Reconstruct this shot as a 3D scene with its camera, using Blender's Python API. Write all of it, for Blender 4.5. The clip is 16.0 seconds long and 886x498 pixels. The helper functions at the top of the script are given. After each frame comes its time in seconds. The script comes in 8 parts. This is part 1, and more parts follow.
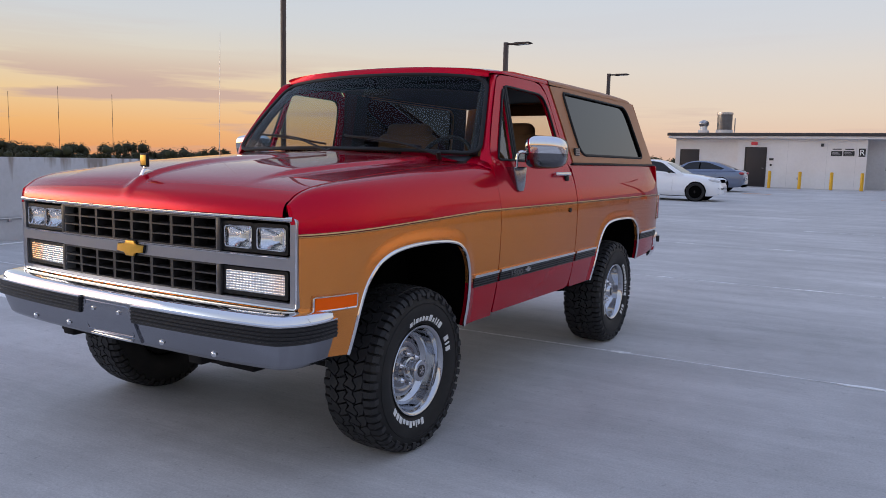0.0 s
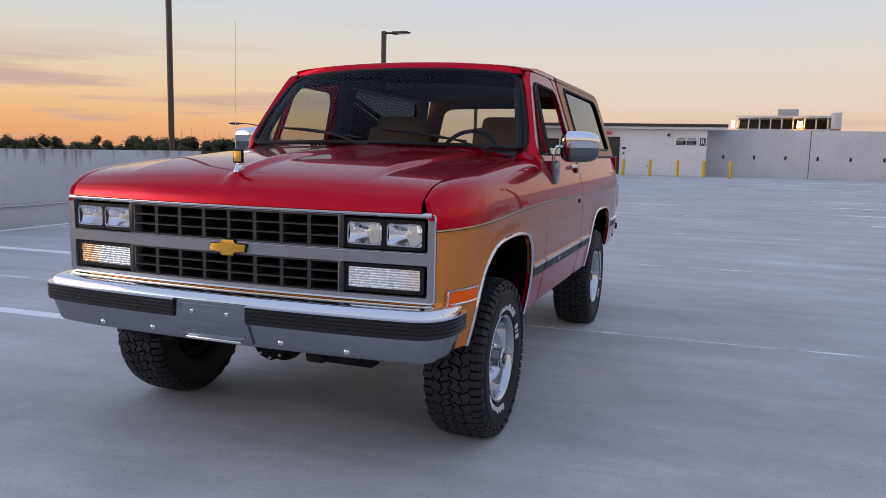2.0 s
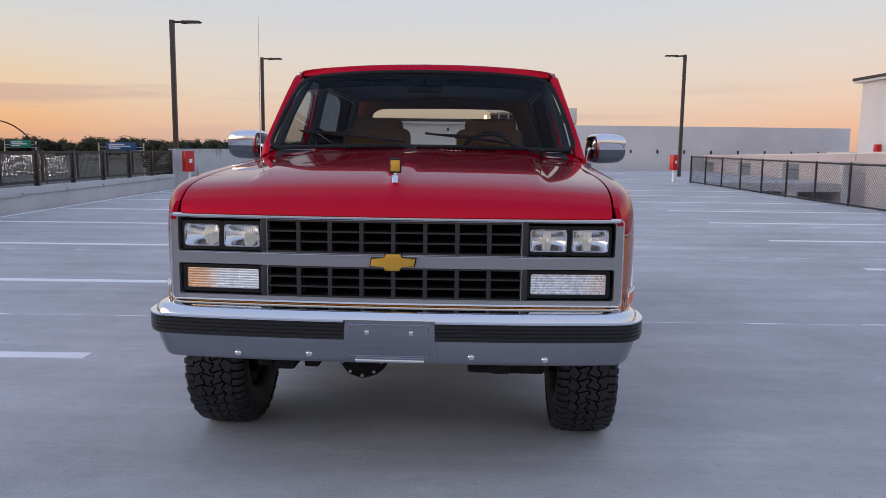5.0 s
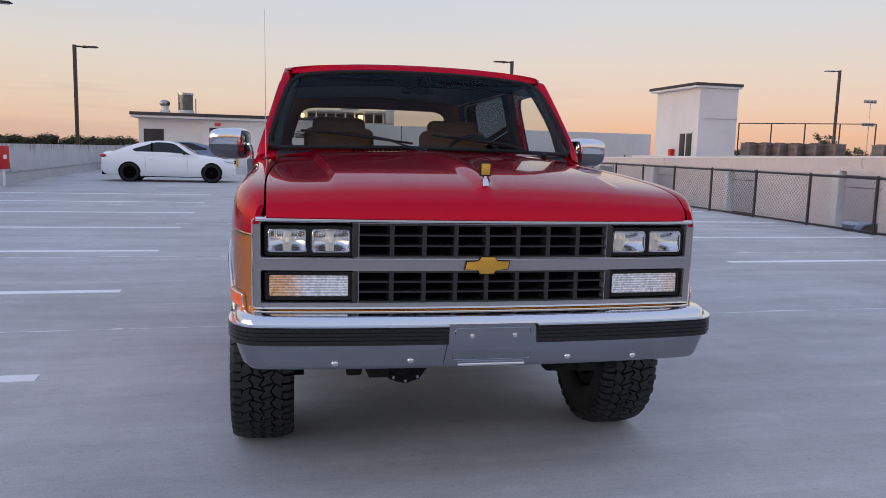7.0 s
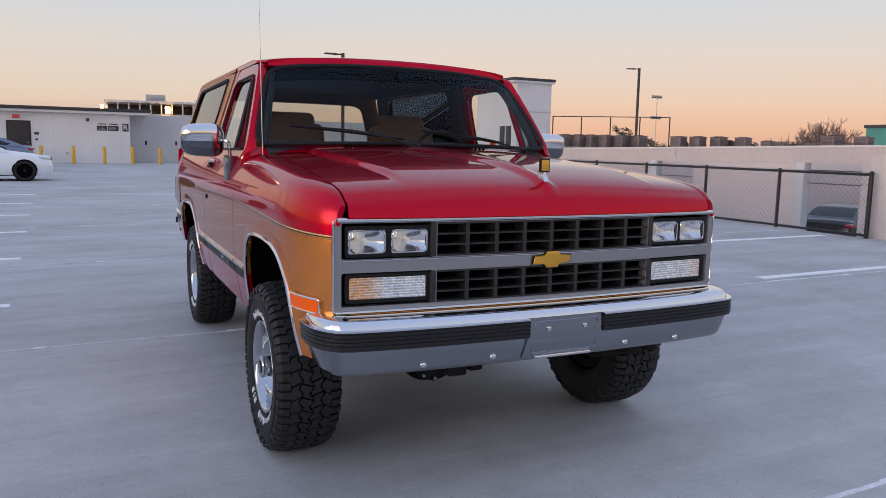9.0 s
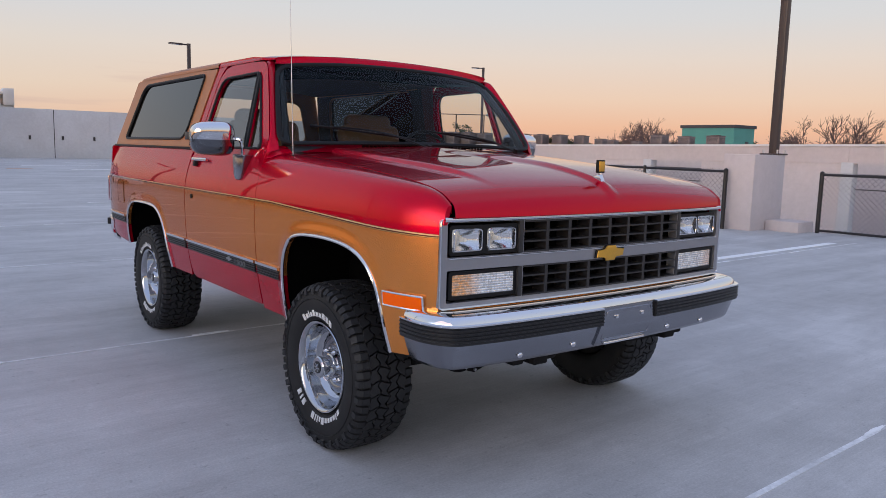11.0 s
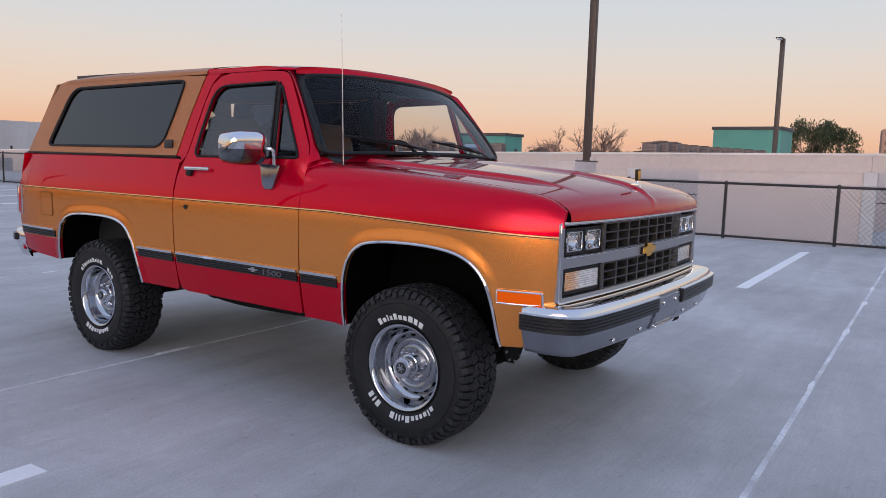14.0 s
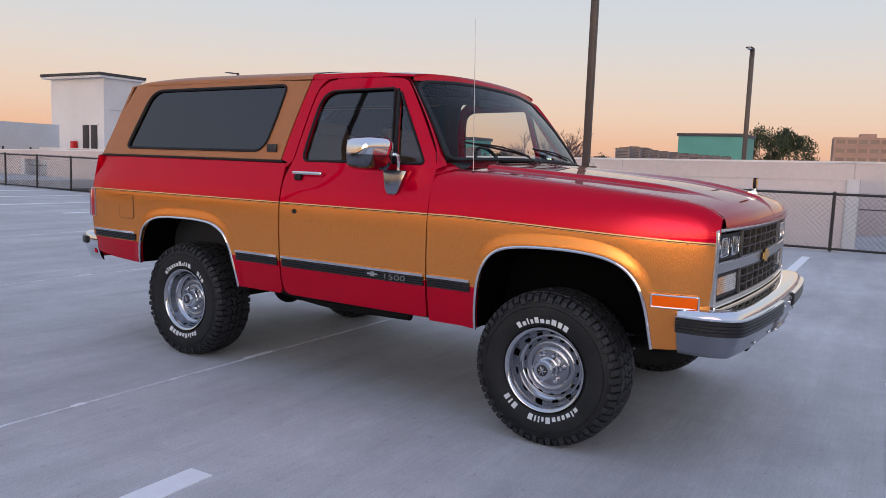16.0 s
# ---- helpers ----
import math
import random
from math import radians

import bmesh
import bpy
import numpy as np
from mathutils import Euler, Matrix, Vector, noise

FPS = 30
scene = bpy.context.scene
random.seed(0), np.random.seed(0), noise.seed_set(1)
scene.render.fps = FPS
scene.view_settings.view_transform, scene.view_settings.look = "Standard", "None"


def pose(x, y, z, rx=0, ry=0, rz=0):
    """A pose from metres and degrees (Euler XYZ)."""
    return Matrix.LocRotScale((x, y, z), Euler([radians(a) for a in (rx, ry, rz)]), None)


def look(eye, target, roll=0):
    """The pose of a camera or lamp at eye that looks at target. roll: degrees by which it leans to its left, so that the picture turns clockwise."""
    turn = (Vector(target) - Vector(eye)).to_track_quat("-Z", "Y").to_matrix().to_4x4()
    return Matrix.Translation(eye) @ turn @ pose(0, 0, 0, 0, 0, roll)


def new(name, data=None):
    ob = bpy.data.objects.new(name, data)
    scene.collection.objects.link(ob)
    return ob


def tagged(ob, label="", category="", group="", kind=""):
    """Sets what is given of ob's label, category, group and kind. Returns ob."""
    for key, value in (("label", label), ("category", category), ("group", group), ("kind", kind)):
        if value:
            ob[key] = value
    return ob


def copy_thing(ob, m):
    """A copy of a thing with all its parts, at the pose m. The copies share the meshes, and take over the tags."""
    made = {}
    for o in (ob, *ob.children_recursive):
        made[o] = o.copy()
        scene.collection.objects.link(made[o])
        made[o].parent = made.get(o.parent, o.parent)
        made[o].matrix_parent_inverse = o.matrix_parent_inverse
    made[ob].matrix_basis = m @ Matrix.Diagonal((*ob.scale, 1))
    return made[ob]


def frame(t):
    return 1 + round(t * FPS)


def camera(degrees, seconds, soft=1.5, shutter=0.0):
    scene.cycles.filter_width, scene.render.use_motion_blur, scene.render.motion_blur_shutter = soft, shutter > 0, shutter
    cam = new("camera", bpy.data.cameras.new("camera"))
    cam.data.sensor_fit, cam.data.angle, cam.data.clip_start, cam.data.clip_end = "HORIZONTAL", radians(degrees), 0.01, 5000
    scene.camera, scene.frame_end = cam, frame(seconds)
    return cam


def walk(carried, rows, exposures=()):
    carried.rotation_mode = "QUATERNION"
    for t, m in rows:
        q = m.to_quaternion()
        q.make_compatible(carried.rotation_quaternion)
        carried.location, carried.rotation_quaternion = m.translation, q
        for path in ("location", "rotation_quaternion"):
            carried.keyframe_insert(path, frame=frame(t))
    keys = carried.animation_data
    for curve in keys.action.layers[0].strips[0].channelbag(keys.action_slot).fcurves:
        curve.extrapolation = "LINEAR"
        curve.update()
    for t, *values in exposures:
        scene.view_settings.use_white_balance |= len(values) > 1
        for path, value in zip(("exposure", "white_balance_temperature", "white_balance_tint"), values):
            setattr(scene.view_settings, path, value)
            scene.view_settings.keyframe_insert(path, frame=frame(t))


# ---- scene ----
cam = camera(60.7, 16.0, soft=0.7)
PATH = [
    (0, (2.836, -2.862, 1.343), (1.798, -1.169, 1.109), 1.3),
    (0.5, (2.62, -2.998, 1.356), (1.664, -1.258, 1.113), 1.3),
    (1, (2.406, -3.174, 1.358), (1.532, -1.392, 1.11), 1.3),
    (1.5, (2.191, -3.341, 1.372), (1.404, -1.52, 1.117), 1.3),
    (2, (1.928, -3.427, 1.353), (1.238, -1.568, 1.097), 1.3),
    (2.5, (1.696, -3.513, 1.364), (1.103, -1.62, 1.109), 1.3),
    (3, (1.44, -3.66, 1.379), (0.944, -1.74, 1.125), 1.2),
    (3.5, (1.199, -3.738, 1.371), (0.796, -1.795, 1.117), 0.8),
    (4, (0.912, -3.76, 1.38), (0.602, -1.802, 1.119), 0.6),
    (6.5, (-0.504, -3.711, 1.379), (-0.219, -1.748, 1.122), 1.3),
    (7, (-0.764, -3.678, 1.375), (-0.369, -1.734, 1.122), 1.5),
    (7.5, (-1.02, -3.573, 1.375), (-0.517, -1.654, 1.124), 1.6),
    (8, (-1.264, -3.521, 1.373), (-0.649, -1.636, 1.118), 1.5),
    (8.5, (-1.526, -3.501, 1.385), (-0.794, -1.657, 1.127), 1.3),
    (9, (-1.702, -3.379, 1.372), (-0.857, -1.586, 1.11), 1.1),
    (11.3, (-2.717, -2.932, 1.377), (-1.451, -1.405, 1.118), 1.6),
    (11.5, (-2.78, -2.885, 1.379), (-1.472, -1.394, 1.124), 1.7),
    (12, (-2.982, -2.782, 1.374), (-1.565, -1.392, 1.128), 2.1),
    (12.5, (-3.208, -2.689, 1.379), (-1.697, -1.399, 1.145), 2.2),
    (13, (-3.366, -2.51, 1.356), (-1.792, -1.297, 1.126), 2.1),
    (13.5, (-3.535, -2.336, 1.365), (-1.928, -1.167, 1.136), 1.9),
    (14, (-3.767, -2.187, 1.361), (-2.148, -1.037, 1.128), 1.6),
    (14.5, (-3.919, -2.06, 1.347), (-2.294, -0.917, 1.111), 1.5),
    (15, (-4.035, -1.845, 1.348), (-2.403, -0.714, 1.115), 1.6),
    (15.5, (-4.136, -1.669, 1.347), (-2.486, -0.562, 1.118), 1.9),
    (16, (-4.317, -1.509, 1.35), (-2.639, -0.444, 1.129), 2.1),
]
walk(cam, [(t, look(eye, target, roll)) for t, eye, target, roll in PATH])
scene.view_settings.exposure = 0.0

# sky colours by height (0 horizon, 1 zenith), towards the sunset and away from it
SUNSET = 195.0
SKY_STRENGTH = 1.0
SUN_POWER = 0.5
GLOW = 8.2  # how much brighter the sky is over the set sun
SKY_WEST = [(0.0, (0.82, 0.33, 0.11)), (0.035, (0.88, 0.47, 0.17)), (0.07, (0.85, 0.60, 0.32)), (0.115, (0.74, 0.66, 0.52)), (0.16, (0.64, 0.66, 0.67)), (0.22, (0.57, 0.64, 0.75)), (0.45, (0.48, 0.57, 0.80)), (1.0, (0.43, 0.54, 0.85))]
SKY_EAST = [(0.0, (0.72, 0.41, 0.31)), (0.03, (0.86, 0.51, 0.34)), (0.065, (0.85, 0.62, 0.47)), (0.115, (0.79, 0.68, 0.60)), (0.16, (0.70, 0.69, 0.69)), (0.22, (0.63, 0.68, 0.74)), (0.45, (0.51, 0.59, 0.80)), (1.0, (0.43, 0.54, 0.85))]

SKY_NORTH = [(0.0, (0.66, 0.45, 0.36)), (0.03, (0.77, 0.57, 0.44)), (0.065, (0.78, 0.65, 0.53)), (0.115, (0.74, 0.68, 0.62)), (0.16, (0.66, 0.67, 0.70)), (0.22, (0.60, 0.66, 0.75)), (0.45, (0.50, 0.58, 0.80)), (1.0, (0.43, 0.54, 0.85))]
NORTH = 94.0


# ---- world and light ----
world = bpy.data.worlds.new("dusk_sky")
scene.world = world
world.use_nodes = True


def nodes_of(tree):
    tree.nodes.clear()

    def add(kind, **values):
        n = tree.nodes.new(kind)
        for key, value in values.items():
            if key in ("operation", "blend_type", "data_type", "noise_dimensions", "interpolation_type", "feature", "distance", "wave_type", "bands_direction", "clamp", "use_clamp"):
                exec_set(n, key, value)
            else:
                n.inputs[int(key[1:]) if key[0] == "i" and key[1:].isdigit() else key.replace("_", " ")].default_value = value
        return n

    def link(a, b, out=0, into=0):
        tree.links.new(a.outputs[out], b.inputs[into])

    return add, link


def exec_set(n, key, value):
    if key == "operation":
        n.operation = value
    elif key == "blend_type":
        n.blend_type = value
    elif key == "data_type":
        n.data_type = value
    elif key == "noise_dimensions":
        n.noise_dimensions = value
    elif key == "feature":
        n.feature = value
    elif key == "distance":
        n.distance = value
    elif key == "wave_type":
        n.wave_type = value
    elif key == "bands_direction":
        n.bands_direction = value
    elif key == "use_clamp":
        n.use_clamp = value


def ramp_node(add, stops):
    n = add("ShaderNodeValToRGB")
    while len(n.color_ramp.elements) < len(stops):
        n.color_ramp.elements.new(0.5)
    for e, (p, c) in zip(n.color_ramp.elements, stops):
        e.position, e.color = p, (*c, 1)
    return n


add, link = nodes_of(world.node_tree)
coord = add("ShaderNodeTexCoord")
split = add("ShaderNodeSeparateXYZ")
link(coord, split, 0)
rise = add("ShaderNodeMath", operation="MULTIPLY", i1=1.0)
link(split, rise, 2)
west = ramp_node(add, SKY_WEST)
east = ramp_node(add, SKY_EAST)
link(rise, west), link(rise, east)
toward = add("ShaderNodeVectorMath", operation="DOT_PRODUCT", i1=(math.cos(radians(SUNSET)), math.sin(radians(SUNSET)), 0.0))
link(coord, toward, 0)
side = add("ShaderNodeMapRange")
side.inputs[1].default_value, side.inputs[2].default_value = -0.25, 0.785
tree = world.node_tree
tree.links.new(toward.outputs["Value"], side.inputs[0])
mixed = add("ShaderNodeMix", data_type="RGBA")
tree.links.new(side.outputs[0], mixed.inputs[0])
tree.links.new(east.outputs[0], mixed.inputs[6])
tree.links.new(west.outputs[0], mixed.inputs[7])
# paler between the two
north = ramp_node(add, SKY_NORTH)
link(rise, north)
across = add("ShaderNodeVectorMath", operation="DOT_PRODUCT", i1=(math.cos(radians(NORTH)), math.sin(radians(NORTH)), 0.0))
link(coord, across, 0)
pale = add("ShaderNodeMapRange")
pale.interpolation_type = "SMOOTHSTEP"
for i, v in enumerate((0.87, 0.995, 0.0, 0.8)):
    pale.inputs[i + 1].default_value = v
tree.links.new(across.outputs["Value"], pale.inputs[0])
blended = add("ShaderNodeMix", data_type="RGBA")
tree.links.new(pale.outputs[0], blended.inputs[0])
tree.links.new(mixed.outputs[2], blended.inputs[6])
tree.links.new(north.outputs[0], blended.inputs[7])
mixed = blended
# thin flat streaks of cloud low over the sunset
stretch = add("ShaderNodeMapping")
stretch.inputs["Scale"].default_value = (2.0, 2.0, 30.0)
link(coord, stretch, 0)
streak = add("ShaderNodeTexNoise", Scale=1.3, Detail=5.0, Roughness=0.55)
link(stretch, streak)
cover = ramp_node(add, [(0.52, (0, 0, 0)), (0.62, (1, 1, 1))])
link(streak, cover)
height = ramp_node(add, [(0.0, (0.3,) * 3), (0.03, (1,) * 3), (0.085, (0.9,) * 3), (0.12, (0.15,) * 3), (0.2, (0.04,) * 3), (0.3, (0,) * 3)])
link(rise, height)
amount = add("ShaderNodeMath", operation="MULTIPLY")
link(cover, amount, 0, 0), link(height, amount, 0, 1)
amount2 = add("ShaderNodeMath", operation="MULTIPLY")
streaky = add("ShaderNodeMapRange", i1=0.0, i2=0.8, i3=0.0, i4=1.0)
link(side, streaky)
thin = add("ShaderNodeMath", operation="MULTIPLY", i1=0.5)
link(pale, thin)
most = add("ShaderNodeMath", operation="MAXIMUM")
link(streaky, most, 0, 0), link(thin, most, 0, 1)
link(amount, amount2, 0, 0), link(most, amount2, 0, 1)
amount3 = add("ShaderNodeMath", operation="MULTIPLY", i1=0.85)
link(amount2, amount3)
clouded = add("ShaderNodeMix", data_type="RGBA")
clouded.inputs[7].default_value = (0.55, 0.38, 0.36, 1)
link(amount3, clouded), tree.links.new(mixed.outputs[2], clouded.inputs[6])
# the afterglow: brighter towards the set sun and the horizon
near_sun = add("ShaderNodeMapRange")
near_sun.interpolation_type = "SMOOTHSTEP"
near_sun.inputs[1].default_value, near_sun.inputs[2].default_value = 0.74, 1.0
tree.links.new(toward.outputs["Value"], near_sun.inputs[0])
low_sky = add("ShaderNodeMapRange")
low_sky.interpolation_type = "SMOOTHSTEP"
for i, v in enumerate((0.0, 0.42, GLOW, 0.0)):
    low_sky.inputs[i + 1].default_value = v
tree.links.new(rise.outputs[0], low_sky.inputs[0])
glow = add("ShaderNodeMath", operation="MULTIPLY")
tree.links.new(near_sun.outputs[0], glow.inputs[0]), tree.links.new(low_sky.outputs[0], glow.inputs[1])
lift = add("ShaderNodeMath", operation="MULTIPLY_ADD", i1=SKY_STRENGTH, i2=SKY_STRENGTH)
link(glow, lift)
back = add("ShaderNodeBackground")
tree.links.new(lift.outputs[0], back.inputs[1])
tree.links.new(clouded.outputs[2], back.inputs[0])
final = add("ShaderNodeOutputWorld")
link(back, final)

sun = new("low_sun", bpy.data.lights.new("low_sun", "SUN"))
sun.data.energy, sun.data.angle, sun.data.color = SUN_POWER, radians(50), (1.0, 0.62, 0.42)
sun.matrix_world = look((math.cos(radians(SUNSET)) * 60, math.sin(radians(SUNSET)) * 60, 60 * math.tan(radians(9))), (0, 0, 0))


# ---- materials ----
def material(name, color, rough=0.5, metal=0.0, coat=0.0, second=None, scale=8.0, amount=0.5, fine=0.0, bump=0.0, bump_scale=40.0, spec=0.5, island=0.0, emit=0.0):
    """A surface with grain at two scales: second is the colour of its stains; fine varies the value from piece to piece of grain."""
    m = bpy.data.materials.new(name)
    m.use_nodes = True
    add, link = nodes_of(m.node_tree)
    p = add("ShaderNodeBsdfPrincipled", Roughness=rough, Metallic=metal)
    p.inputs["Base Color"].default_value = (*color, 1)
    p.inputs["Coat Weight"].default_value, p.inputs["Coat Roughness"].default_value = coat, 0.03
    p.inputs["Specular IOR Level"].default_value = spec
    o = add("ShaderNodeOutputMaterial")
    link(p, o)
    place = add("ShaderNodeTexCoord")
    last = None
    if second:
        big = add("ShaderNodeTexNoise", Scale=scale, Detail=6.0, Roughness=0.6)
        link(place, big, 3)
        spread = ramp_node(add, [(0.38, (0, 0, 0)), (0.66, (amount,) * 3)])
        link(big, spread)
        mix = add("ShaderNodeMix", data_type="RGBA")
        mix.inputs[6].default_value, mix.inputs[7].default_value = (*color, 1), (*second, 1)
        link(spread, mix)
        last = mix, 2
    if fine:
        small = add("ShaderNodeTexNoise", Scale=scale * 14, Detail=4.0, Roughness=0.7)
        link(place, small, 3)
        span = add("ShaderNodeMapRange", i1=0.3, i2=0.7, i3=1 - fine, i4=1 + fine)
        link(small, span)
        tint = add("ShaderNodeVectorMath", operation="SCALE")
        if last:
            link(last[0], tint, last[1])
        else:
            tint.inputs[0].default_value = color
        m.node_tree.links.new(span.outputs[0], tint.inputs["Scale"])
        last = tint, 0
    if island:
        info = add("ShaderNodeNewGeometry")
        span = add("ShaderNodeMapRange", i1=0.0, i2=1.0, i3=1 - island, i4=1 + island)
        m.node_tree.links.new(info.outputs["Random Per Island"], span.inputs[0])
        tint = add("ShaderNodeVectorMath", operation="SCALE")
        if last:
            link(last[0], tint, last[1])
        else:
            tint.inputs[0].default_value = color
        m.node_tree.links.new(span.outputs[0], tint.inputs["Scale"])
        last = tint, 0
    if last:
        m.node_tree.links.new(last[0].outputs[last[1]], p.inputs["Base Color"])
    if bump:
        grain = add("ShaderNodeTexNoise", Scale=bump_scale, Detail=5.0, Roughness=0.65)
        link(place, grain, 3)
        relief = add("ShaderNodeBump", Strength=bump, Distance=0.01)
        link(grain, relief, 0, 2)
        m.node_tree.links.new(relief.outputs[0], p.inputs["Normal"])
    if emit:
        p.inputs["Emission Color"].default_value, p.inputs["Emission Strength"].default_value = (*color, 1), emit
    return m


def pane_material(name, tint, base=0.022, rough=0.0, steep=5.0):
    """Thin glass: lets light through with a tint and mirrors more at a glance."""
    m = bpy.data.materials.new(name)
    m.use_nodes = True
    add, link = nodes_of(m.node_tree)
    clear = add("ShaderNodeBsdfTransparent")
    clear.inputs[0].default_value = (*tint, 1)
    gloss = add("ShaderNodeBsdfGlossy", Roughness=rough)
    facing = add("ShaderNodeLayerWeight", Blend=0.5)
    power = add("ShaderNodeMath", operation="POWER", i1=steep)
    m.node_tree.links.new(facing.outputs["Facing"], power.inputs[0])
    fres = add("ShaderNodeMapRange", i1=0.0, i2=1.0, i3=base, i4=0.95)
    link(power, fres)
    mix = add("ShaderNodeMixShader")
    link(fres, mix), link(clear, mix, 0, 1), link(gloss, mix, 0, 2)
    o = add("ShaderNodeOutputMaterial")
    link(mix, o)
    return m


# ---- mesh helpers ----
def finish(name, bm, mat, parent=None, label="", sharp=38):
    bmesh.ops.recalc_face_normals(bm, faces=bm.faces)
    me = bpy.data.meshes.new(name)
    bm.to_mesh(me)
    bm.free()
    return dress(name, me, mat, parent, label, sharp)


def dress(name, me, mat, parent=None, label="", sharp=38):
    me.materials.append(mat)
    me.shade_smooth()
    if sharp:
        me.set_sharp_from_angle(angle=radians(sharp))
    ob = new(name, me)
    if parent:
        ob.parent = parent
    if label:
        tagged(ob, label)
    return ob


def part(name, bm, mat, parent, label="", sharp=38):
    return finish(name, bm, mat, parent, label, sharp)


def root(name, m, label, category, group="", kind=""):
    ob = new(name)
    ob.matrix_world = m
    ob.empty_display_size = 0.2
    return tagged(ob, label, category, group, kind)


def box(bm, lo, hi, bevel=0.0, m=None, segments=2):
    c = [(a + b) / 2 for a, b in zip(lo, hi)]
    s = [b - a for a, b in zip(lo, hi)]
    mat = Matrix.Translation(c) @ Matrix.Diagonal((*s, 1))
    made = bmesh.ops.create_cube(bm, size=1.0, matrix=(m @ mat) if m else mat)["verts"]
    if bevel:
        edges = list({e for v in made for e in v.link_edges})
        bmesh.ops.bevel(bm, geom=edges, offset=bevel, segments=segments, affect="EDGES", profile=0.5)
    return bm


def cyl(bm, a, b, r, r2=None, n=16, caps=True):
    a, b = Vector(a), Vector(b)
    m = Matrix.Translation((a + b) / 2) @ (b - a).to_track_quat("Z", "Y").to_matrix().to_4x4()
    bmesh.ops.create_cone(bm, cap_ends=caps, segments=n, radius1=r, radius2=r if r2 is None else r2, depth=(b - a).length, matrix=m)
    return bm


def tube(bm, pts, r, n=8, closed=False, flat=1.0, up=None):
    """A round bar along pts; flat squeezes it along its second axis."""
    pts = [Vector(p) for p in pts]
    rings = []
    prev = Vector(up) if up else None
    for i, p in enumerate(pts):
        q = pts[(i + 1) % len(pts)] if closed or i + 1 < len(pts) else p
        o = pts[i - 1] if closed or i else p
        d = (q - o).normalized()
        if prev is None:
            prev = d.orthogonal().normalized()
        side = (prev - d * prev.dot(d)).normalized()
        prev = side
        third = d.cross(side)
        rr = r(i / max(1, len(pts) - 1)) if callable(r) else r
        rings.append([bm.verts.new(p + side * math.cos(2 * math.pi * k / n) * rr + third * math.sin(2 * math.pi * k / n) * rr * flat) for k in range(n)])
    bridge(bm, rings, closed, True, not closed)
    return bm


def bridge(bm, rings, loop=False, around=True, caps=False):
    count = len(rings)
    for i in range(count if loop else count - 1):
        a, b = rings[i], rings[(i + 1) % count]
        n = len(a)
        for k in range(n if around else n - 1):
            try:
                bm.faces.new((a[k], a[(k + 1) % n], b[(k + 1) % n], b[k]))
            except ValueError:
                pass
    if caps:
        bm.faces.new(rings[0][::-1])
        bm.faces.new(rings[-1])
    return bm


def grid(bm, fn, nu, nv):
    rows = [[bm.verts.new(fn(i / nu, j / nv)) for j in range(nv + 1)] for i in range(nu + 1)]
    bridge(bm, rows, False, False)
    return rows


def prism(bm, poly, lo, hi, axis=0, bevel=0.0):
    """A flat outline pushed out along an axis (0 x, 1 y, 2 z) from lo to hi; the outline gives the other two in order."""
    def at(p, w):
        return [(w, p[0], p[1]), (p[0], w, p[1]), (p[0], p[1], w)][axis]
    a = [bm.verts.new(at(p, lo)) for p in poly]
    b = [bm.verts.new(at(p, hi)) for p in poly]
    made = [bm.faces.new(a[::-1]), bm.faces.new(b)]
    n = len(poly)
    for i in range(n):
        made.append(bm.faces.new((a[i], a[(i + 1) % n], b[(i + 1) % n], b[i])))
    if bevel:
        edges = [e for e in {e for f in made[:2] for e in f.edges}]
        bmesh.ops.bevel(bm, geom=edges, offset=bevel, segments=2, affect="EDGES", profile=0.5)
    return bm


def curve_through(pts, step=6, closed=False):
    """A smooth line through pts (Catmull-Rom)."""
    pts = [Vector(p) for p in pts]
    out = []
    n = len(pts)
    for i in range(n if closed else n - 1):
        p0 = pts[i - 1] if closed or i else pts[0]
        p1, p2 = pts[i], pts[(i + 1) % n]
        p3 = pts[(i + 2) % n] if closed or i + 2 < n else pts[-1]
        for k in range(step):
            t = k / step
            out.append(0.5 * (2 * p1 + (p2 - p0) * t + (2 * p0 - 5 * p1 + 4 * p2 - p3) * t * t + (3 * p1 - p0 - 3 * p2 + p3) * t ** 3))
    if not closed:
        out.append(pts[-1])
    return out


def rounded(poly, r, n=5):
    """A polygon with its corners rounded by r (one radius, or one for each corner)."""
    out = []
    count = len(poly)
    for i in range(count):
        p = Vector(poly[i])
        a, b = Vector(poly[i - 1]) - p, Vector(poly[(i + 1) % count]) - p
        rr = r[i] if isinstance(r, (list, tuple)) else r
        if rr <= 0:
            out.append(p)
            continue
        cut = min(rr, a.length * 0.48, b.length * 0.48)
        s, e = p + a.normalized() * cut, p + b.normalized() * cut
        for k in range(n + 1):
            t = k / n
            out.append((1 - t) ** 2 * s + 2 * t * (1 - t) * p + t * t * e)
    return out


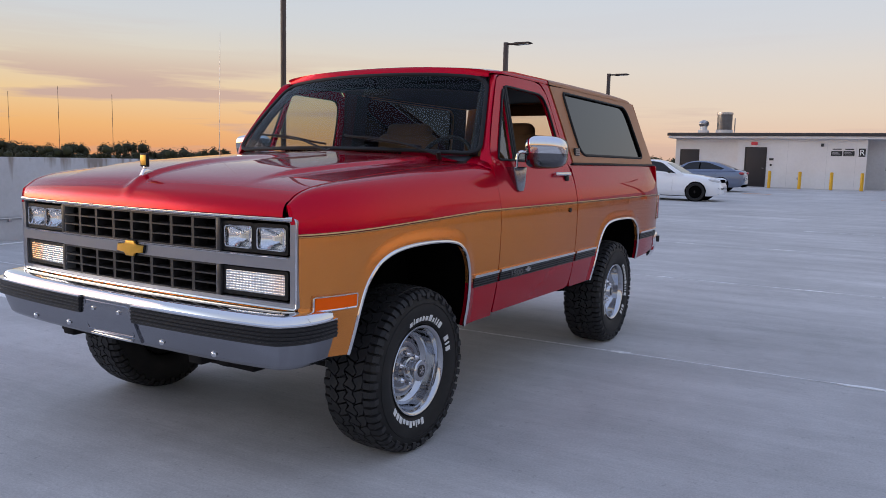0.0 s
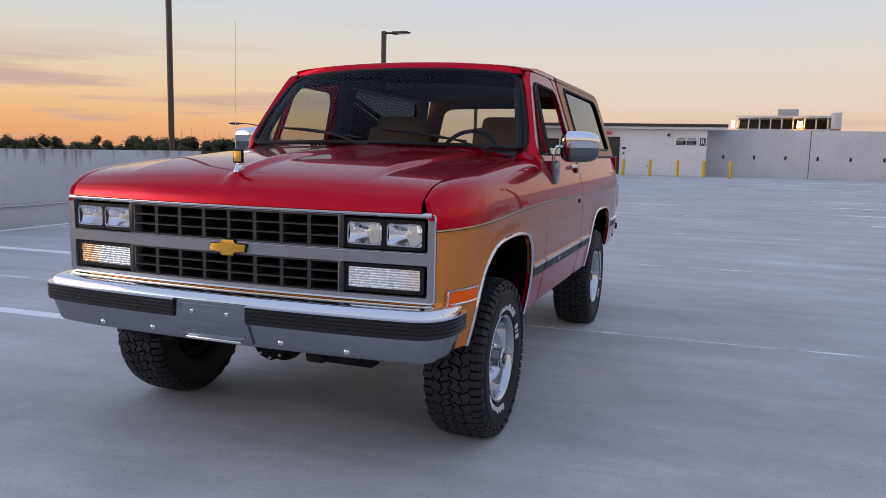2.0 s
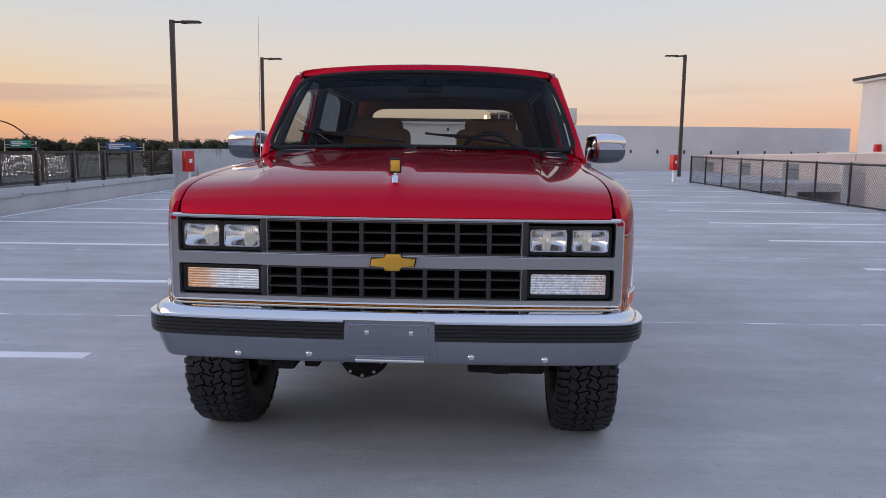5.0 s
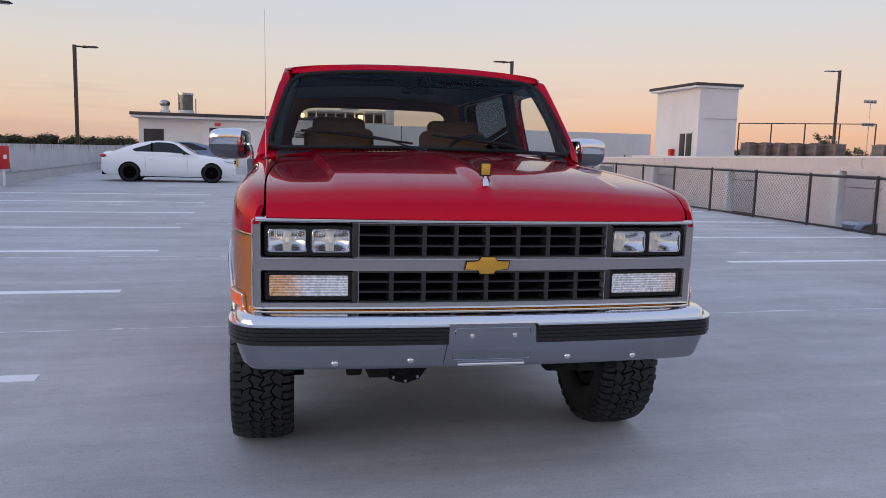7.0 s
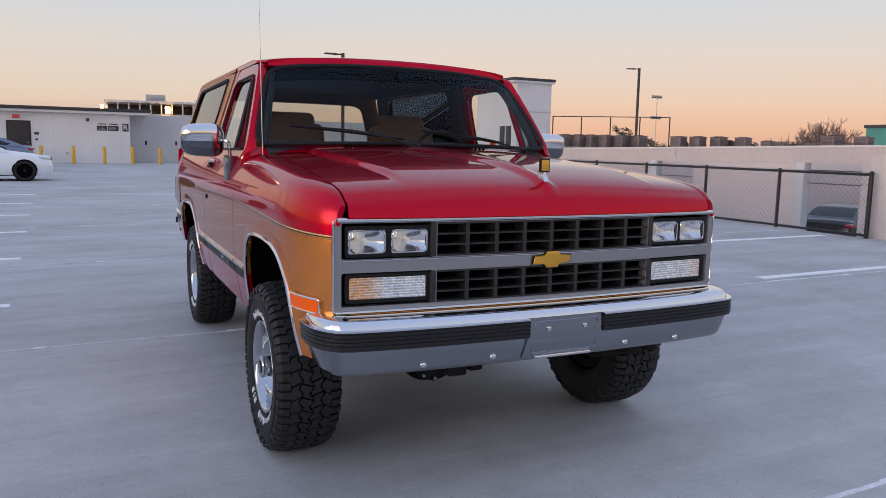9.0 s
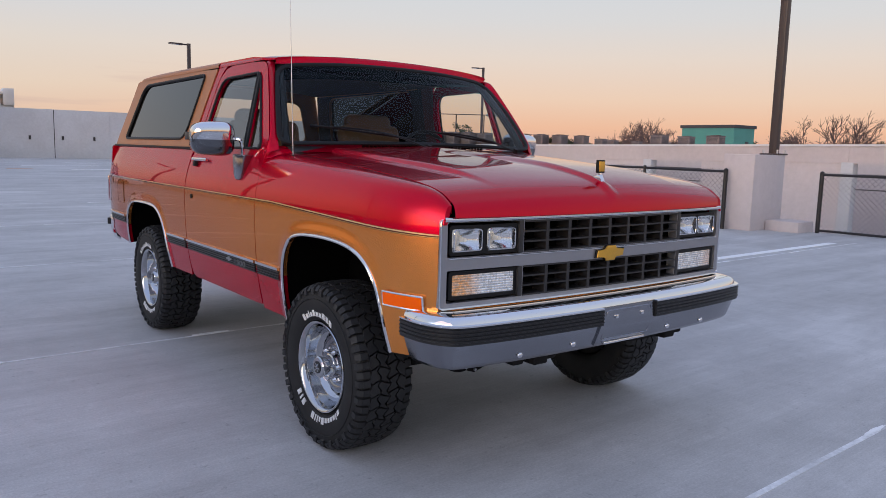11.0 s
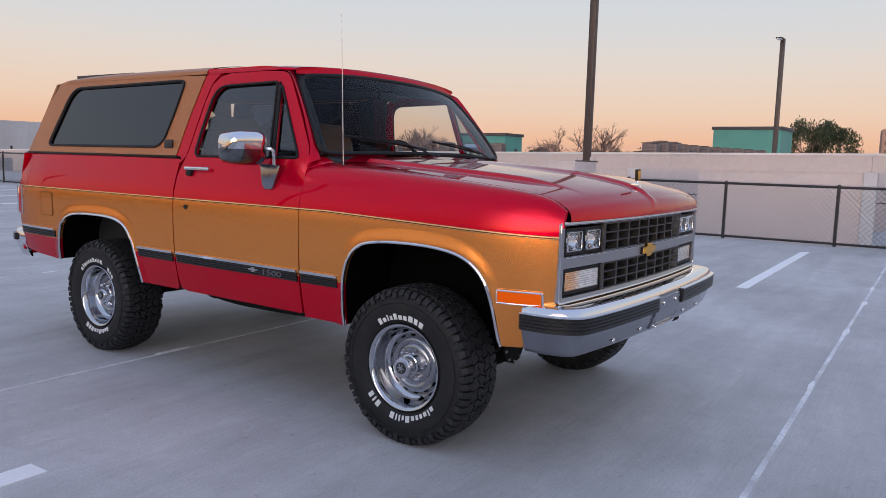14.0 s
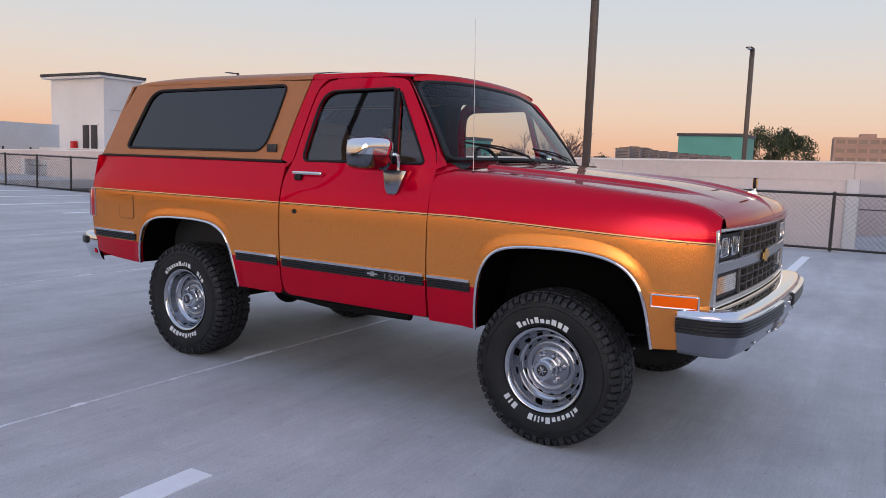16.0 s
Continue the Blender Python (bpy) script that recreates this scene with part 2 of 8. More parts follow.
def patch(name, outer, holes, fn, mat, parent=None, label="", step=(0.08, 0.08), thick=0.0, flip=False, inner=True):
    """A curved sheet: an outline with holes in the plane (u, v), laid on fn(u, v), with edges of its own thickness."""
    bm = bmesh.new()
    for loop in (outer, *holes):
        vs = [bm.verts.new((p[0], p[1], 0)) for p in loop]
        for i in range(len(vs)):
            bm.edges.new((vs[i - 1], vs[i]))
    bmesh.ops.triangle_fill(bm, use_beauty=True, use_dissolve=False, edges=bm.edges)
    us, vs = [p[0] for p in outer], [p[1] for p in outer]
    for axis, lo, hi, d in ((0, min(us), max(us), step[0]), (1, min(vs), max(vs), step[1])):
        w = lo + d
        while w < hi - d * 0.3:
            co, no = [0, 0, 0], [0, 0, 0]
            co[axis], no[axis] = w, 1
            bmesh.ops.bisect_plane(bm, geom=list(bm.verts) + list(bm.edges) + list(bm.faces), plane_co=co, plane_no=no, dist=1e-5)
            w += d
    bm.verts.index_update()
    flat = [(v.co.x, v.co.y) for v in bm.verts]
    faces = [[v.index for v in f.verts] for f in bm.faces]
    rims = [(e.verts[0].index, e.verts[1].index, e.link_faces[0].index if e.link_faces else 0) for e in bm.edges if len(e.link_faces) == 1]
    bm.free()
    h = 1e-3
    places, normals = [], []
    for u, v in flat:
        p = Vector(fn(u, v))
        n = (Vector(fn(u + h, v)) - Vector(fn(u - h, v))).cross(Vector(fn(u, v + h)) - Vector(fn(u, v - h))).normalized()
        places.append(p)
        normals.append(-n if flip else n)
    verts, vn = list(places), list(normals)
    out = []
    for f in faces:
        a, b, c = (places[i] for i in f[:3])
        g = Vector((0, 0, 0))
        for i in range(len(f)):
            g += places[f[i - 1]].cross(places[f[i]])
        out.append(f if g.dot(normals[f[0]]) > 0 else f[::-1])
    if thick:
        base = len(verts)
        if inner:
            for p, n in zip(places, normals):
                verts.append(p - n * thick)
                vn.append(-n)
            out += [[i + base for i in f[::-1]] for f in list(out)]
        for a, b, _ in rims:
            k = len(verts)
            na, nb = normals[a], normals[b]
            verts += [places[a], places[b], places[b] - nb * thick, places[a] - na * thick]
            vn += [Vector((0, 0, 0))] * 4
            out.append([k, k + 1, k + 2, k + 3])
    me = bpy.data.meshes.new(name)
    me.from_pydata([tuple(v) for v in verts], [], out)
    me.update()
    me.materials.append(mat)
    me.shade_smooth()
    me.normals_split_custom_set_from_vertices([tuple(n) for n in vn])
    ob = new(name, me)
    if parent:
        ob.parent = parent
    if label:
        tagged(ob, label)
    return ob


def interp(table, x):
    """Smooth value from a table of (x, y) with x rising."""
    if x <= table[0][0]:
        return table[0][1]
    if x >= table[-1][0]:
        return table[-1][1]
    for i in range(len(table) - 1):
        x1, x2 = table[i][0], table[i + 1][0]
        if x <= x2:
            y1, y2 = table[i][1], table[i + 1][1]
            m1 = (y2 - table[i - 1][1]) / (x2 - table[i - 1][0]) if i else (y2 - y1) / (x2 - x1)
            m2 = (table[i + 2][1] - y1) / (table[i + 2][0] - x1) if i + 2 < len(table) else (y2 - y1) / (x2 - x1)
            t, d = (x - x1) / (x2 - x1), x2 - x1
            return (2 * t ** 3 - 3 * t * t + 1) * y1 + (t ** 3 - 2 * t * t + t) * d * m1 + (3 * t * t - 2 * t ** 3) * y2 + (t ** 3 - t * t) * d * m2


def smooth(a, b, x):
    t = min(1.0, max(0.0, (x - a) / (b - a)))
    return t * t * (3 - 2 * t)


# ---- the place's materials ----
CONCRETE_WALL = material("painted concrete wall", (0.58, 0.58, 0.59), 0.8, second=(0.48, 0.47, 0.47), scale=0.5, amount=0.6, fine=0.06, bump=0.15, bump_scale=30)


def parapet_material():
    """White painted concrete with brown drips below its top edge."""
    m = material("stained parapet concrete", (0.53, 0.53, 0.545), 0.8, second=(0.44, 0.43, 0.43), scale=1.1, amount=0.6, fine=0.05, bump=0.12, bump_scale=30)
    add, links = m.node_tree.nodes.new, m.node_tree.links
    p = next(n for n in m.node_tree.nodes if n.type == "BSDF_PRINCIPLED")
    before = p.inputs["Base Color"].links[0].from_socket
    place, thin, drip, xyz = add("ShaderNodeTexCoord"), add("ShaderNodeMapping"), add("ShaderNodeTexNoise"), add("ShaderNodeSeparateXYZ")
    thin.inputs["Scale"].default_value = (5.0, 5.0, 0.35)
    drip.inputs["Scale"].default_value, drip.inputs["Detail"].default_value = 1.4, 6.0
    links.new(place.outputs[3], thin.inputs[0]), links.new(thin.outputs[0], drip.inputs["Vector"]), links.new(place.outputs[3], xyz.inputs[0])
    reach, sum_, cut = add("ShaderNodeMapRange"), add("ShaderNodeMath"), add("ShaderNodeMapRange")
    for k, v in enumerate((0.55, 1.24, -0.32, 0.10)):
        reach.inputs[k + 1].default_value = v
    for k, v in enumerate((0.56, 0.72, 0.0, 0.75)):
        cut.inputs[k + 1].default_value = v
    links.new(xyz.outputs[2], reach.inputs[0]), links.new(reach.outputs[0], sum_.inputs[0]), links.new(drip.outputs[0], sum_.inputs[1])
    links.new(sum_.outputs[0], cut.inputs[0])
    mix = add("ShaderNodeMix")
    mix.data_type = "RGBA"
    mix.inputs[7].default_value = (0.20, 0.15, 0.11, 1)
    links.new(cut.outputs[0], mix.inputs[0]), links.new(before, mix.inputs[6]), links.new(mix.outputs[2], p.inputs["Base Color"])
    return m


STAINED_PARAPET = parapet_material()
WHITE_WALL = material("white painted render", (0.74, 0.73, 0.73), 0.75, second=(0.62, 0.60, 0.58), scale=0.5, amount=0.5, fine=0.03, bump=0.08, bump_scale=60)
TOWER_WALL = material("off-white tower render", (0.64, 0.62, 0.61), 0.75, second=(0.56, 0.54, 0.53), scale=0.4, amount=0.5, fine=0.03, bump=0.06, bump_scale=50)
PINK_WALL = material("cream painted concrete", (0.58, 0.51, 0.495), 0.8, second=(0.48, 0.42, 0.41), scale=0.45, amount=0.55, fine=0.05, bump=0.12, bump_scale=25)
DARK_ROOF = material("dark bitumen roof edge", (0.045, 0.040, 0.042), 0.6, fine=0.1)
POLE_PAINT = material("bronze painted steel", (0.058, 0.040, 0.035), 0.45, fine=0.1, scale=6)
FENCE_BLACK = material("black vinyl coated steel", (0.013, 0.010, 0.011), 0.4, fine=0.1)
YELLOW = material("yellow bollard sleeve", (0.72, 0.40, 0.015), 0.45, second=(0.55, 0.30, 0.02), scale=5, amount=0.4)
RED_BOX = material("red enamel", (0.55, 0.012, 0.012), 0.35, fine=0.05)
STACK_GREY = material("dull grey sheet metal", (0.16, 0.165, 0.175), 0.4, 0.6, second=(0.10, 0.10, 0.105), scale=3, amount=0.6)
STEEL = material("galvanised steel", (0.48, 0.48, 0.50), 0.38, 0.85, second=(0.32, 0.32, 0.34), scale=9, amount=0.5)
DOOR_DARK = material("dark brown steel door", (0.028, 0.022, 0.022), 0.5, fine=0.08)
STRIPE_PAINT = material("worn white road paint", (0.95, 0.95, 0.95), 0.5, second=(0.80, 0.79, 0.78), scale=6, amount=0.3, fine=0.04)
ORANGE_PAINT = material("faded orange road paint", (0.62, 0.30, 0.12), 0.7, second=(0.40, 0.36, 0.35), scale=4, amount=0.9)
SIGN_WHITE = material("white sign paint", (0.8, 0.8, 0.8), 0.5)
SIGN_BLACK = material("black sign plate", (0.02, 0.02, 0.022), 0.4)
LAMP_GLOW = material("lit wall lamp", (1.0, 0.55, 0.18), 0.4, emit=9.0)
EXIT_GLOW = material("lit red sign", (0.55, 0.05, 0.06), 0.4, emit=0.08)
AC_METAL = material("weathered unit casing", (0.20, 0.155, 0.145), 0.55, 0.3, second=(0.12, 0.09, 0.085), scale=3, amount=0.6, fine=0.08)
GREEN_WALL = material("teal painted metal siding", (0.075, 0.27, 0.22), 0.6, second=(0.06, 0.21, 0.18), scale=0.6, amount=0.5)
BARK = material("grey brown bark", (0.16, 0.10, 0.085), 0.9, fine=0.15, scale=5, bump=0.3)
LEAVES = material("dark green leaves", (0.035, 0.048, 0.014), 0.7, island=0.45)
FAR_LEAVES = material("distant woods foliage", (0.040, 0.042, 0.018), 0.9, island=0.45)
FIELD = material("distant ground", (0.06, 0.06, 0.045), 0.9, second=(0.035, 0.045, 0.02), scale=0.01, amount=0.9)


def deck_material():
    """Broom-finished pale concrete: cloudy stains, fine grain and brush lines."""
    m = bpy.data.materials.new("broomed deck concrete")
    m.use_nodes = True
    add, link = nodes_of(m.node_tree)
    p = add("ShaderNodeBsdfPrincipled", Roughness=0.62)
    p.inputs["Specular IOR Level"].default_value = 0.22
    o = add("ShaderNodeOutputMaterial")
    link(p, o)
    place = add("ShaderNodeTexCoord")
    big = add("ShaderNodeTexNoise", Scale=0.45, Detail=7.0, Roughness=0.62)
    link(place, big, 3)
    tone = ramp_node(add, [(0.28, (0.38, 0.367, 0.362)), (0.44, (0.485, 0.47, 0.463)), (0.56, (0.535, 0.52, 0.512)), (0.72, (0.62, 0.604, 0.595))])
    link(big, tone)
    scuff = add("ShaderNodeTexNoise", Scale=5.0, Detail=8.0, Roughness=0.75, Distortion=0.6)
    link(place, scuff, 3)
    smear = add("ShaderNodeMapRange", i1=0.3, i2=0.7, i3=0.92, i4=1.07)
    link(scuff, smear)
    c = add("ShaderNodeVectorMath", operation="SCALE")
    link(tone, c)
    m.node_tree.links.new(smear.outputs[0], c.inputs["Scale"])
    turned = add("ShaderNodeMapping")
    turned.inputs["Scale"].default_value = (1.3, 26.0, 1.0)
    link(place, turned, 3)
    broom = add("ShaderNodeTexNoise", Scale=2.2, Detail=6.0, Roughness=0.72)
    link(turned, broom)
    lines = add("ShaderNodeMapRange", i1=0.3, i2=0.72, i3=0.93, i4=1.06)
    link(broom, lines)
    grain = add("ShaderNodeTexNoise", Scale=90.0, Detail=4.0, Roughness=0.7)
    link(place, grain, 3)
    spots = add("ShaderNodeMapRange", i1=0.3, i2=0.7, i3=0.86, i4=1.12)
    link(grain, spots)
    a = add("ShaderNodeVectorMath", operation="SCALE")
    link(c, a)
    m.node_tree.links.new(lines.outputs[0], a.inputs["Scale"])
    b = add("ShaderNodeVectorMath", operation="SCALE")
    link(a, b)
    m.node_tree.links.new(spots.outputs[0], b.inputs["Scale"])
    # long soft trowel smears along the bays
    drawn = add("ShaderNodeMapping")
    drawn.inputs["Scale"].default_value = (0.35, 2.4, 1.0)
    drawn.inputs["Rotation"].default_value = (0.0, 0.0, 0.12)
    link(place, drawn, 3)
    trowel = add("ShaderNodeTexNoise", Scale=1.1, Detail=5.0, Roughness=0.6, Distortion=0.4)
    link(drawn, trowel)
    sweep_tone = add("ShaderNodeMapRange", i1=0.32, i2=0.68, i3=0.87, i4=1.10)
    link(trowel, sweep_tone)
    b2 = add("ShaderNodeVectorMath", operation="SCALE")
    link(b, b2)
    m.node_tree.links.new(sweep_tone.outputs[0], b2.inputs["Scale"])
    b = b2
    # scattered small dark spots and drips
    drops = add("ShaderNodeTexNoise", Scale=14.0, Detail=3.0, Roughness=0.8)
    link(place, drops, 3)
    dark = add("ShaderNodeMapRange", i1=0.62, i2=0.72, i3=1.0, i4=0.76)
    link(drops, dark)
    e = add("ShaderNodeVectorMath", operation="SCALE")
    link(b, e)
    m.node_tree.links.new(dark.outputs[0], e.inputs["Scale"])
    link(e, p)
    rough = add("ShaderNodeMapRange", i1=0.3, i2=0.7, i3=0.55, i4=0.80)
    link(big, rough)
    m.node_tree.links.new(rough.outputs[0], p.inputs["Roughness"])
    relief = add("ShaderNodeBump", Strength=0.32, Distance=0.005)
    link(broom, relief, 0, 2)
    m.node_tree.links.new(relief.outputs[0], p.inputs["Normal"])
    return m


DECK = deck_material()
JOINT = material("pale sealed joint", (0.86, 0.86, 0.87), 0.7, second=(0.50, 0.49, 0.49), scale=2.2, amount=1.0, fine=0.15)
SEALANT = material("white sealant smear", (0.93, 0.93, 0.94), 0.6, second=(0.72, 0.72, 0.72), scale=12, amount=0.5)


# ---- the truck's materials ----
def paint_material(name, two_tone):
    """Clear-coated metallic paint. two_tone: red above the pinstripe and below the side moulding, gold between."""
    m = bpy.data.materials.new(name)
    m.use_nodes = True
    add, link = nodes_of(m.node_tree)
    p = add("ShaderNodeBsdfPrincipled", Roughness=0.24, Metallic=0.0)
    p.inputs["Specular IOR Level"].default_value = 0.05
    p.inputs["Coat Weight"].default_value, p.inputs["Coat Roughness"].default_value = 1.0, 0.006
    p.inputs["Coat IOR"].default_value = 1.28
    p.inputs["Specular Tint"].default_value = (0.12, 0.0, 0.005, 1)
    o = add("ShaderNodeOutputMaterial")
    link(p, o)
    place = add("ShaderNodeTexCoord")
    flake = add("ShaderNodeTexNoise", Scale=260.0, Detail=2.0)
    link(place, flake, 3)
    glint = add("ShaderNodeMapRange", i1=0.3, i2=0.7, i3=0.96, i4=1.04)
    link(flake, glint)
    red, gold = RED, GOLD
    if two_tone:
        xyz = add("ShaderNodeSeparateXYZ")
        link(place, xyz, 3)
        # the pinstripe falls towards the nose
        fall = add("ShaderNodeMapRange", i1=-0.8, i2=0.5, i3=1.045, i4=1.088)
        link(xyz, fall, 1)
        above = add("ShaderNodeMath", operation="SUBTRACT")
        link(xyz, above, 2), m.node_tree.links.new(fall.outputs[0], above.inputs[1])
        top = add("ShaderNodeMath", operation="GREATER_THAN", i1=0.0)
        link(above, top)
        low = add("ShaderNodeMath", operation="LESS_THAN", i1=0.735)
        link(xyz, low, 2)
        both = add("ShaderNodeMath", operation="MAXIMUM")
        link(top, both), link(low, both, 0, 1)
        front = add("ShaderNodeMath", operation="GREATER_THAN", i1=-0.47)
        link(xyz, front, 1)
        keep = add("ShaderNodeMath", operation="MULTIPLY")
        link(low, keep), link(front, keep, 0, 1)
        m.node_tree.links.new(keep.outputs[0], both.inputs[1])
        mix = add("ShaderNodeMix", data_type="RGBA")
        mix.inputs[6].default_value, mix.inputs[7].default_value = (*gold, 1), (*red, 1)
        link(both, mix)
        # the pinstripe: a dark line and a pale gold one
        last = mix
        for mid, half, colour in ((0.0, 0.008, (0.16, 0.03, 0.02)), (0.004, 0.0026, (0.80, 0.58, 0.30)), (-0.005, 0.0018, (0.62, 0.40, 0.18))):
            off = add("ShaderNodeMath", operation="SUBTRACT", i1=mid)
            link(above, off)
            size = add("ShaderNodeMath", operation="ABSOLUTE")
            link(off, size)
            near = add("ShaderNodeMath", operation="LESS_THAN", i1=half)
            link(size, near)
            nxt = add("ShaderNodeMix", data_type="RGBA")
            nxt.inputs[7].default_value = (*colour, 1)
            link(near, nxt), m.node_tree.links.new(last.outputs[2], nxt.inputs[6])
            last = nxt
        tint = add("ShaderNodeVectorMath", operation="SCALE")
        m.node_tree.links.new(last.outputs[2], tint.inputs[0])
        # the gold carries more metal than the red
        metal = add("ShaderNodeMapRange", i1=0.0, i2=1.0, i3=0.75, i4=0.5)
        link(both, metal)
        m.node_tree.links.new(metal.outputs[0], p.inputs["Metallic"])
    else:
        tint = add("ShaderNodeVectorMath", operation="SCALE")
        tint.inputs[0].default_value = red if name.startswith("red") else gold
        p.inputs["Metallic"].default_value = 0.5 if name.startswith("red") else 0.75
    m.node_tree.links.new(glint.outputs[0], tint.inputs["Scale"])
    link(tint, p)
    return m


RED, GOLD = (0.56, 0.0, 0.022), (0.82, 0.30, 0.072)
TWO_TONE = paint_material("two-tone red and gold paint", True)
RED_PAINT = paint_material("red metallic paint", False)
GOLD_PAINT = paint_material("gold metallic paint", False)
CAP_PAINT = material("tan textured hardtop", (0.37, 0.145, 0.05), 0.45, 0.2, coat=0.05, second=(0.30, 0.115, 0.04), scale=5, amount=0.4, fine=0.06, bump=0.05, bump_scale=260)
CHROME = material("chrome", (0.78, 0.78, 0.80), 0.06, 1.0, second=(0.74, 0.74, 0.77), scale=5, amount=0.3)
# mirror chrome with the ground's dark reflection put into the colour
GROUND_REFLECT_CHROME = material("mirror chrome darkened for the reflected ground", (0.20, 0.20, 0.21), 0.1, 1.0)
SATIN = material("grey satin grille plastic", (0.33, 0.33, 0.35), 0.28, 0.6, fine=0.03)
# darker copy of CHROME: the dim reflection of the deck is in the colour
DIM_REFLECT_CHROME = material("brushed chrome, darkened for dim reflections", (0.33, 0.335, 0.36), 0.18, 1.0, second=(0.29, 0.295, 0.32), scale=4, amount=0.4)
BLACK_PLASTIC = material("black moulded plastic", (0.009, 0.009, 0.010), 0.5, spec=0.25, fine=0.1)
GRILLE_BLACK = material("dark grey grille bars", (0.021, 0.020, 0.021), 0.42, fine=0.08)
RUBBER = material("black tyre rubber", (0.011, 0.0108, 0.0112), 0.6, spec=0.3, second=(0.026, 0.025, 0.024), scale=9, amount=0.5, fine=0.12, bump=0.1, bump_scale=120)
# lighter than RUBBER: the shade of the grooves is put into the two colours
TREAD = material("grey tread rubber, lighter against shaded grooves", (0.018, 0.018, 0.019), 0.55, spec=0.35, second=(0.028, 0.027, 0.028), scale=14, amount=0.6, fine=0.12)
STRIP_RUBBER = material("black rub strip", (0.012, 0.012, 0.013), 0.35, fine=0.05)
TYRE_WHITE = material("raised white tyre lettering", (0.75, 0.75, 0.74), 0.6, second=(0.55, 0.54, 0.52), scale=30, amount=0.5)
ALLOY = material("polished steel wheel", (0.58, 0.59, 0.61), 0.07, 1.0, second=(0.50, 0.50, 0.52), scale=12, amount=0.5)
ALLOY_GREY = material("silver painted wheel centre", (0.34, 0.34, 0.36), 0.2, 1.0, fine=0.05)
UNDER = material("black chassis paint", (0.008, 0.0075, 0.0075), 0.7, spec=0.15, second=(0.016, 0.014, 0.013), scale=8, amount=0.6, fine=0.1)
# near-black without gloss: shade of wells and openings put into the colour
LINER = material("near-black wells, gaps and openings", (0.004, 0.004, 0.004), 0.9, spec=0.0)
GLASS = pane_material("clear tinted glass", (0.74, 0.80, 0.80), 0.018)
SIDE_GLASS = pane_material("grey tinted glass", (0.62, 0.68, 0.71), 0.11, steep=3.6)
DARK_GLASS = pane_material("dark privacy glass", (0.0, 0.0, 0.0), 0.115, steep=5.0)
REAR_GLASS = pane_material("tinted rear glass", (0.72, 0.72, 0.68))
MIRROR = material("mirror glass", (0.85, 0.86, 0.88), 0.01, 1.0)
LENS_CLEAR = material("clear fluted lamp glass", (0.86, 0.88, 0.90), 0.12, 0.35, second=(0.6, 0.62, 0.66), scale=25, amount=0.8, bump=0.6, bump_scale=110, island=0.3)
LENS_AMBER = material("amber lamp lens", (1.0, 0.13, 0.0), 0.25, spec=0.2)
LENS_RED = material("red lamp lens", (0.40, 0.008, 0.01), 0.15, coat=1.0)
LAMP_BOWL = material("aluminised reflector", (0.93, 0.94, 0.96), 0.13, 0.93, bump=0.25, bump_scale=90)
LAMP_GLASS = pane_material("clear lamp glass", (0.95, 0.96, 0.97), 0.12, 0.04)
# the lamps are off; a weak glow is added for their bright reflection
GLINT_BULB = material("unlit bulb with a glow for the reflected sky", (1.0, 0.93, 0.82), 0.3, emit=0.10)
SHADE_BAND = material("blue shade band", (1, 1, 1))
SHADE_BAND.node_tree.nodes.clear()
band_clear, band_out = SHADE_BAND.node_tree.nodes.new("ShaderNodeBsdfTransparent"), SHADE_BAND.node_tree.nodes.new("ShaderNodeOutputMaterial")
band_clear.inputs[0].default_value = (0.22, 0.42, 0.50, 1)
SHADE_BAND.node_tree.links.new(band_clear.outputs[0], band_out.inputs[0])
SEAM = material("dark seam", (0.10, 0.04, 0.015), 0.7)
FIGURE_GREY = material("dull grey figures", (0.20, 0.20, 0.21), 0.4, 0.5)
RIB_BLACK = material("satin black ribs", (0.022, 0.022, 0.024), 0.28, spec=0.6)
BADGE_GOLD = material("gold emblem", (0.72, 0.40, 0.06), 0.35, 0.6, fine=0.05)
SEAT_CLOTH = material("tan seat cloth", (0.20, 0.105, 0.05), 0.85, second=(0.15, 0.08, 0.037), scale=7, amount=0.5, fine=0.1, bump=0.2, bump_scale=300)
CABIN_DARK = material("dark grey cabin trim", (0.009, 0.0095, 0.012), 0.7, fine=0.1)
CABIN_RED = material("dark red cabin trim", (0.05, 0.006, 0.008), 0.6, fine=0.1)


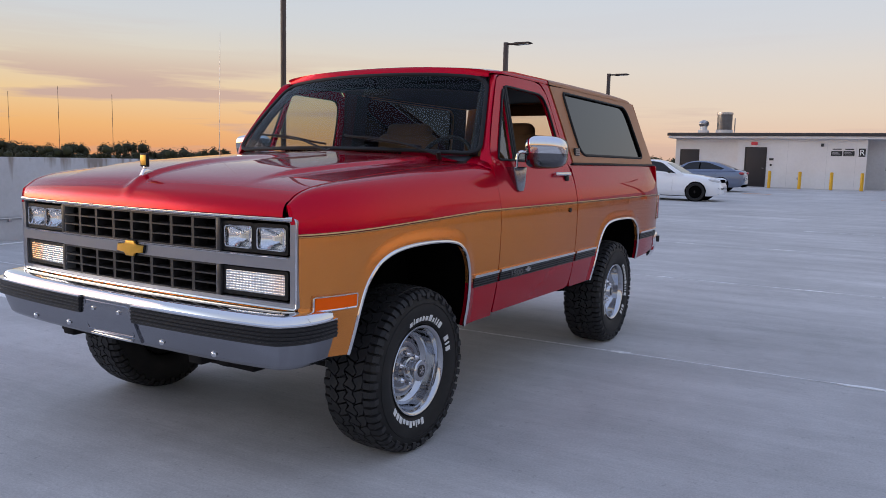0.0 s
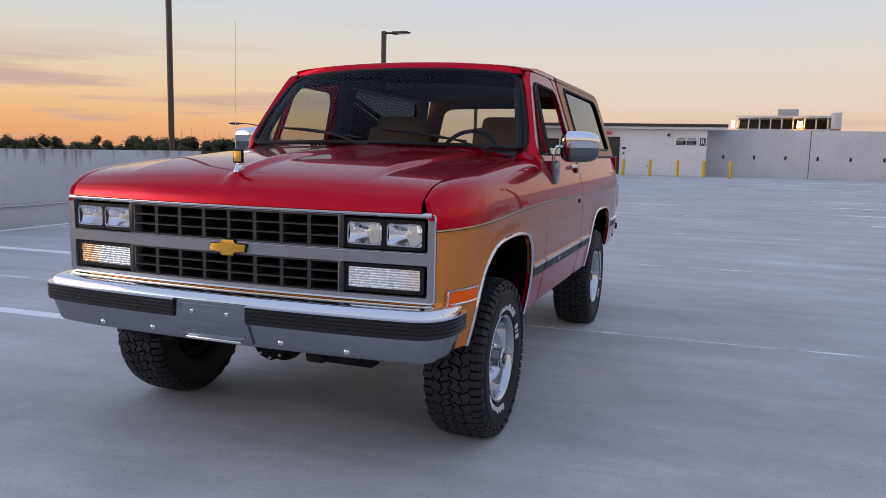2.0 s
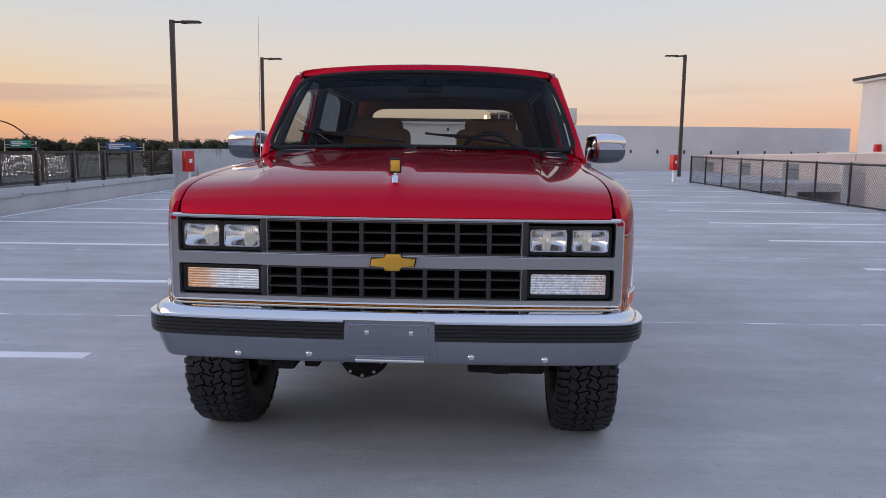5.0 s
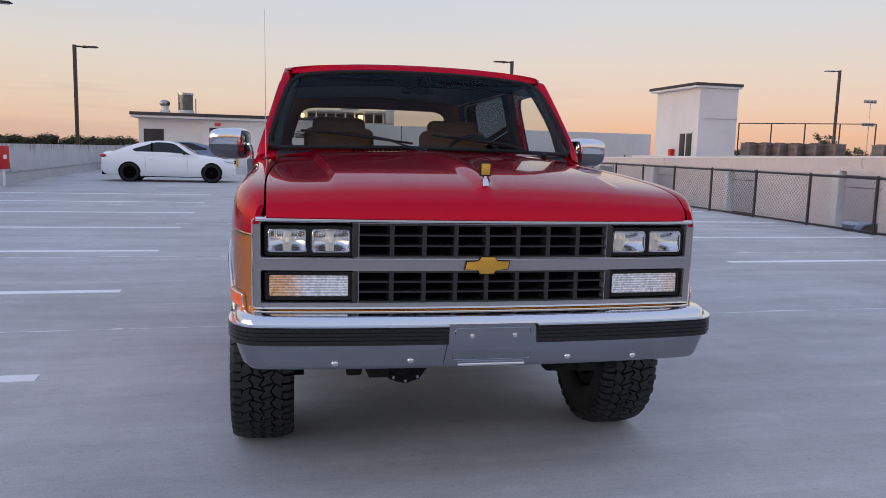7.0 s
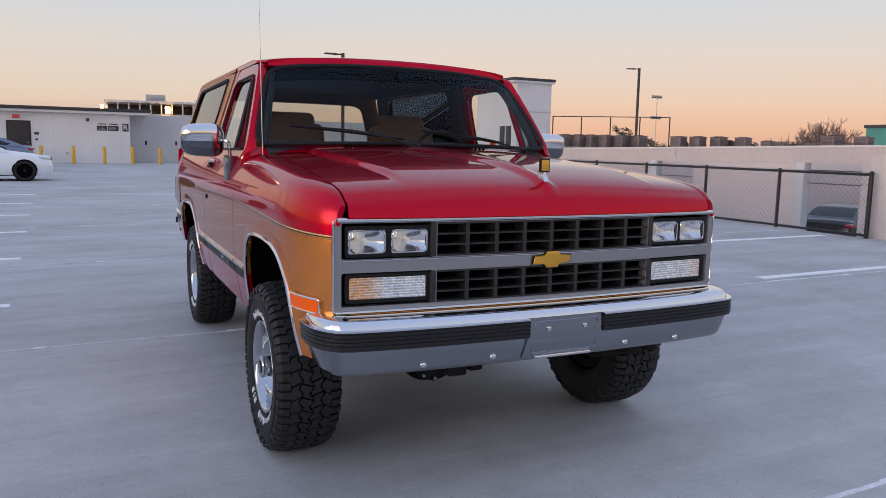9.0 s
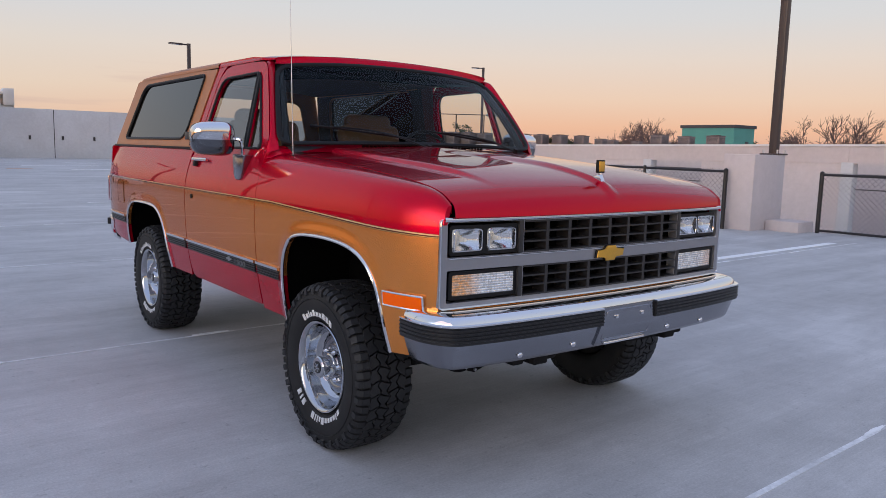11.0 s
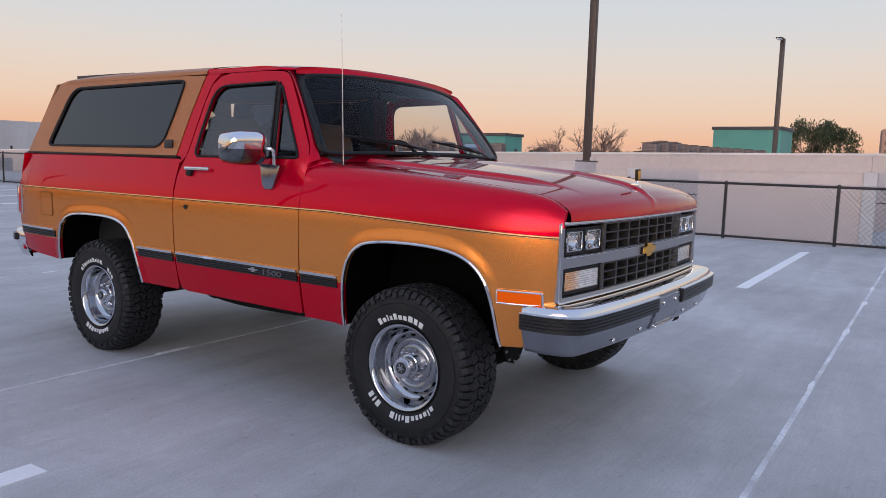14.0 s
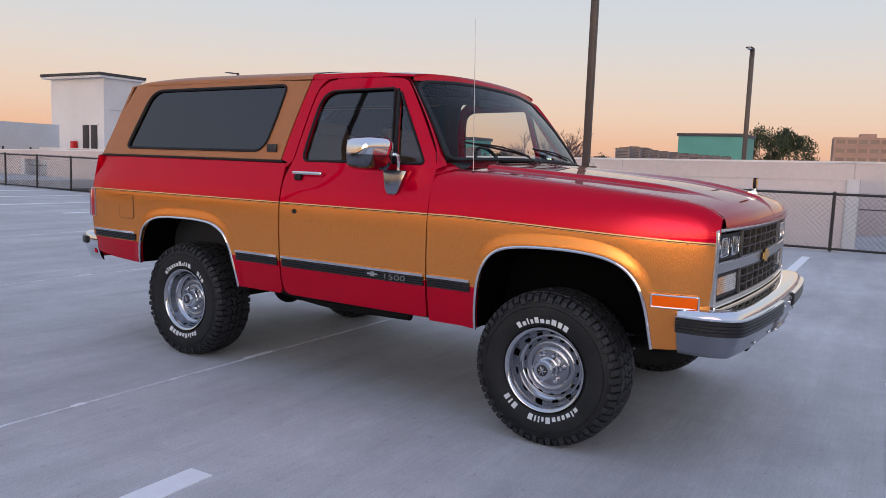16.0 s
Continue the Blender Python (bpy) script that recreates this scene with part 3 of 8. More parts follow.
def turn_lens():
    """Fluted clear glass that turns amber towards its outer end."""
    m = material("fluted turn lamp glass", (0.86, 0.88, 0.90), 0.14, 0.75)
    add = m.node_tree.nodes.new
    links = m.node_tree.links
    p = next(n for n in m.node_tree.nodes if n.type == "BSDF_PRINCIPLED")
    place, xyz, grain = add("ShaderNodeTexCoord"), add("ShaderNodeSeparateXYZ"), add("ShaderNodeTexNoise")
    links.new(place.outputs[3], xyz.inputs[0]), links.new(place.outputs[3], grain.inputs["Vector"])
    grain.inputs["Scale"].default_value = 55.0
    total = add("ShaderNodeMath")
    for i, (a, b, most) in enumerate(((-0.70, -0.78, 0.8), (0.74, 0.82, 0.3))):
        r = add("ShaderNodeMapRange")
        for k, v in enumerate((a, b, 0.0, most)):
            r.inputs[k + 1].default_value = v
        links.new(xyz.outputs[0], r.inputs[0]), links.new(r.outputs[0], total.inputs[i])
    speck = add("ShaderNodeMapRange")
    for k, v in enumerate((0.30, 0.60, 0.55, 1.0)):
        speck.inputs[k + 1].default_value = v
    links.new(grain.outputs[0], speck.inputs[0])
    factor, mix = add("ShaderNodeMath"), add("ShaderNodeMix")
    factor.operation, mix.data_type = "MULTIPLY", "RGBA"
    links.new(total.outputs[0], factor.inputs[0]), links.new(speck.outputs[0], factor.inputs[1])
    links.new(factor.outputs[0], mix.inputs[0])
    mix.inputs[6].default_value, mix.inputs[7].default_value = (0.84, 0.86, 0.88, 1), (0.95, 0.40, 0.06, 1)
    info, span, tint = add("ShaderNodeNewGeometry"), add("ShaderNodeMapRange"), add("ShaderNodeVectorMath")
    for k, v in enumerate((0.0, 1.0, 0.72, 1.12)):
        span.inputs[k + 1].default_value = v
    tint.operation = "SCALE"
    links.new(info.outputs["Random Per Island"], span.inputs[0]), links.new(mix.outputs[2], tint.inputs[0])
    links.new(span.outputs[0], tint.inputs["Scale"]), links.new(tint.outputs[0], p.inputs["Base Color"])
    return m


TURN_LENS = turn_lens()


# ---- the parking deck ----
# The deck's own frame: u across the stalls, v along the aisle, turned a little from the truck's.
DECK_TURN = 2.18


def deck_z(v):
    return 0.0065 * min(7.0, max(0.0, v - 3.0)) + 0.0045 * max(0.0, v - 10.0)


def on_deck(u, v, z=0.0, rz=0.0):
    return pose(0, 0, 0, 0, 0, DECK_TURN) @ pose(u, v, deck_z(v) + z, 0, 0, rz)


FRAME = on_deck(0, 0)
LEFT, RIGHT, RIGHT2, FRONT, BACK = -8.35, 10.4, 11.45, -16.0, 46.3


def slab(bm, u0, u1, v0, v1, top=0.0, thick=0.35):
    """A piece of the deck that follows its fall."""
    cuts = [v0] + [v for v in (3.0, 10.0) if v0 < v < v1] + [v1]
    rows = []
    for v in cuts:
        z = deck_z(v) + top
        rows.append([bm.verts.new(p) for p in ((u0, v, z - thick), (u1, v, z - thick), (u1, v, z), (u0, v, z))])
    bridge(bm, rows, False, True, True)


bm = bmesh.new()
slab(bm, LEFT - 0.2, RIGHT, FRONT, BACK + 0.3)
floor = finish("floor", bm, DECK, label="pale broom-finished concrete parking deck", sharp=30)
floor.matrix_world = FRAME
tagged(floor, "pale broom-finished concrete parking deck with joints", "floor", kind="structure")
bm = bmesh.new()
slab(bm, RIGHT + 0.002, RIGHT2 + 0.15, FRONT, 4.6)
ob = finish("floor_edge", bm, DECK, sharp=30)
ob.matrix_world = FRAME
tagged(ob, "concrete deck edge along the ramp opening", "floor", kind="structure")

bm = bmesh.new()
slab(bm, RIGHT + 0.002, 16.9, 28.6, BACK + 0.3)
ob = finish("floor_far", bm, DECK, sharp=30)
ob.matrix_world = FRAME
tagged(ob, "concrete deck beyond the end of the ramp opening", "floor", kind="structure")

# joints across and along the deck
for k, (u0, u1, v0, v1) in enumerate([(LEFT, RIGHT, 2.28, 2.302), (LEFT, RIGHT, -1.475, -1.448), (LEFT, RIGHT, 6.045, 6.07), (LEFT, RIGHT, 10.0, 10.015), (LEFT, RIGHT, 14.0, 14.015), (LEFT, RIGHT, -5.3, -5.284)]):
    bm = bmesh.new()
    slab(bm, u0, u1, v0, v1, 0.003, 0.01)
    ob = finish("joint", bm, JOINT)
    ob.matrix_world = FRAME
    tagged(ob, "pale sealed joint in the deck", "joint", kind="structure")
    # smears of sealant left along it
    rng = random.Random(70 + k)
    u = u0 + 0.6
    while u < u1 - 0.6:
        long, wide = rng.uniform(0.05, 0.22), rng.uniform(0.014, 0.032)
        mid = (v0 + v1) / 2 + rng.uniform(-0.01, 0.01)
        bm = bmesh.new()
        rim = []
        for q in range(18):
            a = 2 * math.pi * q / 18
            g = rng.uniform(0.7, 1.15)
            rim.append((u + long * math.cos(a) * g, mid + wide * math.sin(a) * g))
        low = [bm.verts.new((x, y, deck_z(y) + 0.001)) for x, y in rim]
        high = [bm.verts.new((x, y, deck_z(y) + 0.0062)) for x, y in rim]
        bridge(bm, [low, high], False, True)
        bm.faces.new(high)
        part("sealant_smear", bm, SEALANT, ob)
        u += rng.uniform(0.7, 2.4)

# stall stripes
def stripe(u0, u1, v0, v1, label="worn white painted parking stripe", group="parking stripes", mat=STRIPE_PAINT):
    bm = bmesh.new()
    slab(bm, u0, u1, v0, v1, 0.005, 0.006)
    ob = finish("parking_stripe", bm, mat)
    ob.matrix_world = FRAME
    return tagged(ob, label, "road marking", group, "structure")


for k in range(-5, 8):
    v = 1.09 + 2.755 * k
    if k not in (7,):
        stripe(LEFT + 0.35, -2.18, v - 0.066, v + 0.066)
for k in range(-5, 9):
    v = -0.22 + 2.725 * k
    stripe(5.2, 10.0, v - 0.064, v + 0.064)
stripe(LEFT + 0.27, LEFT + 0.35, -12, 20.5, "white painted line along the parapet")
for v, u0 in ((30.5, 5.3), (34.5, 4.2), (38.5, 6.8), (39.5, 9.5)):
    stripe(u0, u0 + 3.2, v, v + 0.12)


def wall(name, u0, u1, v0, v1, z0, z1, mat, label, joints=(), cap=None):
    ob = root(name, FRAME, label, "wall", kind="structure")
    bm = bmesh.new()
    box(bm, (u0, v0, z0), (u1, v1, z1), 0.012)
    part("panel", bm, mat, ob)
    return ob


wall("wall_west", LEFT - 0.2, LEFT, FRONT, 10.5, -0.4, 1.24, STAINED_PARAPET, "stained white concrete parapet wall")
wall("wall_west_far", LEFT - 0.2, LEFT, 20.0, BACK, -0.4, 1.30, STAINED_PARAPET, "stained white concrete parapet wall beyond the railing")
wall("wall_west_low", LEFT - 0.2, LEFT, 10.505, 19.995, -0.4, 0.52, STAINED_PARAPET, "low concrete wall under the steel railing")
wall("wall_south", LEFT - 0.2, RIGHT2 + 6, FRONT - 0.2, FRONT, -0.4, 1.24, STAINED_PARAPET, "plain concrete parapet wall")
wall("wall_north", 2.2, 26.4, BACK, BACK + 0.3, -0.4, 3.05, CONCRETE_WALL, "tall grey concrete wall with panel joints")
wall("wall_north_low", LEFT - 0.2, -7.4, BACK - 2.2, BACK - 2, -0.4, 1.35, STAINED_PARAPET, "low concrete parapet beside the stair building")


# chain-link fences
def chain_link(name, pts, label, height=1.07, spacing=1.84, mesh=0.095, low=0.05, first=True):
    """pts: two ends on the deck (u, v). Posts, rails and a woven wire mesh of crossing wires."""
    (ua, va), (ub, vb) = pts
    length = math.hypot(ub - ua, vb - va)
    a = Vector((ua, va, deck_z(va)))
    d = (Vector((ub, vb, deck_z(vb))) - a) / length
    ob = root(name, FRAME, label, "fence")
    count = max(1, round(length / spacing))
    for i in range(count + 1):
        bm = bmesh.new()
        p = a + d * (length * i / count)
        r = 0.038 if i in (0, count) else 0.030
        cyl(bm, p, p + Vector((0, 0, height + 0.02)), r, n=10)
        bmesh.ops.create_uvsphere(bm, u_segments=10, v_segments=5, radius=r * 1.15, matrix=Matrix.Translation(p + Vector((0, 0, height + 0.02))))
        for h in (0.16, 0.4, 0.64, 0.9):
            cyl(bm, p + Vector((0, 0, h)), p + Vector((0, 0, h + 0.02)), r + 0.006, n=10)
        part("post", bm, FENCE_BLACK, ob)
    for h, r in ((height, 0.024), (low, 0.022)):
        bm = bmesh.new()
        cyl(bm, a + Vector((0, 0, h)), a + d * length + Vector((0, 0, h)), r, n=10)
        part("rail", bm, FENCE_BLACK, ob)
    # the wires
    verts, faces = [], []
    lo, hi = low - 0.04, height + 0.045
    rise = hi - lo
    steps = int((length + rise) / mesh)
    nrm = Vector((-d.y, d.x, 0))
    r = 0.0036
    for way in (1, -1):
        for k in range(steps):
            s0 = k * mesh - (rise if way > 0 else 0)
            t0, t1 = max(0.0, -s0 * way if way > 0 else s0 - length), rise
            # a straight wire from (s0, lo) rising by 45 degrees
            pa, pb = s0, s0 + way * rise
            za, zb = lo, hi
            if way > 0:
                if pa < 0:
                    za, pa = lo - pa, 0.0
                if pb > length:
                    zb, pb = hi - (pb - length), length
            else:
                if pa > length:
                    za, pa = lo + (pa - length), length
                if pb < 0:
                    zb, pb = hi + pb, 0.0
            if zb - za < 0.02:
                continue
            A, B = a + d * pa + Vector((0, 0, za)), a + d * pb + Vector((0, 0, zb))
            t = (B - A).normalized()
            n2 = t.cross(nrm)
            base = len(verts)
            for q in (A, B):
                for c in range(3):
                    w = 2 * math.pi * c / 3
                    verts.append(q + (nrm * math.cos(w) + n2 * math.sin(w)) * r + nrm * 0.002 * way)
            for c in range(3):
                e = (c + 1) % 3
                faces.append((base + c, base + e, base + 3 + e, base + 3 + c))
    me = bpy.data.meshes.new("wire_mesh")
    me.from_pydata([tuple(v) for v in verts], [], faces)
    wire = dress("wire_mesh", me, FENCE_BLACK, ob, "diamond mesh of black coated wire", 0)
    tagged(wire, kind="stuff")
    return ob


chain_link("chain_link_fence", ((RIGHT - 0.05, 4.68), (RIGHT - 0.05, 28.1)), "black chain-link fence along the ramp opening")
chain_link("chain_link_fence", ((RIGHT2, 3.41), (RIGHT2, -12.2)), "black chain-link fence beside the light pole pier")


# railing in the gap of the west parapet
def railing(u, v0, v1, foot=0.52, top=1.24):
    ob = root("railing", FRAME, "dark steel railing with wire mesh panels on a low wall", "railing")
    for h, w in ((foot + 0.06, 0.02), (top - 0.05, 0.03)):
        bm = bmesh.new()
        box(bm, (u - w, v0, h), (u + w, v1, h + 0.05))
        part("rail", bm, FENCE_BLACK, ob)
    count = 6
    for i in range(count + 1):
        v = v0 + 0.05 + (v1 - v0 - 0.1) * i / count
        bm = bmesh.new()
        box(bm, (u - 0.045, v - 0.045, foot - 0.05), (u + 0.045, v + 0.045, top + 0.03), 0.006)
        part("post", bm, FENCE_BLACK, ob)
        if i < count:
            bm = bmesh.new()
            box(bm, (u - 0.02, v + 0.22, foot + 0.06), (u + 0.02, v + 0.27, top - 0.04))
            part("stile", bm, FENCE_BLACK, ob)
    bm = bmesh.new()
    step = 0.06
    for i in range(int((v1 - v0) / step)):
        v = v0 + 0.03 + step * i
        cyl(bm, (u, v, foot + 0.08), (u, v, top - 0.04), 0.004, n=4, caps=False)
    for i in range(int((top - foot - 0.14) / step) + 1):
        z = foot + 0.12 + step * i
        cyl(bm, (u + 0.006, v0, z), (u + 0.006, v1, z), 0.004, n=4, caps=False)
    tagged(part("wire_mesh", bm, FENCE_BLACK, ob, "square welded wire mesh", 0), kind="stuff")


railing(LEFT - 0.1, 10.55, 19.95)


# the stair and lift building
def door_leaf(parent, u, v, z, w, h):
    bm = bmesh.new()
    box(bm, (u - w / 2, v - 0.02, z), (u + w / 2, v + 0.05, z + h), 0.006)
    d = part("door", bm, DOOR_DARK, parent, "dark brown steel door, shut")
    bm = bmesh.new()
    box(bm, (u + w / 2 - 0.14, v - 0.075, z + 1.0), (u + w / 2 - 0.06, v - 0.021, z + 1.03), 0.004)
    part("door_handle", bm, STEEL, d)
    bm = bmesh.new()
    for s in (-1, 1):
        box(bm, (u + s * (w / 2 + 0.03) - 0.03, v - 0.03, z), (u + s * (w / 2 + 0.03) + 0.03, v + 0.02, z + h))
    box(bm, (u - w / 2 - 0.06, v - 0.03, z + h), (u + w / 2 + 0.06, v + 0.02, z + h + 0.06))
    part("door_frame", bm, DOOR_DARK, d)
    return d


STAIR_EYE = Matrix.Translation((2.72, -2.97, 1.343))
STAIR = FRAME @ STAIR_EYE @ Matrix.Diagonal((1.06, 1.06, 1.06, 1)) @ STAIR_EYE.inverted()
STAIR_Z = 0.266


def stair_building():
    u0, u1, v0, v1, h = -7.35, 2.4, 42.0, 48.0, 2.62
    z = STAIR_Z
    ob = root("stair_building", STAIR, "low white rendered stair building with a dark roof edge", "building")
    step = -3.9
    bm = bmesh.new()
    box(bm, (step, v0, z - 0.3), (u1, v1, z + h))
    part("wall", bm, WHITE_WALL, ob)
    bm = bmesh.new()
    box(bm, (u0, v0 + 0.35, z - 0.3), (step - 0.003, v1, z + h))
    part("wall", bm, WHITE_WALL, ob)
    bm = bmesh.new()
    box(bm, (u0 - 0.3, v0 - 0.35, z + h + 0.003), (u1 + 1.0, v1, z + h + 0.13))
    part("soffit", bm, WHITE_WALL, ob)
    bm = bmesh.new()
    box(bm, (u0 - 0.36, v0 - 0.42, z + h + 0.134), (u1 + 1.06, v1 + 0.06, z + h + 0.30), 0.01)
    part("roof", bm, DARK_ROOF, ob)
    for u in (-1.35, 0.55, 1.9):
        bm = bmesh.new()
        box(bm, (u - 0.006, v0 - 0.006, z), (u + 0.006, v0 - 0.001, z + h))
        part("wall_joint", bm, CONCRETE_WALL, ob)
    door_leaf(ob, -2.95, v0, z, 1.0, 2.1)
    door_leaf(ob, -6.55, v0 + 0.35, z, 0.95, 1.95)
    bm = bmesh.new()
    box(bm, (-2.95 + 0.7, v0 - 0.02, z + 1.45), (-2.95 + 0.92, v0 - 0.002, z + 1.57), 0.004)
    part("plate", bm, SIGN_BLACK, ob)
    bm = bmesh.new()
    cyl(bm, (-2.15, v0 - 0.06, z + 1.2), (-2.15, v0 - 0.002, z + 1.2), 0.06)
    part("button", bm, SIGN_BLACK, ob)
    bm = bmesh.new()
    cyl(bm, (-0.75, v0 - 0.08, z + 0.5), (-0.75, v0 - 0.002, z + 0.5), 0.07)
    part("outlet", bm, STEEL, ob)
    bm = bmesh.new()
    box(bm, (-3.22, v0 - 0.09, z + 2.27), (-2.88, v0 - 0.01, z + 2.45), 0.04)
    part("exit_sign", bm, EXIT_GLOW, ob, "lit red sign over the door")
    bm = bmesh.new()
    box(bm, (0.24, v0 - 0.12, z + 2.22), (0.38, v0 - 0.002, z + 2.38), 0.02)
    part("camera_box", bm, SIGN_BLACK, ob, "small dark camera box")
    # sign board: unreadable bars, and a letter
    for a, b in ((0.74, 1.26), (1.31, 1.83)):
        bm = bmesh.new()
        box(bm, (a, v0 - 0.02, z + 1.74), (b, v0 - 0.002, z + 2.00), 0.003)
        plate = part("sign_plate", bm, SIGN_BLACK, ob, "black plate with illegible lines")
        for k in range(3):
            bm = bmesh.new()
            box(bm, (a + 0.05, v0 - 0.024, z + 1.79 + 0.065 * k), (b - 0.08 - 0.05 * k, v0 - 0.021, z + 1.81 + 0.065 * k))
            part("bar", bm, STEEL, plate)
        bm = bmesh.new()
        box(bm, (a + 0.06, v0 - 0.02, z + 2.07), (b - 0.04, v0 - 0.002, z + 2.12))
        part("bar", bm, SIGN_BLACK, ob)
    bm = bmesh.new()
    box(bm, (2.02, v0 - 0.02, z + 1.72), (2.33, v0 - 0.002, z + 2.14), 0.003)
    plate = part("level_plate", bm, SIGN_BLACK, ob, "black plate with a white letter R")
    curve = bpy.data.curves.new("letter", "FONT")
    curve.body, curve.size, curve.extrude, curve.align_x = "R", 0.42, 0.002, "CENTER"
    text = bpy.data.objects.new("letter", curve)
    me = bpy.data.meshes.new_from_object(text)
    me.transform(pose(2.175, v0 - 0.024, z + 1.79, 90, 0, 0))
    dress("letter", me, SIGN_WHITE, plate, "white letter R", 0)
    return ob


stair_building()


def roof_stack():
    ob = root("roof_stack", STAIR @ pose(-4.88, 43.2, STAIR_Z + 2.92), "wide weathered grey exhaust stack with a bright rim on the roof", "vent")
    bm = bmesh.new()
    cyl(bm, (0, 0, -0.02), (0, 0, 0.22), 0.46, n=28)
    part("base", bm, WHITE_WALL, ob)
    bm = bmesh.new()
    cyl(bm, (0, 0, 0.222), (0, 0, 1.08), 0.41, n=32)
    part("drum", bm, STACK_GREY, ob, "dull grey sheet metal drum")
    for k in range(3):
        bm = bmesh.new()
        z = 0.30 + 0.27 * k
        cyl(bm, (0, 0, z), (0, 0, z + 0.025), 0.418, n=32)
        part("seam_band", bm, STACK_GREY, ob)
    bm = bmesh.new()
    cyl(bm, (0, 0, 1.082), (0, 0, 1.20), 0.44, n=32)
    part("rim", bm, STEEL, ob, "bright galvanised rim")


def roof_vent():
    ob = root("roof_vent", STAIR @ pose(-6.02, 43.2, STAIR_Z + 2.92), "small galvanised turbine vent on the roof", "vent")
    bm = bmesh.new()
    box(bm, (-0.26, -0.26, -0.02), (0.26, 0.26, 0.2), 0.02)
    part("curb", bm, WHITE_WALL, ob)
    bm = bmesh.new()
    cyl(bm, (0, 0, 0.2), (0, 0, 0.42), 0.2, n=20)
    part("neck", bm, WHITE_WALL, ob)
    for k in range(20):
        a = 2 * math.pi * k / 20
        bm = bmesh.new()
        rows = []
        for j in range(7):
            t = j / 6
            r = 0.17 + 0.12 * math.sin(math.pi * (0.1 + 0.8 * t))
            turn = a + 0.35 * t
            rows.append([bm.verts.new((r * q * math.cos(turn + d), r * q * math.sin(turn + d), 0.42 + 0.30 * t)) for q, d in ((1.0, -0.12), (0.94, 0.14))])
        bridge(bm, rows, False, False)
        part("vane", bm, STEEL, ob, sharp=0)
    bm = bmesh.new()
    cyl(bm, (0, 0, 0.72), (0, 0, 0.78), 0.2, 0.08, n=20)
    part("crown_cap", bm, STEEL, ob)


roof_stack()
roof_vent()
bm = bmesh.new()
cyl(bm, (0, 0, -0.02), (0, 0, 0.9), 0.03)
ob = finish("roof_pipe", bm, STEEL)
ob.matrix_world = STAIR @ pose(-4.32, 43.2, STAIR_Z + 2.92)
tagged(ob, "thin steel vent pipe on the roof", "pipe")


def bollard():
    ob = root("bollard", on_deck(0, 0), "yellow sleeved steel bollard before the stair building", "bollard", "bollards")
    bm = bmesh.new()
    cyl(bm, (0, 0, 0), (0, 0, 0.92), 0.085, n=20)
    bmesh.ops.create_uvsphere(bm, u_segments=20, v_segments=8, radius=0.085, matrix=Matrix.Translation((0, 0, 0.92)) @ Matrix.Diagonal((1, 1, 0.5, 1)))
    part("sleeve", bm, YELLOW, ob)
    bm = bmesh.new()
    cyl(bm, (0, 0, 0), (0, 0, 0.015), 0.12, n=20)
    part("foot", bm, STEEL, ob)
    return ob


first = bollard()
first.matrix_world = on_deck(-2.23, 42.47)
for u in (-0.69, 0.84, 2.27, 3.70):
    copy_thing(first, on_deck(u, 42.26))
stripe(-2.3, -1.1, 33.0, 33.6, "faded orange painted mark on the deck", mat=ORANGE_PAINT)
stripe(3.1, 4.0, 31.0, 31.5, "faded orange painted mark on the deck", mat=ORANGE_PAINT)

# tall wall details: joints and tie holes
north = bpy.data.objects["wall_north"]
for u in (3.8, 8.2, 11.3, 14.2, 17.5, 22.0):
    bm = bmesh.new()
    box(bm, (u - 0.02, BACK - 0.005, deck_z(BACK)), (u + 0.02, BACK - 0.001, 3.02))
    part("panel_joint", bm, DOOR_DARK if u == 8.2 else CONCRETE_WALL, north)
for k in range(13):
    u = 3.4 + 1.75 * k
    bm = bmesh.new()
    box(bm, (u - 0.06, BACK - 0.012, 1.28), (u + 0.06, BACK - 0.001, 1.52), 0.02)
    part("lifting_pocket", bm, DOOR_DARK, north)
    if k % 2:
        bm = bmesh.new()
        box(bm, (u - 0.03, BACK - 0.008, 0.9), (u + 0.03, BACK - 0.001, 1.27))
        part("stain", bm, CONCRETE_WALL, north)


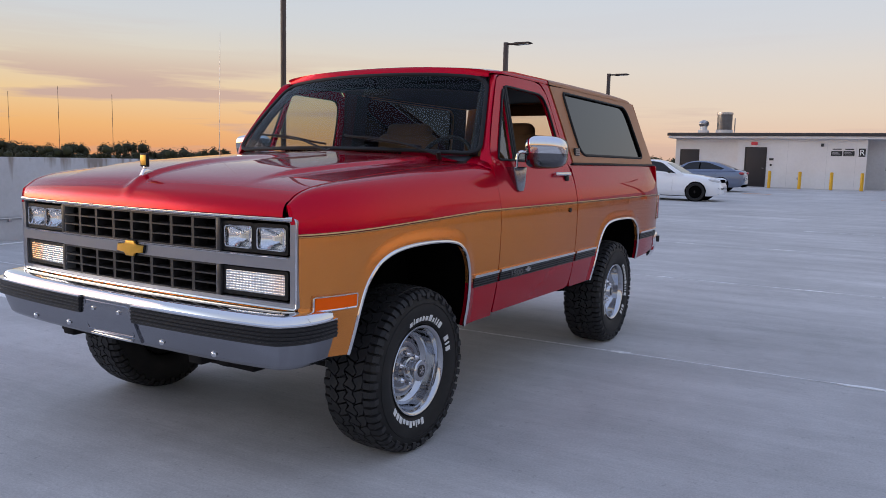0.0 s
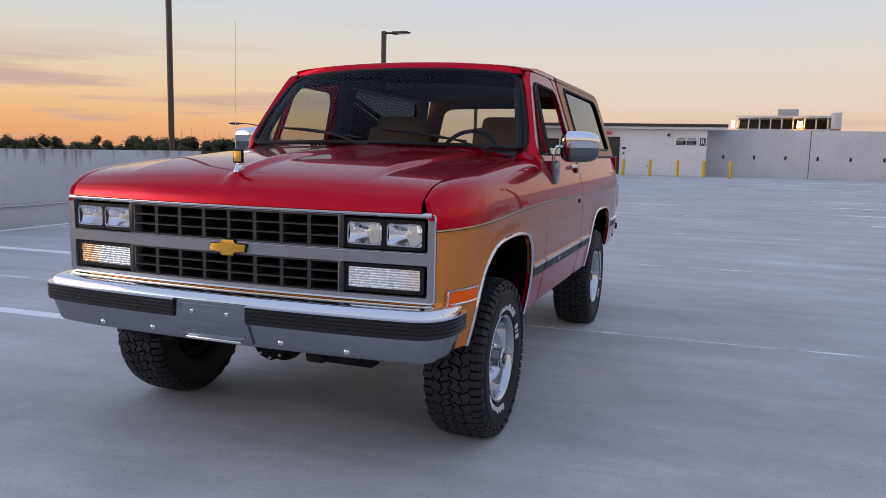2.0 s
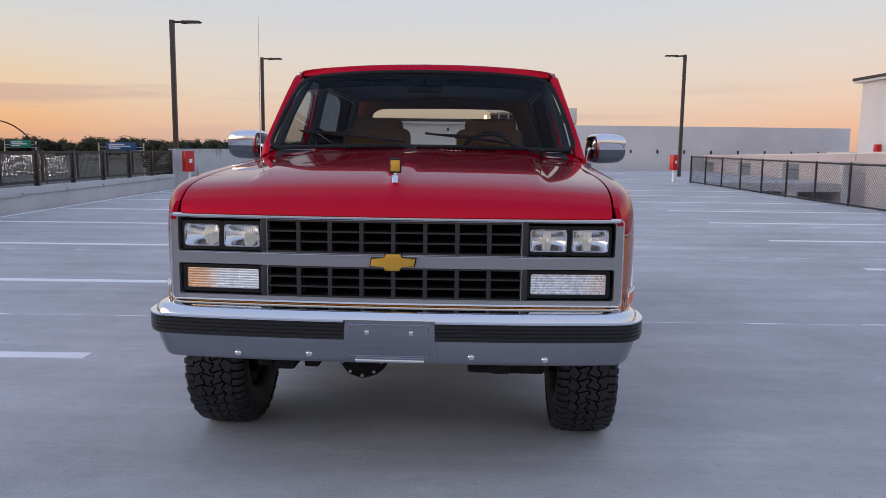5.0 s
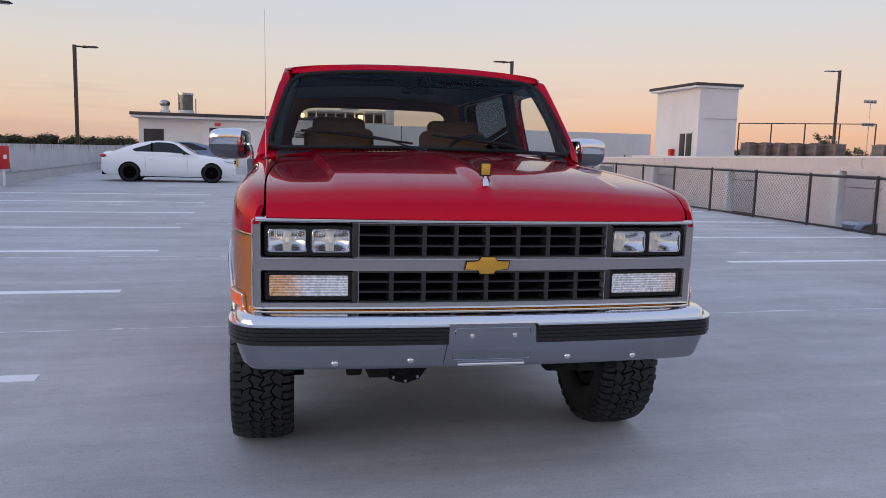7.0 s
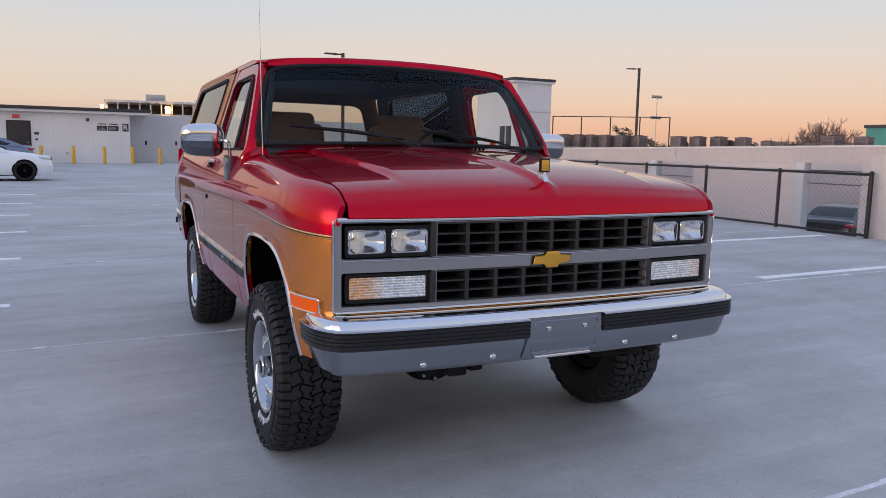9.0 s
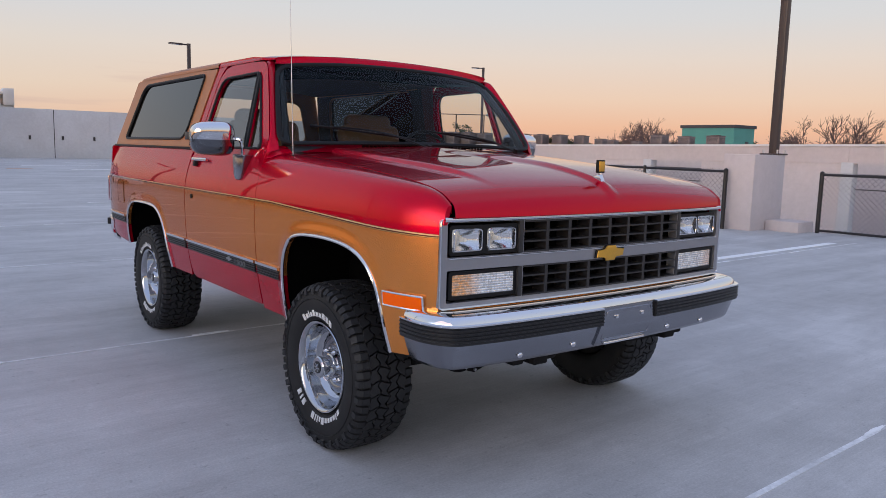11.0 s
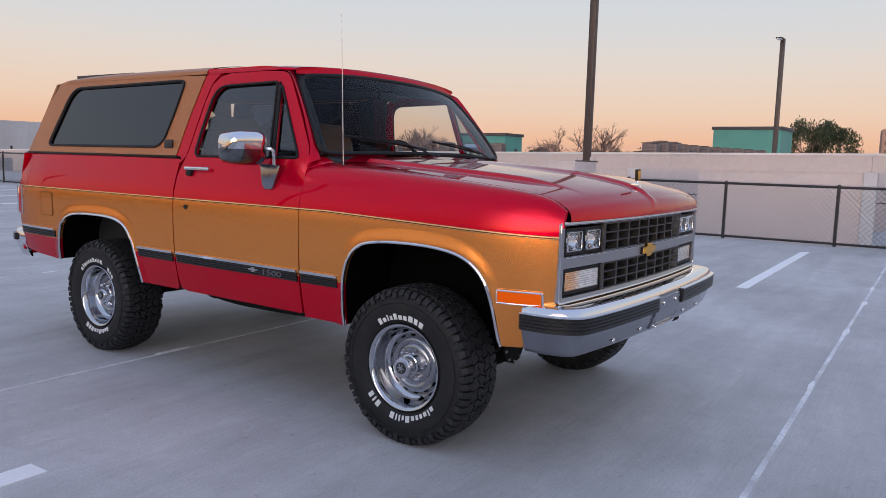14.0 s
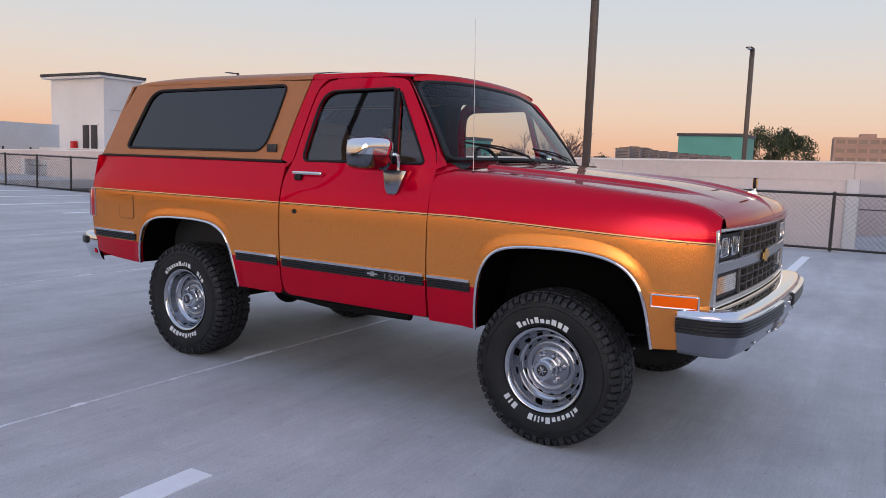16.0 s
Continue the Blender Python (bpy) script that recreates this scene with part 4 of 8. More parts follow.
# light poles
def light_pole(u, v, base_z, top, arm, label, r=0.075, head=True, world_m=None):
    """arm: turn of the lamp head in degrees."""
    ob = root("light_pole", world_m or on_deck(u, v, base_z), label, "light pole", "light poles")
    bm = bmesh.new()
    box(bm, (-r, -r, 0.0), (r, r, top), 0.012)
    part("pole", bm, POLE_PAINT, ob)
    bm = bmesh.new()
    box(bm, (-0.19, -0.19, 0), (0.19, 0.19, 0.03), 0.01)
    part("base_plate", bm, POLE_PAINT, ob)
    for sx in (-1, 1):
        for sy in (-1, 1):
            bm = bmesh.new()
            cyl(bm, (sx * 0.14, sy * 0.14, 0.03), (sx * 0.14, sy * 0.14, 0.1), 0.018, n=8)
            part("anchor_bolt", bm, STEEL, ob)
    m = pose(0, 0, 0, 0, 0, arm)
    bm = bmesh.new()
    box(bm, (0.04, -0.035, top - 0.10), (0.30, 0.035, top - 0.03), 0.01, m)
    part("arm", bm, POLE_PAINT, ob)
    bm = bmesh.new()
    prof = [(0.28, -0.075), (0.40, -0.03), (0.95, -0.035), (1.0, -0.055), (0.96, -0.085), (0.40, -0.115), (0.28, -0.1)]
    prism(bm, prof, -0.16, 0.16, 1, 0.012)
    bm.transform(m @ pose(0, 0, top))
    lamp = part("lamp_head", bm, POLE_PAINT, ob)
    bm = bmesh.new()
    box(bm, (0.5, -0.11, top - 0.109), (0.92, 0.11, top - 0.098), 0, m @ pose(0, 0, 0, 0, 0, 0))
    part("lens", bm, SIGN_WHITE, lamp)
    return ob


light_pole(-9.3, 22.8, 0.0, 5.55, 0, "tall bronze light pole behind the parapet")
light_pole(-9.05, 34.4, 0.0, 5.62, 0, "bronze light pole by the far parapet")
light_pole(-9.08, 10.47, 0.0, 9.5, 0, "thick bronze light pole behind the parapet", 0.048)
light_pole(11.95, 35.0, -0.2, 6.25, 180, "bronze light pole at the fence corner")


# ---- the truck ----
truck = root("truck", pose(0, 0, 0), "lifted two-tone red and gold two-door utility truck with a tan hardtop", "truck")
WHEELBASE = 2.70

# half width of the body by height
SIDE = [(0.40, 0.935), (0.52, 0.962), (0.62, 0.983), (0.72, 0.998), (0.85, 1.008), (0.98, 1.012), (1.08, 1.010), (1.16, 0.999), (1.24, 0.977), (1.32, 0.952), (1.42, 0.921), (1.60, 0.868), (1.85, 0.795)]
NOSE = [(-0.80, 0.128), (-0.752, 0.102), (-0.72, 0.080), (-0.65, 0.049), (-0.56, 0.023), (-0.42, 0.005), (-0.25, 0.0), (3.3, 0.0), (3.55, 0.010), (3.72, 0.03)]
ARCH_F = [(0.405, 0.51), (0.398, 0.62), (0.378, 0.77), (0.340, 0.870), (0.270, 0.935), (0.170, 0.962), (0.02, 0.972), (-0.15, 0.970), (-0.29, 0.952), (-0.385, 0.912), (-0.450, 0.840), (-0.486, 0.74), (-0.503, 0.64), (-0.515, 0.555)]
ARCH_R = [(2.155, 0.53), (2.168, 0.64), (2.200, 0.77), (2.252, 0.86), (2.340, 0.912), (2.450, 0.932), (2.62, 0.937), (2.84, 0.930), (2.965, 0.905), (3.055, 0.85), (3.102, 0.76), (3.128, 0.65), (3.138, 0.585)]
ARCH_F, ARCH_R = [[tuple(p) for p in curve_through(a, 5)] for a in (ARCH_F, ARCH_R)]


def side_x(y, z):
    x = interp(SIDE, z) - interp(NOSE, y) * (1 - 0.5 * smooth(1.2, 1.4, z))
    return x


def on_side(s, out=0.0):
    return lambda y, z: (s * (side_x(y, z) + out), y, z)


def arch_flare(s, arch, parent):
    """The pressed lip that swells towards the wheel opening."""
    line = [Vector(p) for p in curve_through(arch, 2)]
    mid = Vector((sum(p.x for p in line) / len(line), 0.5))
    reach, steps = 0.07, 10
    bm = bmesh.new()
    rows = []
    for i, p in enumerate(line):
        a, b = line[max(0, i - 1)], line[min(len(line) - 1, i + 1)]
        t = (b - a).normalized()
        n = Vector((-t.y, t.x))
        if n.dot(p - mid) < 0:
            n = -n
        row = []
        for k in range(steps + 1):
            q = p + n * reach * k / steps
            rise = 0.5 + 0.5 * math.cos(math.pi * k / steps)
            row.append(bm.verts.new((s * (side_x(q.x, q.y) + 0.007 * rise - 0.0003 * (k == steps)), q.x, q.y)))
        rows.append(row)
    bridge(bm, rows, False, False)
    return part("arch_flare", bm, TWO_TONE, parent, sharp=0)


def side_patch(name, s, outer, holes, mat, parent, label="", step=(0.05, 0.035), thick=0.02, out=0.0, inner=True):
    return patch(name, outer, holes, on_side(s, out), mat, parent, label, step, thick, flip=(s < 0), inner=inner)


# hood seam: half width and height along y
SEAM_X = [(-0.80, 0.858), (-0.4, 0.862), (0.0, 0.845), (0.5, 0.82), (0.75, 0.81)]
SEAM_Z = [(-0.80, 1.135), (-0.755, 1.170), (-0.70, 1.204), (-0.60, 1.231), (-0.4, 1.256), (0.0, 1.290), (0.5, 1.325), (0.75, 1.335)]
SHOULDER_Z = [(-0.80, 1.075), (-0.74, 1.10), (-0.65, 1.13), (-0.4, 1.165), (0.0, 1.195), (0.5, 1.225), (0.75, 1.235)]


def fender(s):
    thing = "fender"
    lower = [(0.692, 0.515)] + [(0.41, 0.515)] + ARCH_F + [(-0.60, 0.56), (-0.70, 0.575), (-0.748, 0.60), (-0.748, 0.76), (-0.752, 1.0)]
    top = [(y, interp(SHOULDER_Z, y)) for y in [-0.752 + i * (0.692 + 0.752) / 40 for i in range(41)]]
    ob = side_patch(thing, s, lower + top, [], TWO_TONE, truck, "red over gold front fender with a flared arch", (0.03, 0.025))
    bm = bmesh.new()

    def roll(u, v):
        y = -0.766 + u * (0.70 + 0.766)
        z0 = interp(SHOULDER_Z, y)
        x0 = side_x(y, z0)
        x1, z1 = interp(SEAM_X, y) + 0.004, interp(SEAM_Z, y)
        slope = (side_x(y, z0 + 0.01) - side_x(y, z0 - 0.01)) / 0.02
        k = (z1 - z0) * 0.75
        c0 = (x0 + slope * k, z0 + k)
        c1 = (x1 + (x0 - x1) * 0.55, z1 + 0.008)
        b = [(1 - v) ** 3, 3 * v * (1 - v) ** 2, 3 * v * v * (1 - v), v ** 3]
        x = b[0] * x0 + b[1] * c0[0] + b[2] * c1[0] + b[3] * x1
        z = b[0] * z0 + b[1] * c0[1] + b[2] * c1[1] + b[3] * z1
        return (s * x, y, z)

    rows = grid(bm, roll, 60, 12)
    # down into the seam
    edge = [r[-1] for r in rows]
    inner = [bm.verts.new(v.co + Vector((0, 0, -0.03))) for v in edge]
    bridge(bm, [edge, inner], False, False)
    if s > 0:
        bmesh.ops.reverse_faces(bm, faces=bm.faces)
    front = [v for v in rows[0]]
    low = bm.verts.new((s * 0.882, -0.766, interp(SHOULDER_Z, -0.766)))
    for a, b in zip(front, front[1:]):
        bm.faces.new((a, b, low))
    crown = part("fender_crown", bm, RED_PAINT, ob, sharp=50)
    # front edge of the fender behind the lamps
    bm = bmesh.new()
    pts = [(side_x(-0.75, z), -0.75, z) for z in [0.60 + i * 0.05 for i in range(10)] + [1.075, 1.092]]
    rows = [[bm.verts.new((s * x, y, z)), bm.verts.new((s * (x - 0.018), y - 0.003, z))] for x, y, z in pts]
    bridge(bm, rows, False, False)
    part("return_edge", bm, TWO_TONE, ob, sharp=0)
    # chrome arch moulding
    bm = bmesh.new()
    arch_flare(s, ARCH_F, ob)
    line = [(s * (side_x(y, z) + 0.006), y, z) for y, z in ARCH_F]
    tube(bm, line, 0.0085, 8)
    part("arch_moulding", bm, CHROME, ob, "chrome arch moulding")
    return ob




def hood_z(x, y):
    e = interp(SEAM_X, y)
    r = min(1.0, abs(x) / e)
    base = interp(SEAM_Z, y)
    crown = 0.030 * (1 - r ** 2.2)
    back = smooth(-0.72, -0.35, y)
    ridge = abs(x) - (0.60 + 0.04 * smooth(-0.6, 0.5, y))
    raise_ = 0.020 * back * (1 - smooth(-0.022, 0.018, ridge))
    split_ = 0.016 * smooth(-0.80, -0.70, y) * (1 - smooth(0.0, 0.05 + 0.16 * smooth(-0.7, 0.4, y), abs(x))) * (1 - 0.55 * smooth(-0.3, 0.5, y))
    return base + crown + raise_ + split_


def nose_bow(x):
    return -0.045 * (1 - min(1, abs(x) / 0.88) ** 2)


def hood():
    bm = bmesh.new()

    def top(u, v):
        y = -0.745 + (0.55 + 0.745) * (v ** 1.15)
        x = (2 * u - 1) * (interp(SEAM_X, y) - 0.004)
        yy = y + nose_bow(x) * (1 - smooth(-0.745, -0.3, y))
        return (x, yy, hood_z(x, y))

    rows = grid(bm, top, 168, 60)
    # the rolled nose down to the grille
    prev = [r[0] for r in rows]
    for dy, dz in ((-0.012, -0.007), (-0.023, -0.018), (-0.031, -0.033), (-0.036, -0.05), (-0.038, -0.07)):
        nxt = []
        for r in rows:
            p = r[0].co
            drop = (p.z - 1.118) / 0.07
            nxt.append(bm.verts.new((p.x, p.y + dy * min(1.2, max(0.6, drop)), p.z + dz * max(0.3, drop))))
        bridge(bm, [prev, nxt], False, False)
        prev = nxt
    lip = [bm.verts.new(v.co + Vector((0, 0.04, -0.004))) for v in prev]
    bridge(bm, [prev, lip], False, False)
    for side in (rows[0], rows[-1]):
        low = [bm.verts.new(v.co + Vector((0, 0, -0.035))) for v in side]
        bridge(bm, [side, low], False, False)
    ob = part("hood", bm, RED_PAINT, truck, "glossy red hood with raised ridges", sharp=50)
    return ob


def cowl():
    """The vented panel between hood and windscreen."""
    bm = bmesh.new()
    ob = part("cowl", bm_grid(lambda u, v: ((2 * u - 1) * (0.80 + 0.083 * v), 0.555 + 0.165 * v - 0.06 * (1 - (2 * u - 1) ** 2) * v, 1.335 + 0.03 * v + 0.02 * (1 - (2 * u - 1) ** 2)), 40, 4), RED_PAINT, truck)
    # near-black blocks stand for the shade inside the slots
    for k in range(34):
        x = -0.42 + 0.0255 * k
        bm = bmesh.new()
        y = 0.62 - 0.03 * (1 - (x / 0.85) ** 2)
        box(bm, (x - 0.008, y - 0.006, 1.352 + 0.02 * (1 - x * x)), (x + 0.008, y + 0.006, 1.364 + 0.02 * (1 - x * x)), 0.002)
        part("vent_slot", bm, LINER, ob)
    return ob


def cowl_corner(s):
    """The painted corner where cowl, fender and windscreen pillar meet."""
    bm = bmesh.new()
    ring = [bm.verts.new((s * x, y, z)) for x, y, z in ((0.80, 0.60, 1.340), (0.90, 0.62, 1.322), (0.955, 0.69, 1.298), (0.955, 0.715, 1.328), (0.905, 0.695, 1.362), (0.85, 0.69, 1.366))]
    hub = bm.verts.new((s * 0.89, 0.665, 1.345))
    for i in range(6):
        bm.faces.new((ring[i], ring[(i + 1) % 6], hub))
    return part("cowl_corner", bm, RED_PAINT, truck, sharp=0)


def bm_grid(fn, nu, nv):
    bm = bmesh.new()
    grid(bm, fn, nu, nv)
    return bm


DOOR = [(0.708, 0.53), (0.700, 0.80), (0.697, 1.09), (0.692, 1.24), (0.690, 1.335), (0.715, 1.42), (0.832, 1.60), (0.955, 1.775), (0.985, 1.810), (1.03, 1.828), (1.20, 1.836), (1.48, 1.836), (1.565, 1.822), (1.632, 1.770), (1.664, 1.66), (1.694, 1.48), (1.712, 1.36), (1.735, 1.305), (1.757, 1.24), (1.762, 1.09), (1.762, 0.62), (1.748, 0.545), (1.70, 0.53)]
WIN_FRONT = rounded([(0.768, 1.352), (0.957, 1.350), (1.028, 1.745), (1.018, 1.745)], [0.03, 0.012, 0.005, 0.005])
WIN_DOOR = rounded([(0.990, 1.350), (1.648, 1.345), (1.625, 1.56), (1.585, 1.760), (1.064, 1.770)], [0.012, 0.05, 0.12, 0.15, 0.02], 7)


def gasket(name, s, line, mat, parent, r=0.008, out=0.002, flat=1.0):
    bm = bmesh.new()
    tube(bm, [(s * (side_x(y, z) + out), y, z) for y, z in line], r, 6, True, flat)
    return part(name, bm, mat, parent)


def door(s):
    ob = side_patch("door", s, [tuple(p) for p in rounded(DOOR, 0.01, 2)], [WIN_FRONT, WIN_DOOR], TWO_TONE, truck, "red over gold door with a framed window")
    for line in (WIN_FRONT, WIN_DOOR):
        gasket("window_gasket", s, line, BLACK_PLASTIC, ob, 0.0075)
    side_patch("vent_glass", s, WIN_FRONT, [], SIDE_GLASS, ob, "small triangular vent window", out=-0.012, thick=0.0)
    if s < 0:
        side_patch("window_glass", s, WIN_DOOR, [], SIDE_GLASS, ob, "closed tinted door window", out=-0.014, thick=0.0)
    else:
        low = [(1.0, 1.335), (1.66, 1.335), (1.655, 1.385), (1.0, 1.39)]
        side_patch("window_glass", s, low, [], SIDE_GLASS, ob, "door window wound down", out=-0.02, thick=0.0)
    # divider bar
    bm = bmesh.new()
    tube(bm, [(s * (side_x(y, z) - 0.004), y, z) for y, z in ((0.973, 1.345), (1.009, 1.55), (1.047, 1.765))], 0.016, 8, False, 0.6)
    part("divider_bar", bm, BLACK_PLASTIC, ob)
    # handle
    bm = bmesh.new()
    x = side_x(1.56, 1.27)
    box(bm, (s * x - 0.012 + s * 0.018, 1.45, 1.262), (s * x + 0.012 + s * 0.018, 1.68, 1.284), 0.008)
    box(bm, (s * x - 0.02, 1.47, 1.264), (s * x + 0.02, 1.495, 1.282), 0.004)
    part("handle", bm, CHROME, ob, "chrome pull handle")
    bm = bmesh.new()
    box(bm, (s * x - 0.016 + s * 0.012, 1.615, 1.228), (s * x + 0.016 + s * 0.006, 1.665, 1.262), 0.008)
    part("handle_button", bm, BLACK_PLASTIC, ob)
    bm = bmesh.new()
    x = side_x(1.64, 1.045)
    cyl(bm, (s * (x - 0.01), 1.64, 1.045), (s * (x + 0.006), 1.64, 1.045), 0.014, n=16)
    part("lock", bm, BLACK_PLASTIC, ob)
    return ob


def quarter(s):
    lower = [(1.772, 1.325), (1.772, 0.56), (1.79, 0.53), (2.14, 0.53)] + ARCH_R + [(3.2, 0.585), (3.45, 0.60), (3.655, 0.625), (3.69, 0.66), (3.70, 0.9), (3.69, 1.10), (3.655, 1.25), (3.62, 1.335)]
    lens = [(3.655, 0.895), (3.695, 0.895), (3.685, 1.075), (3.65, 1.075)]
    ob = side_patch("quarter_panel", s, lower, [], TWO_TONE, truck, "red over gold rear quarter panel", (0.035, 0.025))
    bm = bmesh.new()
    arch_flare(s, ARCH_R, ob)
    tube(bm, [(s * (side_x(y, z) + 0.006), y, z) for y, z in ARCH_R], 0.0085, 8)
    part("arch_moulding", bm, CHROME, ob, "chrome arch moulding")
    # tail lamp wrapping the corner
    bm = bmesh.new()
    x = side_x(3.67, 0.98)
    box(bm, (s * (x - 0.06) - 0.06, 3.652, 0.885), (s * (x - 0.06) + 0.066 * 1, 3.725, 1.085) if s > 0 else (s * (x - 0.06) + 0.06, 3.725, 1.085), 0.012)
    if s < 0:
        bm.clear()
        box(bm, (-x - 0.006, 3.652, 0.885), (-x + 0.12, 3.725, 1.085), 0.012)
    lamp = part("tail_lamp", bm, LENS_RED, ob, "red tail lamp")
    bm = bmesh.new()
    line = [(s * (x + 0.004), y, z) for y, z in ((3.648, 0.882), (3.648, 1.088), (3.70, 1.088), (3.70, 0.882))]
    tube(bm, line, 0.006, 6, True)
    part("lamp_bezel", bm, CHROME, lamp)
    # fuel door, only on one side in fact
    if s < 0:
        line = rounded([(3.17, 0.895), (3.325, 0.895), (3.33, 1.06), (3.175, 1.06)], 0.025)
        fuel = side_patch("fuel_door", s, line, [], GOLD_PAINT, ob, "gold fuel filler door", out=0.004, thick=0.004)
        gasket("fuel_door_gap", s, line, SEAM, fuel, 0.0022, 0.003)
    return ob


CAP_FRONT = [(1.815, 1.345), (1.80, 1.45), (1.77, 1.60), (1.735, 1.74), (1.71, 1.83)]
PILLAR_IN = [(1.722, 1.345), (1.708, 1.45), (1.682, 1.61), (1.648, 1.755), (1.595, 1.822), (1.52, 1.843), (1.30, 1.846), (1.12, 1.844), (1.06, 1.842)]


def pillar(s):
    line = [tuple(p) for p in curve_through(CAP_FRONT, 4)]
    inner = [tuple(p) for p in curve_through(PILLAR_IN, 4)]
    ob = side_patch("door_pillar", s, inner + [(1.06, 1.853), (1.2, 1.866), (1.70, 1.868)] + line[::-1], [], RED_PAINT, truck)
    # lower strip behind the door
    side_patch("pillar_foot", s, [(1.724, 1.344), (1.768, 1.30), (1.768, 1.335), (1.815, 1.344)], [], RED_PAINT, ob)
    return ob


# windscreen: u across (-1 to 1), v up (0 to 1)
def screen(u, v):
    w = 0.903 - 0.143 * v + 0.06 * v * (1 - v)
    bow = 1 - u * u
    return (u * w, 0.657 + 0.348 * v - (0.085 - 0.02 * v) * bow - 0.02 * math.sin(math.pi * v), 1.368 + 0.455 * v + 0.018 * bow * (1 - v) + 0.042 * (1 - abs(u) ** 2.6) * v)


def windscreen():
    line = rounded([(-0.985, 0.02), (0.985, 0.02), (0.975, 0.955), (-0.975, 0.955)], [0.11, 0.11, 0.14, 0.14], 8)
    ob = patch("windscreen", line, [], screen, GLASS, truck, "clear curved windscreen", (0.12, 0.12), 0.0)
    band = rounded([(-0.975, 0.78), (0.975, 0.78), (0.965, 0.945), (-0.965, 0.945)], [0.01, 0.01, 0.13, 0.13], 8)
    patch("shade_band", band, [], lambda u, v: tuple(Vector(screen(u, v)) + Vector((0, 0.006, -0.004))), SHADE_BAND, ob, "blue tinted band along the top", (0.12, 0.05), 0.0)
    bm = bmesh.new()
    dense = []
    for i in range(len(line)):
        a, b = line[i - 1], line[i]
        n = max(1, int((b - a).length / 0.08))
        dense += [a.lerp(b, k / n) for k in range(n)]
    pts = [Vector(screen(*p)) for p in dense]
    tube(bm, pts, 0.013, 8, True, 0.7, (1, 0, 0))
    part("gasket", bm, BLACK_PLASTIC, ob, "black rubber windscreen gasket")
    return ob


def a_pillar(s):
    """The painted face between windscreen and door."""
    bm = bmesh.new()

    def face(u, v):
        u *= 1.15
        over = max(0.0, u - 1.0) / 0.15
        p = Vector(screen(0.99 * s, min(u, 1.0))) + Vector((0, 0.02, 0.018)) * over
        yd = interp([(0.0, 0.700), (0.25, 0.712), (0.5, 0.817), (0.9, 0.955), (1.0, 0.998), (1.15, 1.075)], u)
        zd = interp([(0.0, 1.325), (0.25, 1.42), (0.5, 1.595), (0.9, 1.785), (1.0, 1.822), (1.15, 1.836)], u)
        q = Vector((s * (side_x(yd, zd) + 0.001 - 0.014 * over), yd - 0.006, zd))
        p = p + Vector((0, 0, -0.02 * max(0.0, 1 - u)))
        mid = p.lerp(q, 0.5) + Vector((s * 0.014, -0.012, 0))
        return (1 - v) ** 2 * p + 2 * v * (1 - v) * mid + v * v * q

    grid(bm, face, 26, 8)
    if s > 0:
        bmesh.ops.reverse_faces(bm, faces=bm.faces)
    part("windscreen_pillar", bm, RED_PAINT, truck, sharp=0)


ROOF_Z = [(0.90, 1.866), (0.98, 1.886), (1.10, 1.905), (1.35, 1.925), (1.80, 1.938), (2.6, 1.945), (3.05, 1.940), (3.30, 1.915), (3.42, 1.880), (3.50, 1.848)]


def roof_ring(y, grow=0.0, n=40, tuck=0.0):
    out = []
    top = interp(ROOF_Z, y) + grow
    base = 1.838
    for i in range(n + 1):
        a = math.pi * i / n
        c, si = math.cos(a), math.sin(a)
        w = 0.803 + grow - tuck
        x = w * math.copysign(abs(c) ** 0.62, c)
        h = top - base
        out.append((x, y, base + 0.5 * h * si ** 0.5 + 0.5 * h * (1 - (abs(x) / w) ** 2.0)))
    return out


def roof():
    bm = bmesh.new()
    rows = []
    # front edge follows the windscreen's head
    for k in range(26):
        t = k / 25
        ring = []
        for x, y, z in roof_ring(0.99 + t * (1.705 - 0.99), tuck=0.04 * (1 - smooth(0.0, 0.16, t)) ** 2):
            lead = (1 - smooth(0.0, 0.35, t)) * 0.052 * (1 - (x / 0.806) ** 2)
            ring.append(bm.verts.new((x, y - lead, z)))
        rows.append(ring)
    head = []
    for v in rows[0]:
        u = max(-0.99, min(0.99, v.co.x / 0.76))
        p, q = Vector(screen(u, 0.968)), Vector(screen(u, 1.0))
        head.append((bm.verts.new((p.x, p.y - 0.004, p.z + 0.004)), bm.verts.new((q.x, q.y - 0.012, q.z + 0.008))))
    bridge(bm, [[h[0] for h in head], [h[1] for h in head]] + rows, False, False)
    ob = part("roof", bm, RED_PAINT, truck, "red cab roof", sharp=60)
    return ob


CAP_WIN = rounded([(1.985, 1.395), (3.345, 1.392), (3.30, 1.52), (3.195, 1.795), (1.895, 1.805), (1.935, 1.58)], [0.09, 0.05, 0.3, 0.11, 0.05, 0.2], 8)


